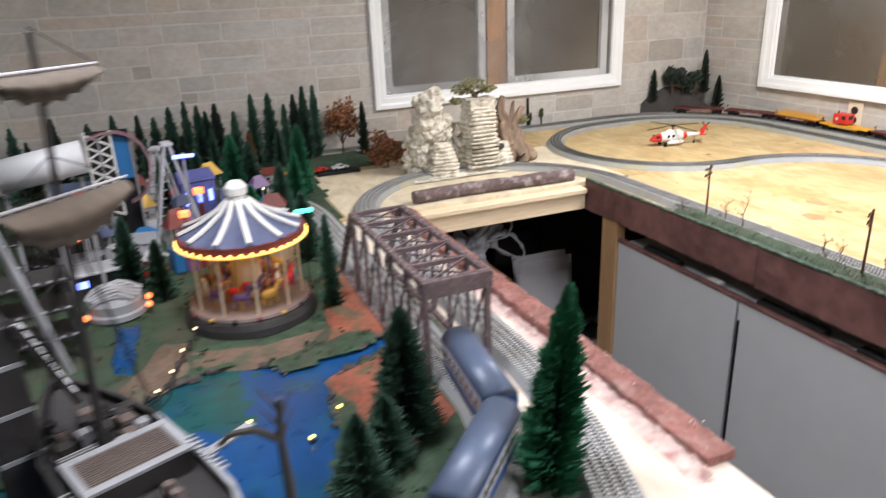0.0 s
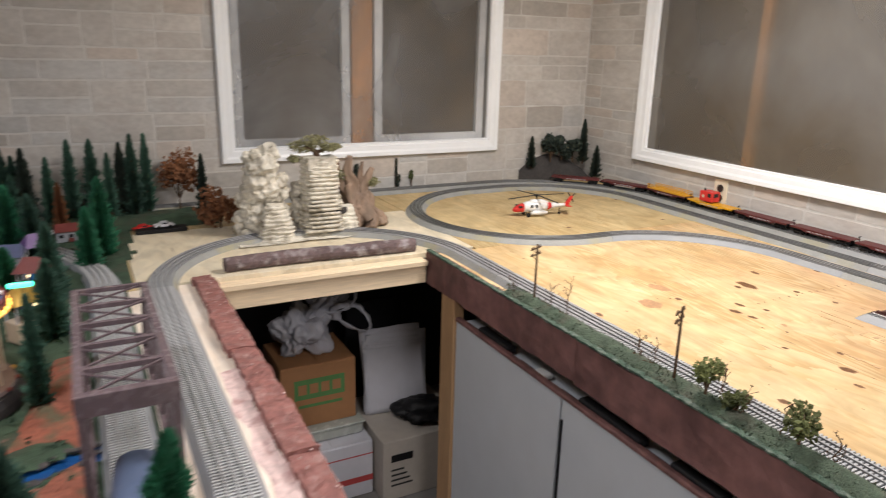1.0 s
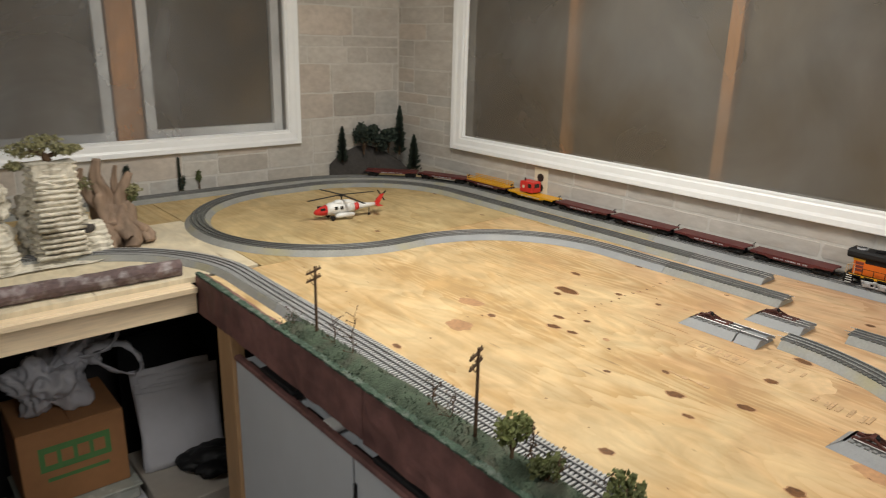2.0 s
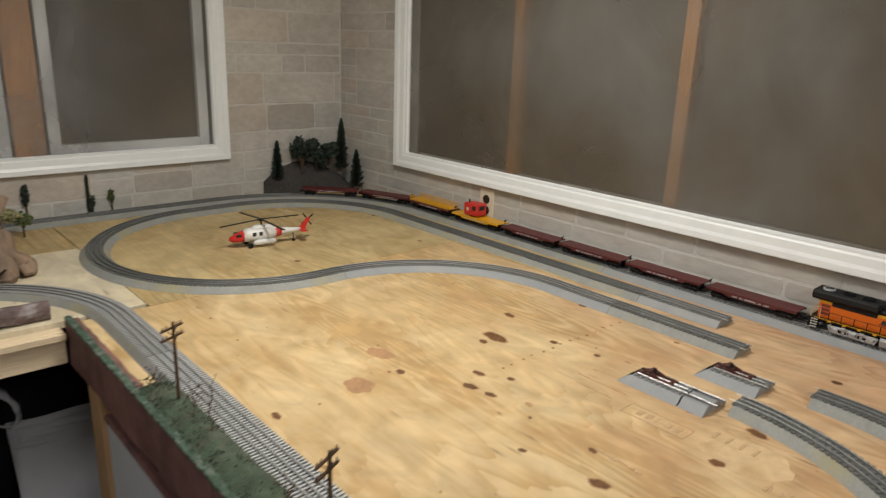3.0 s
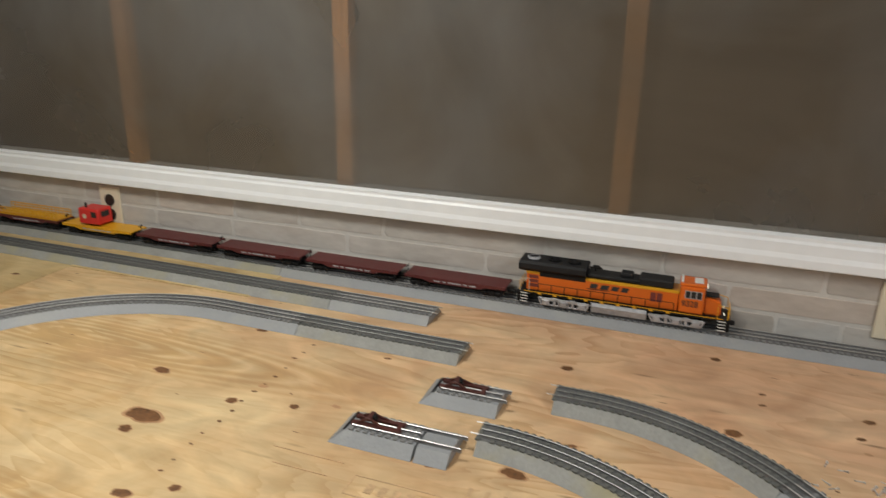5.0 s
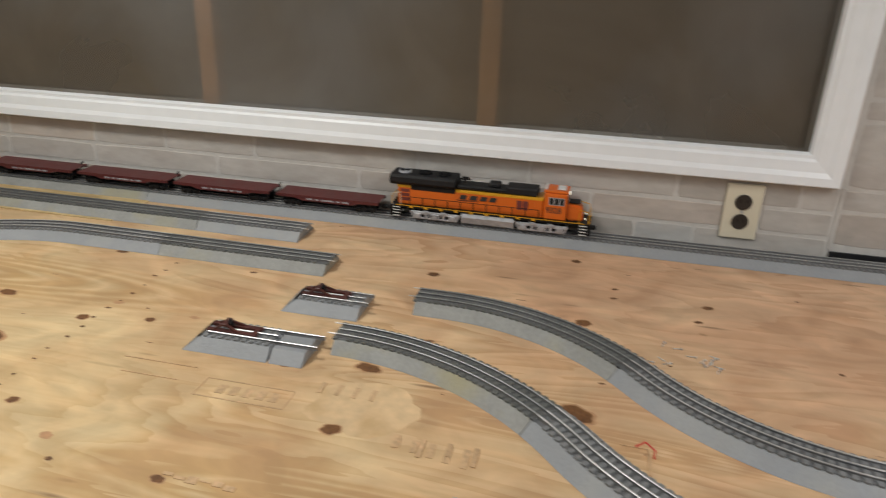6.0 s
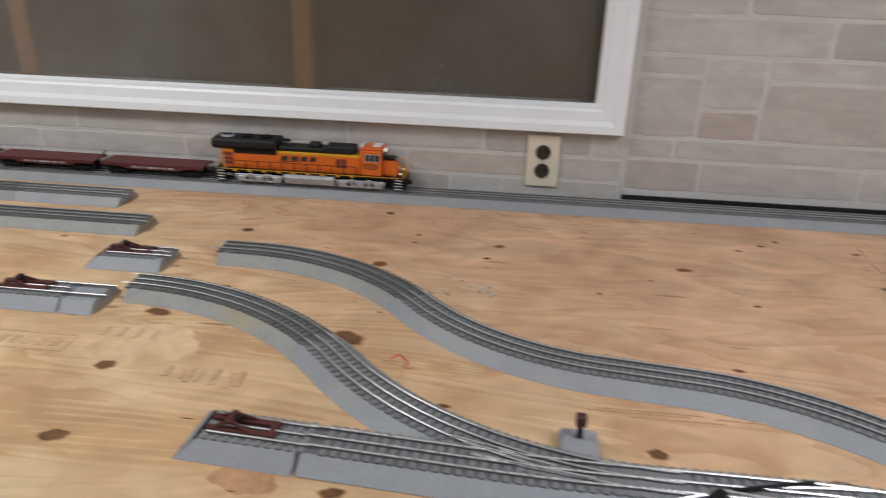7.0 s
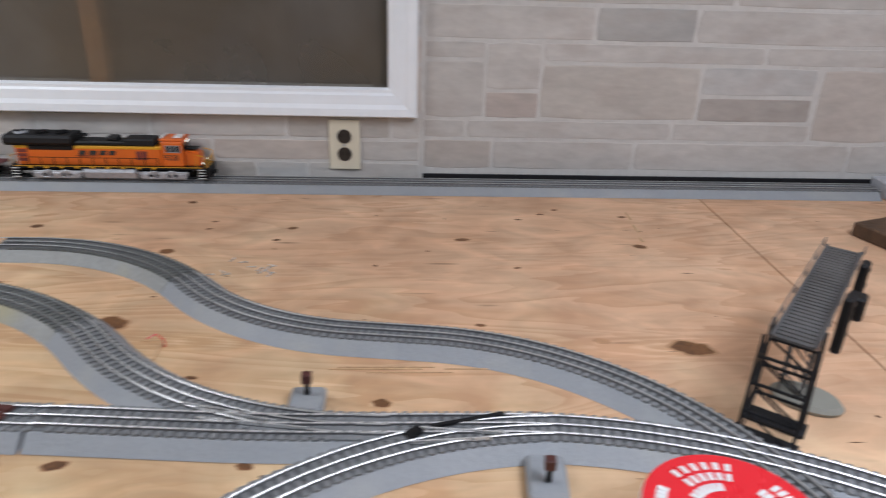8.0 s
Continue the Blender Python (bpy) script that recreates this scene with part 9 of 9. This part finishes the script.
for k, (x, y) in enumerate(FENCE):
    post_ = part("post", boxed(x - 0.002, x + 0.002, y - 0.002, y + 0.002, 0, 0.026), SHIP_WOOD, fence)
    if k % 2 == 0:
        part("lamp", ball(bmesh.new(), 0.0034, (x, y, 0.028), sub=1), BULB_WHITE, post_, "lit white lamp")
for (xa, ya), (xb, yb) in zip(FENCE, FENCE[1:]):
    for z in (0.010, 0.019):
        part("rail", bar(bmesh.new(), (xa, ya, z), (xb, yb, z), 0.002, 0.0028), SHIP_WOOD, fence)

# loose scatter on the green
bm = bmesh.new()
for k in range(1500):
    x, y = srnd.uniform(-0.45, 0.60), srnd.uniform(0.85, 3.2)
    if inside(x, y, RIVER) or math.hypot(x - 0.238, y - 1.765) < 0.16 or (abs(x - 0.535) < 0.075 and y < 2.6):
        continue
    foliage(bm, (x, y, 0.010), (0.010, 0.010, 0.006), 5, 0.005, srnd, 0)
tagged(part("ground_tufts", bm, TURF), "dark green tufts scattered on the fairground", "grass", kind="stuff")


def toy_car(x, y, rz, paint, label, z=0.012):
    t = thing("toy_car", label, "toy car", (x, y, z), rz, group="toy cars")
    bm = bmesh.new()
    prof = ((-0.034, 0.006), (-0.034, 0.013), (-0.016, 0.015), (-0.008, 0.022), (0.012, 0.022), (0.020, 0.015), (0.034, 0.013), (0.034, 0.006))
    a = [bm.verts.new((px, -0.014, pz)) for px, pz in prof]
    b = [bm.verts.new((px, 0.014, pz)) for px, pz in prof]
    bm.faces.new(a), bm.faces.new(b[::-1])
    for k in range(8):
        j = (k + 1) % 8
        bm.faces.new((a[k], a[j], b[j], b[k]))
    part("body", bm, paint, t)
    for s in (-1, 1):
        part("window", boxed(-0.008, 0.012, s * 0.0142 - 0.0004, s * 0.0142 + 0.0004, 0.0155, 0.0205), GLASS_DARK, t)
        for xx in (-0.020, 0.020):
            bm = bmesh.new()
            cyl(bm, 0.006, 0.006, (xx, s * 0.011, 0.006), (xx, s * 0.015, 0.006), 12)
            part("wheel", bm, BLACK, t)


t = thing("display_plinth", "black plinth with red flooring at the edge of the scenery", "model base", (0.765, 2.985, 0))
part("plinth", boxed(-0.09, 0.09, -0.03, 0.03, 0.0005, 0.014, 0.002), BLACK, t)
toy_car(0.775, 2.985, 8, GREY_PALE, "silver toy car on a black plinth", 0.0145)
toy_car(0.705, 3.02, 20, RED, "red toy car near the scenery edge", 0.001)
toy_car(0.535, 2.99, -15, YELLOW, "yellow toy racing car on the green", 0.012)
toy_car(0.52, 3.06, -5, RED, "red and dark toy car on the green", 0.012)
toy_car(0.44, 3.03, 12, GREY_PALE, "pale toy car on the green", 0.012)
bm = bmesh.new()
bmesh.ops.create_grid(bm, x_segments=30, y_segments=12, size=0.5, matrix=Matrix.Translation((0.72, 3.165, 0.0015)) @ Matrix.Diagonal((0.52, 0.27, 1, 1)))
for v in bm.verts:
    e = min(1, (3.30 - v.co.y) / 0.05, (v.co.y - 3.03) / 0.1, (0.98 - v.co.x) / 0.06)
    v.co.z += max(0, e) * (0.02 + 0.008 * noise.noise(v.co * 22))
tagged(part("scenic_bank", bm, TURF, smooth=True), "dark green flocked bank before the back track", "ground", kind="stuff")

# ---- stones of the two window walls ----


def stone_block(seed):
    """A dressed stone of unit size with a slightly wavy, worn outline."""
    rs = random.Random(seed)
    bm = bmesh.new()
    low, top = [], []
    for side, (ux, uy) in enumerate(((-1, -1), (1, -1), (1, 1), (-1, 1))):
        vx, vy = ((1, -1), (1, 1), (-1, 1), (-1, -1))[side]
        for k in range(4):
            f = k / 4
            x, y = (ux + (vx - ux) * f) / 2, (uy + (vy - uy) * f) / 2
            jx, jy = rs.uniform(-0.007, 0.004), rs.uniform(-0.028, 0.01)
            if k == 0:
                jx, jy = -0.010, -0.03
            gx, gy = x * (1 + 2 * jx), y * (1 + 2 * jy)
            low.append(bm.verts.new((gx, gy, 0)))
            top.append(bm.verts.new((gx * 0.985, gy * 0.955, 1 + rs.uniform(-0.25, 0.1))))
    for k in range(16):
        q = (k + 1) % 16
        bm.faces.new((low[k], low[q], top[q], top[k]))
    mid = bm.verts.new((rs.uniform(-0.2, 0.2), rs.uniform(-0.2, 0.2), 1.1))
    for k in range(16):
        bm.faces.new((top[k], top[(k + 1) % 16], mid))
    me = bpy.data.meshes.new("stone")
    bm.to_mesh(me)
    bm.free()
    me.materials.append(STONE)
    return me


STONES = [stone_block(k) for k in range(7)]


def rect_minus(r, hole):
    """What is left of a rectangle (u0, u1, v0, v1) outside another."""
    u0, u1, v0, v1 = r
    a, b, c, d = hole
    if u1 <= a or u0 >= b or v1 <= c or v0 >= d:
        return [r]
    out = []
    if u0 < a:
        out.append((u0, a, v0, v1))
    if u1 > b:
        out.append((b, u1, v0, v1))
    m0, m1 = max(u0, a), min(u1, b)
    if v0 < c:
        out.append((m0, m1, v0, c))
    if v1 > d:
        out.append((m0, m1, d, v1))
    return [q for q in out if q[1] - q[0] > 0.012 and q[3] - q[2] > 0.012]


def stone_tint(rnd):
    """Mostly even grey stones, some a little warmer, cooler or darker."""
    k = rnd.random()
    if k < 0.62:
        c = (1, 1, 1)
    elif k < 0.76:
        c = (1.03, 0.97, 0.93)
    elif k < 0.90:
        c = (0.94, 0.97, 1.0)
    else:
        c = (0.84, 0.82, 0.80)
    g = rnd.uniform(0.96, 1.04)
    return (c[0] * g, c[1] * g, c[2] * g, 1)


def ashlar(parent, along_axis, face, u0, u1, v0, v1, hole, seed):
    rnd = random.Random(seed)
    J = 0.0050
    stones = []
    v = v0
    k = 0
    while v < v1:
        h = rnd.choice((0.047, 0.062, 0.075, 0.08, 0.115, 0.132))
        u = u0 - rnd.uniform(0, 0.2)
        while u < u1:
            w = rnd.uniform(0.10, 0.36) if h > 0.05 else rnd.uniform(0.16, 0.44)
            cells = [(u, u + w, v, v + h)]
            if h > 0.1:
                p = rnd.random()
                if p < 0.3:
                    c = rnd.uniform(0.4, 0.6) * h
                    cells = [(u, u + w, v, v + c), (u, u + w, v + c, v + h)]
                elif p < 0.45:
                    c = 0.42 * h
                    m = u + w * rnd.uniform(0.35, 0.65)
                    cells = [(u, m, v, v + c), (m, u + w, v, v + c), (u, u + w, v + c, v + h)]
            for c in cells:
                c = (max(c[0], u0), min(c[1], u1), c[2], min(c[3], v1))
                if c[1] - c[0] > 0.015 and c[3] - c[2] > 0.012:
                    stones += rect_minus(c, hole)
            u += w
        v += h
    for a, b, c, d in stones:
        ob = new("stone", rnd.choice(STONES))
        ob.parent = parent
        cu, cv = (a + b) / 2, (c + d) / 2
        su, sv = b - a - J, d - c - J
        t_ = rnd.uniform(0.0007, 0.0012)
        ob.color = stone_tint(rnd)
        if along_axis == "y":
            ob.matrix_basis = Matrix.Translation((face, cu, cv)) @ Matrix(((0, 0, -1, 0), (1, 0, 0, 0), (0, 1, 0, 0), (0, 0, 0, 1))) @ Matrix.Diagonal((su, sv, t_, 1))
        else:
            ob.matrix_basis = Matrix.Translation((cu, face, cv)) @ Matrix(((1, 0, 0, 0), (0, 0, -1, 0), (0, 1, 0, 0), (0, 0, 0, 1))) @ Matrix.Diagonal((su, sv, t_, 1))
    return len(stones)


def east_stone(b, a, c, d, rnd):
    ob = new("stone", rnd.choice(STONES))
    ob.parent = wall_east
    ob.matrix_basis = Matrix.Translation((WX, (a + b) / 2, (c + d) / 2)) @ Matrix(((0, 0, -1, 0), (1, 0, 0, 0), (0, 1, 0, 0), (0, 0, 0, 1))) @ Matrix.Diagonal((b - a - 0.0070, d - c - 0.0065, rnd.uniform(0.0008, 0.0013), 1))
    return ob


# the panel beside the window: courses as y0, y1, z0, z1
PANEL = ((0.285, 0.123, 0.038, 0.113), (0.123, -0.218, 0.038, 0.113), (-0.218, -0.745, 0.038, 0.113), (0.285, 0.187, 0.113, 0.160), (0.187, -0.30, 0.113, 0.160),
         (-0.30, -0.635, 0.113, 0.160), (0.285, 0.146, 0.160, 0.295), (0.285, 0.146, 0.295, 0.336), (0.146, 0.020, 0.160, 0.226), (0.146, 0.020, 0.226, 0.336),
         (0.020, -0.353, 0.160, 0.291), (-0.353, -0.626, 0.160, 0.221), (-0.353, -0.626, 0.221, 0.291), (0.020, -0.492, 0.291, 0.336), (-0.492, -0.9, 0.291, 0.336),
         (-0.635, -0.9, 0.113, 0.291), (0.285, -0.094, 0.336, 0.416), (-0.094, -0.321, 0.336, 0.416), (-0.321, -0.9, 0.336, 0.416), (-0.745, -0.9, 0.038, 0.113),
         (0.285, 0.082, 0.416, 0.50), (0.082, -0.40, 0.416, 0.50), (-0.40, -0.9, 0.416, 0.50))
# below the long window: joints along y in three courses
UNDER = ((0.004, 0.053, (3.385, 3.02, 2.76, 2.42, 2.14, 1.87, 1.45, 1.045, 0.675, 0.555, 0.292)),
         (0.053, 0.107, (3.385, 3.10, 2.60, 2.25, 2.00, 1.66, 1.30, 0.90, 0.773, 0.43, 0.292)),
         (0.107, 0.163, (3.385, 2.97, 2.50, 2.24, 1.99, 1.795, 1.56, 1.16, 0.91, 0.60, 0.36, 0.292)))
PANEL_TINTS = {8: (0.90, 0.83, 0.80), 11: (0.80, 0.77, 0.75), 12: (0.97, 1.0, 1.03), 10: (0.96, 0.94, 0.91), 15: (0.97, 0.93, 0.90), 17: (0.84, 0.86, 0.87), 0: (0.98, 0.94, 0.91)}
rnd = random.Random(3)
for k, (b, a, c, d) in enumerate(PANEL):
    east_stone(b, a, c, d, rnd).color = (*PANEL_TINTS.get(k, (1, 1, 1)), 1)
for c, d, joints in UNDER:
    for b, a in zip(joints, joints[1:]):
        east_stone(b, a, c, d, rnd).color = stone_tint(rnd)
ashlar(wall_east, "y", WX, -1.35, 0.285, 0.505, 0.95, (0.33, 2.93, 0.19, 1.29), 15)
ashlar(wall_east, "y", WX, -1.35, -0.903, 0.004, 0.50, (0.33, 2.93, 0.19, 1.29), 25)
ashlar(wall_east, "y", WX, 0.29, WY - 0.003, 0.166, 0.95, (0.33, 2.93, 0.19, 1.29), 5)
ashlar(wall_north, "x", WY, -1.35, WX - 0.003, 0.004, 0.95, (1.10, 2.42, 0.20, 1.29), 8)
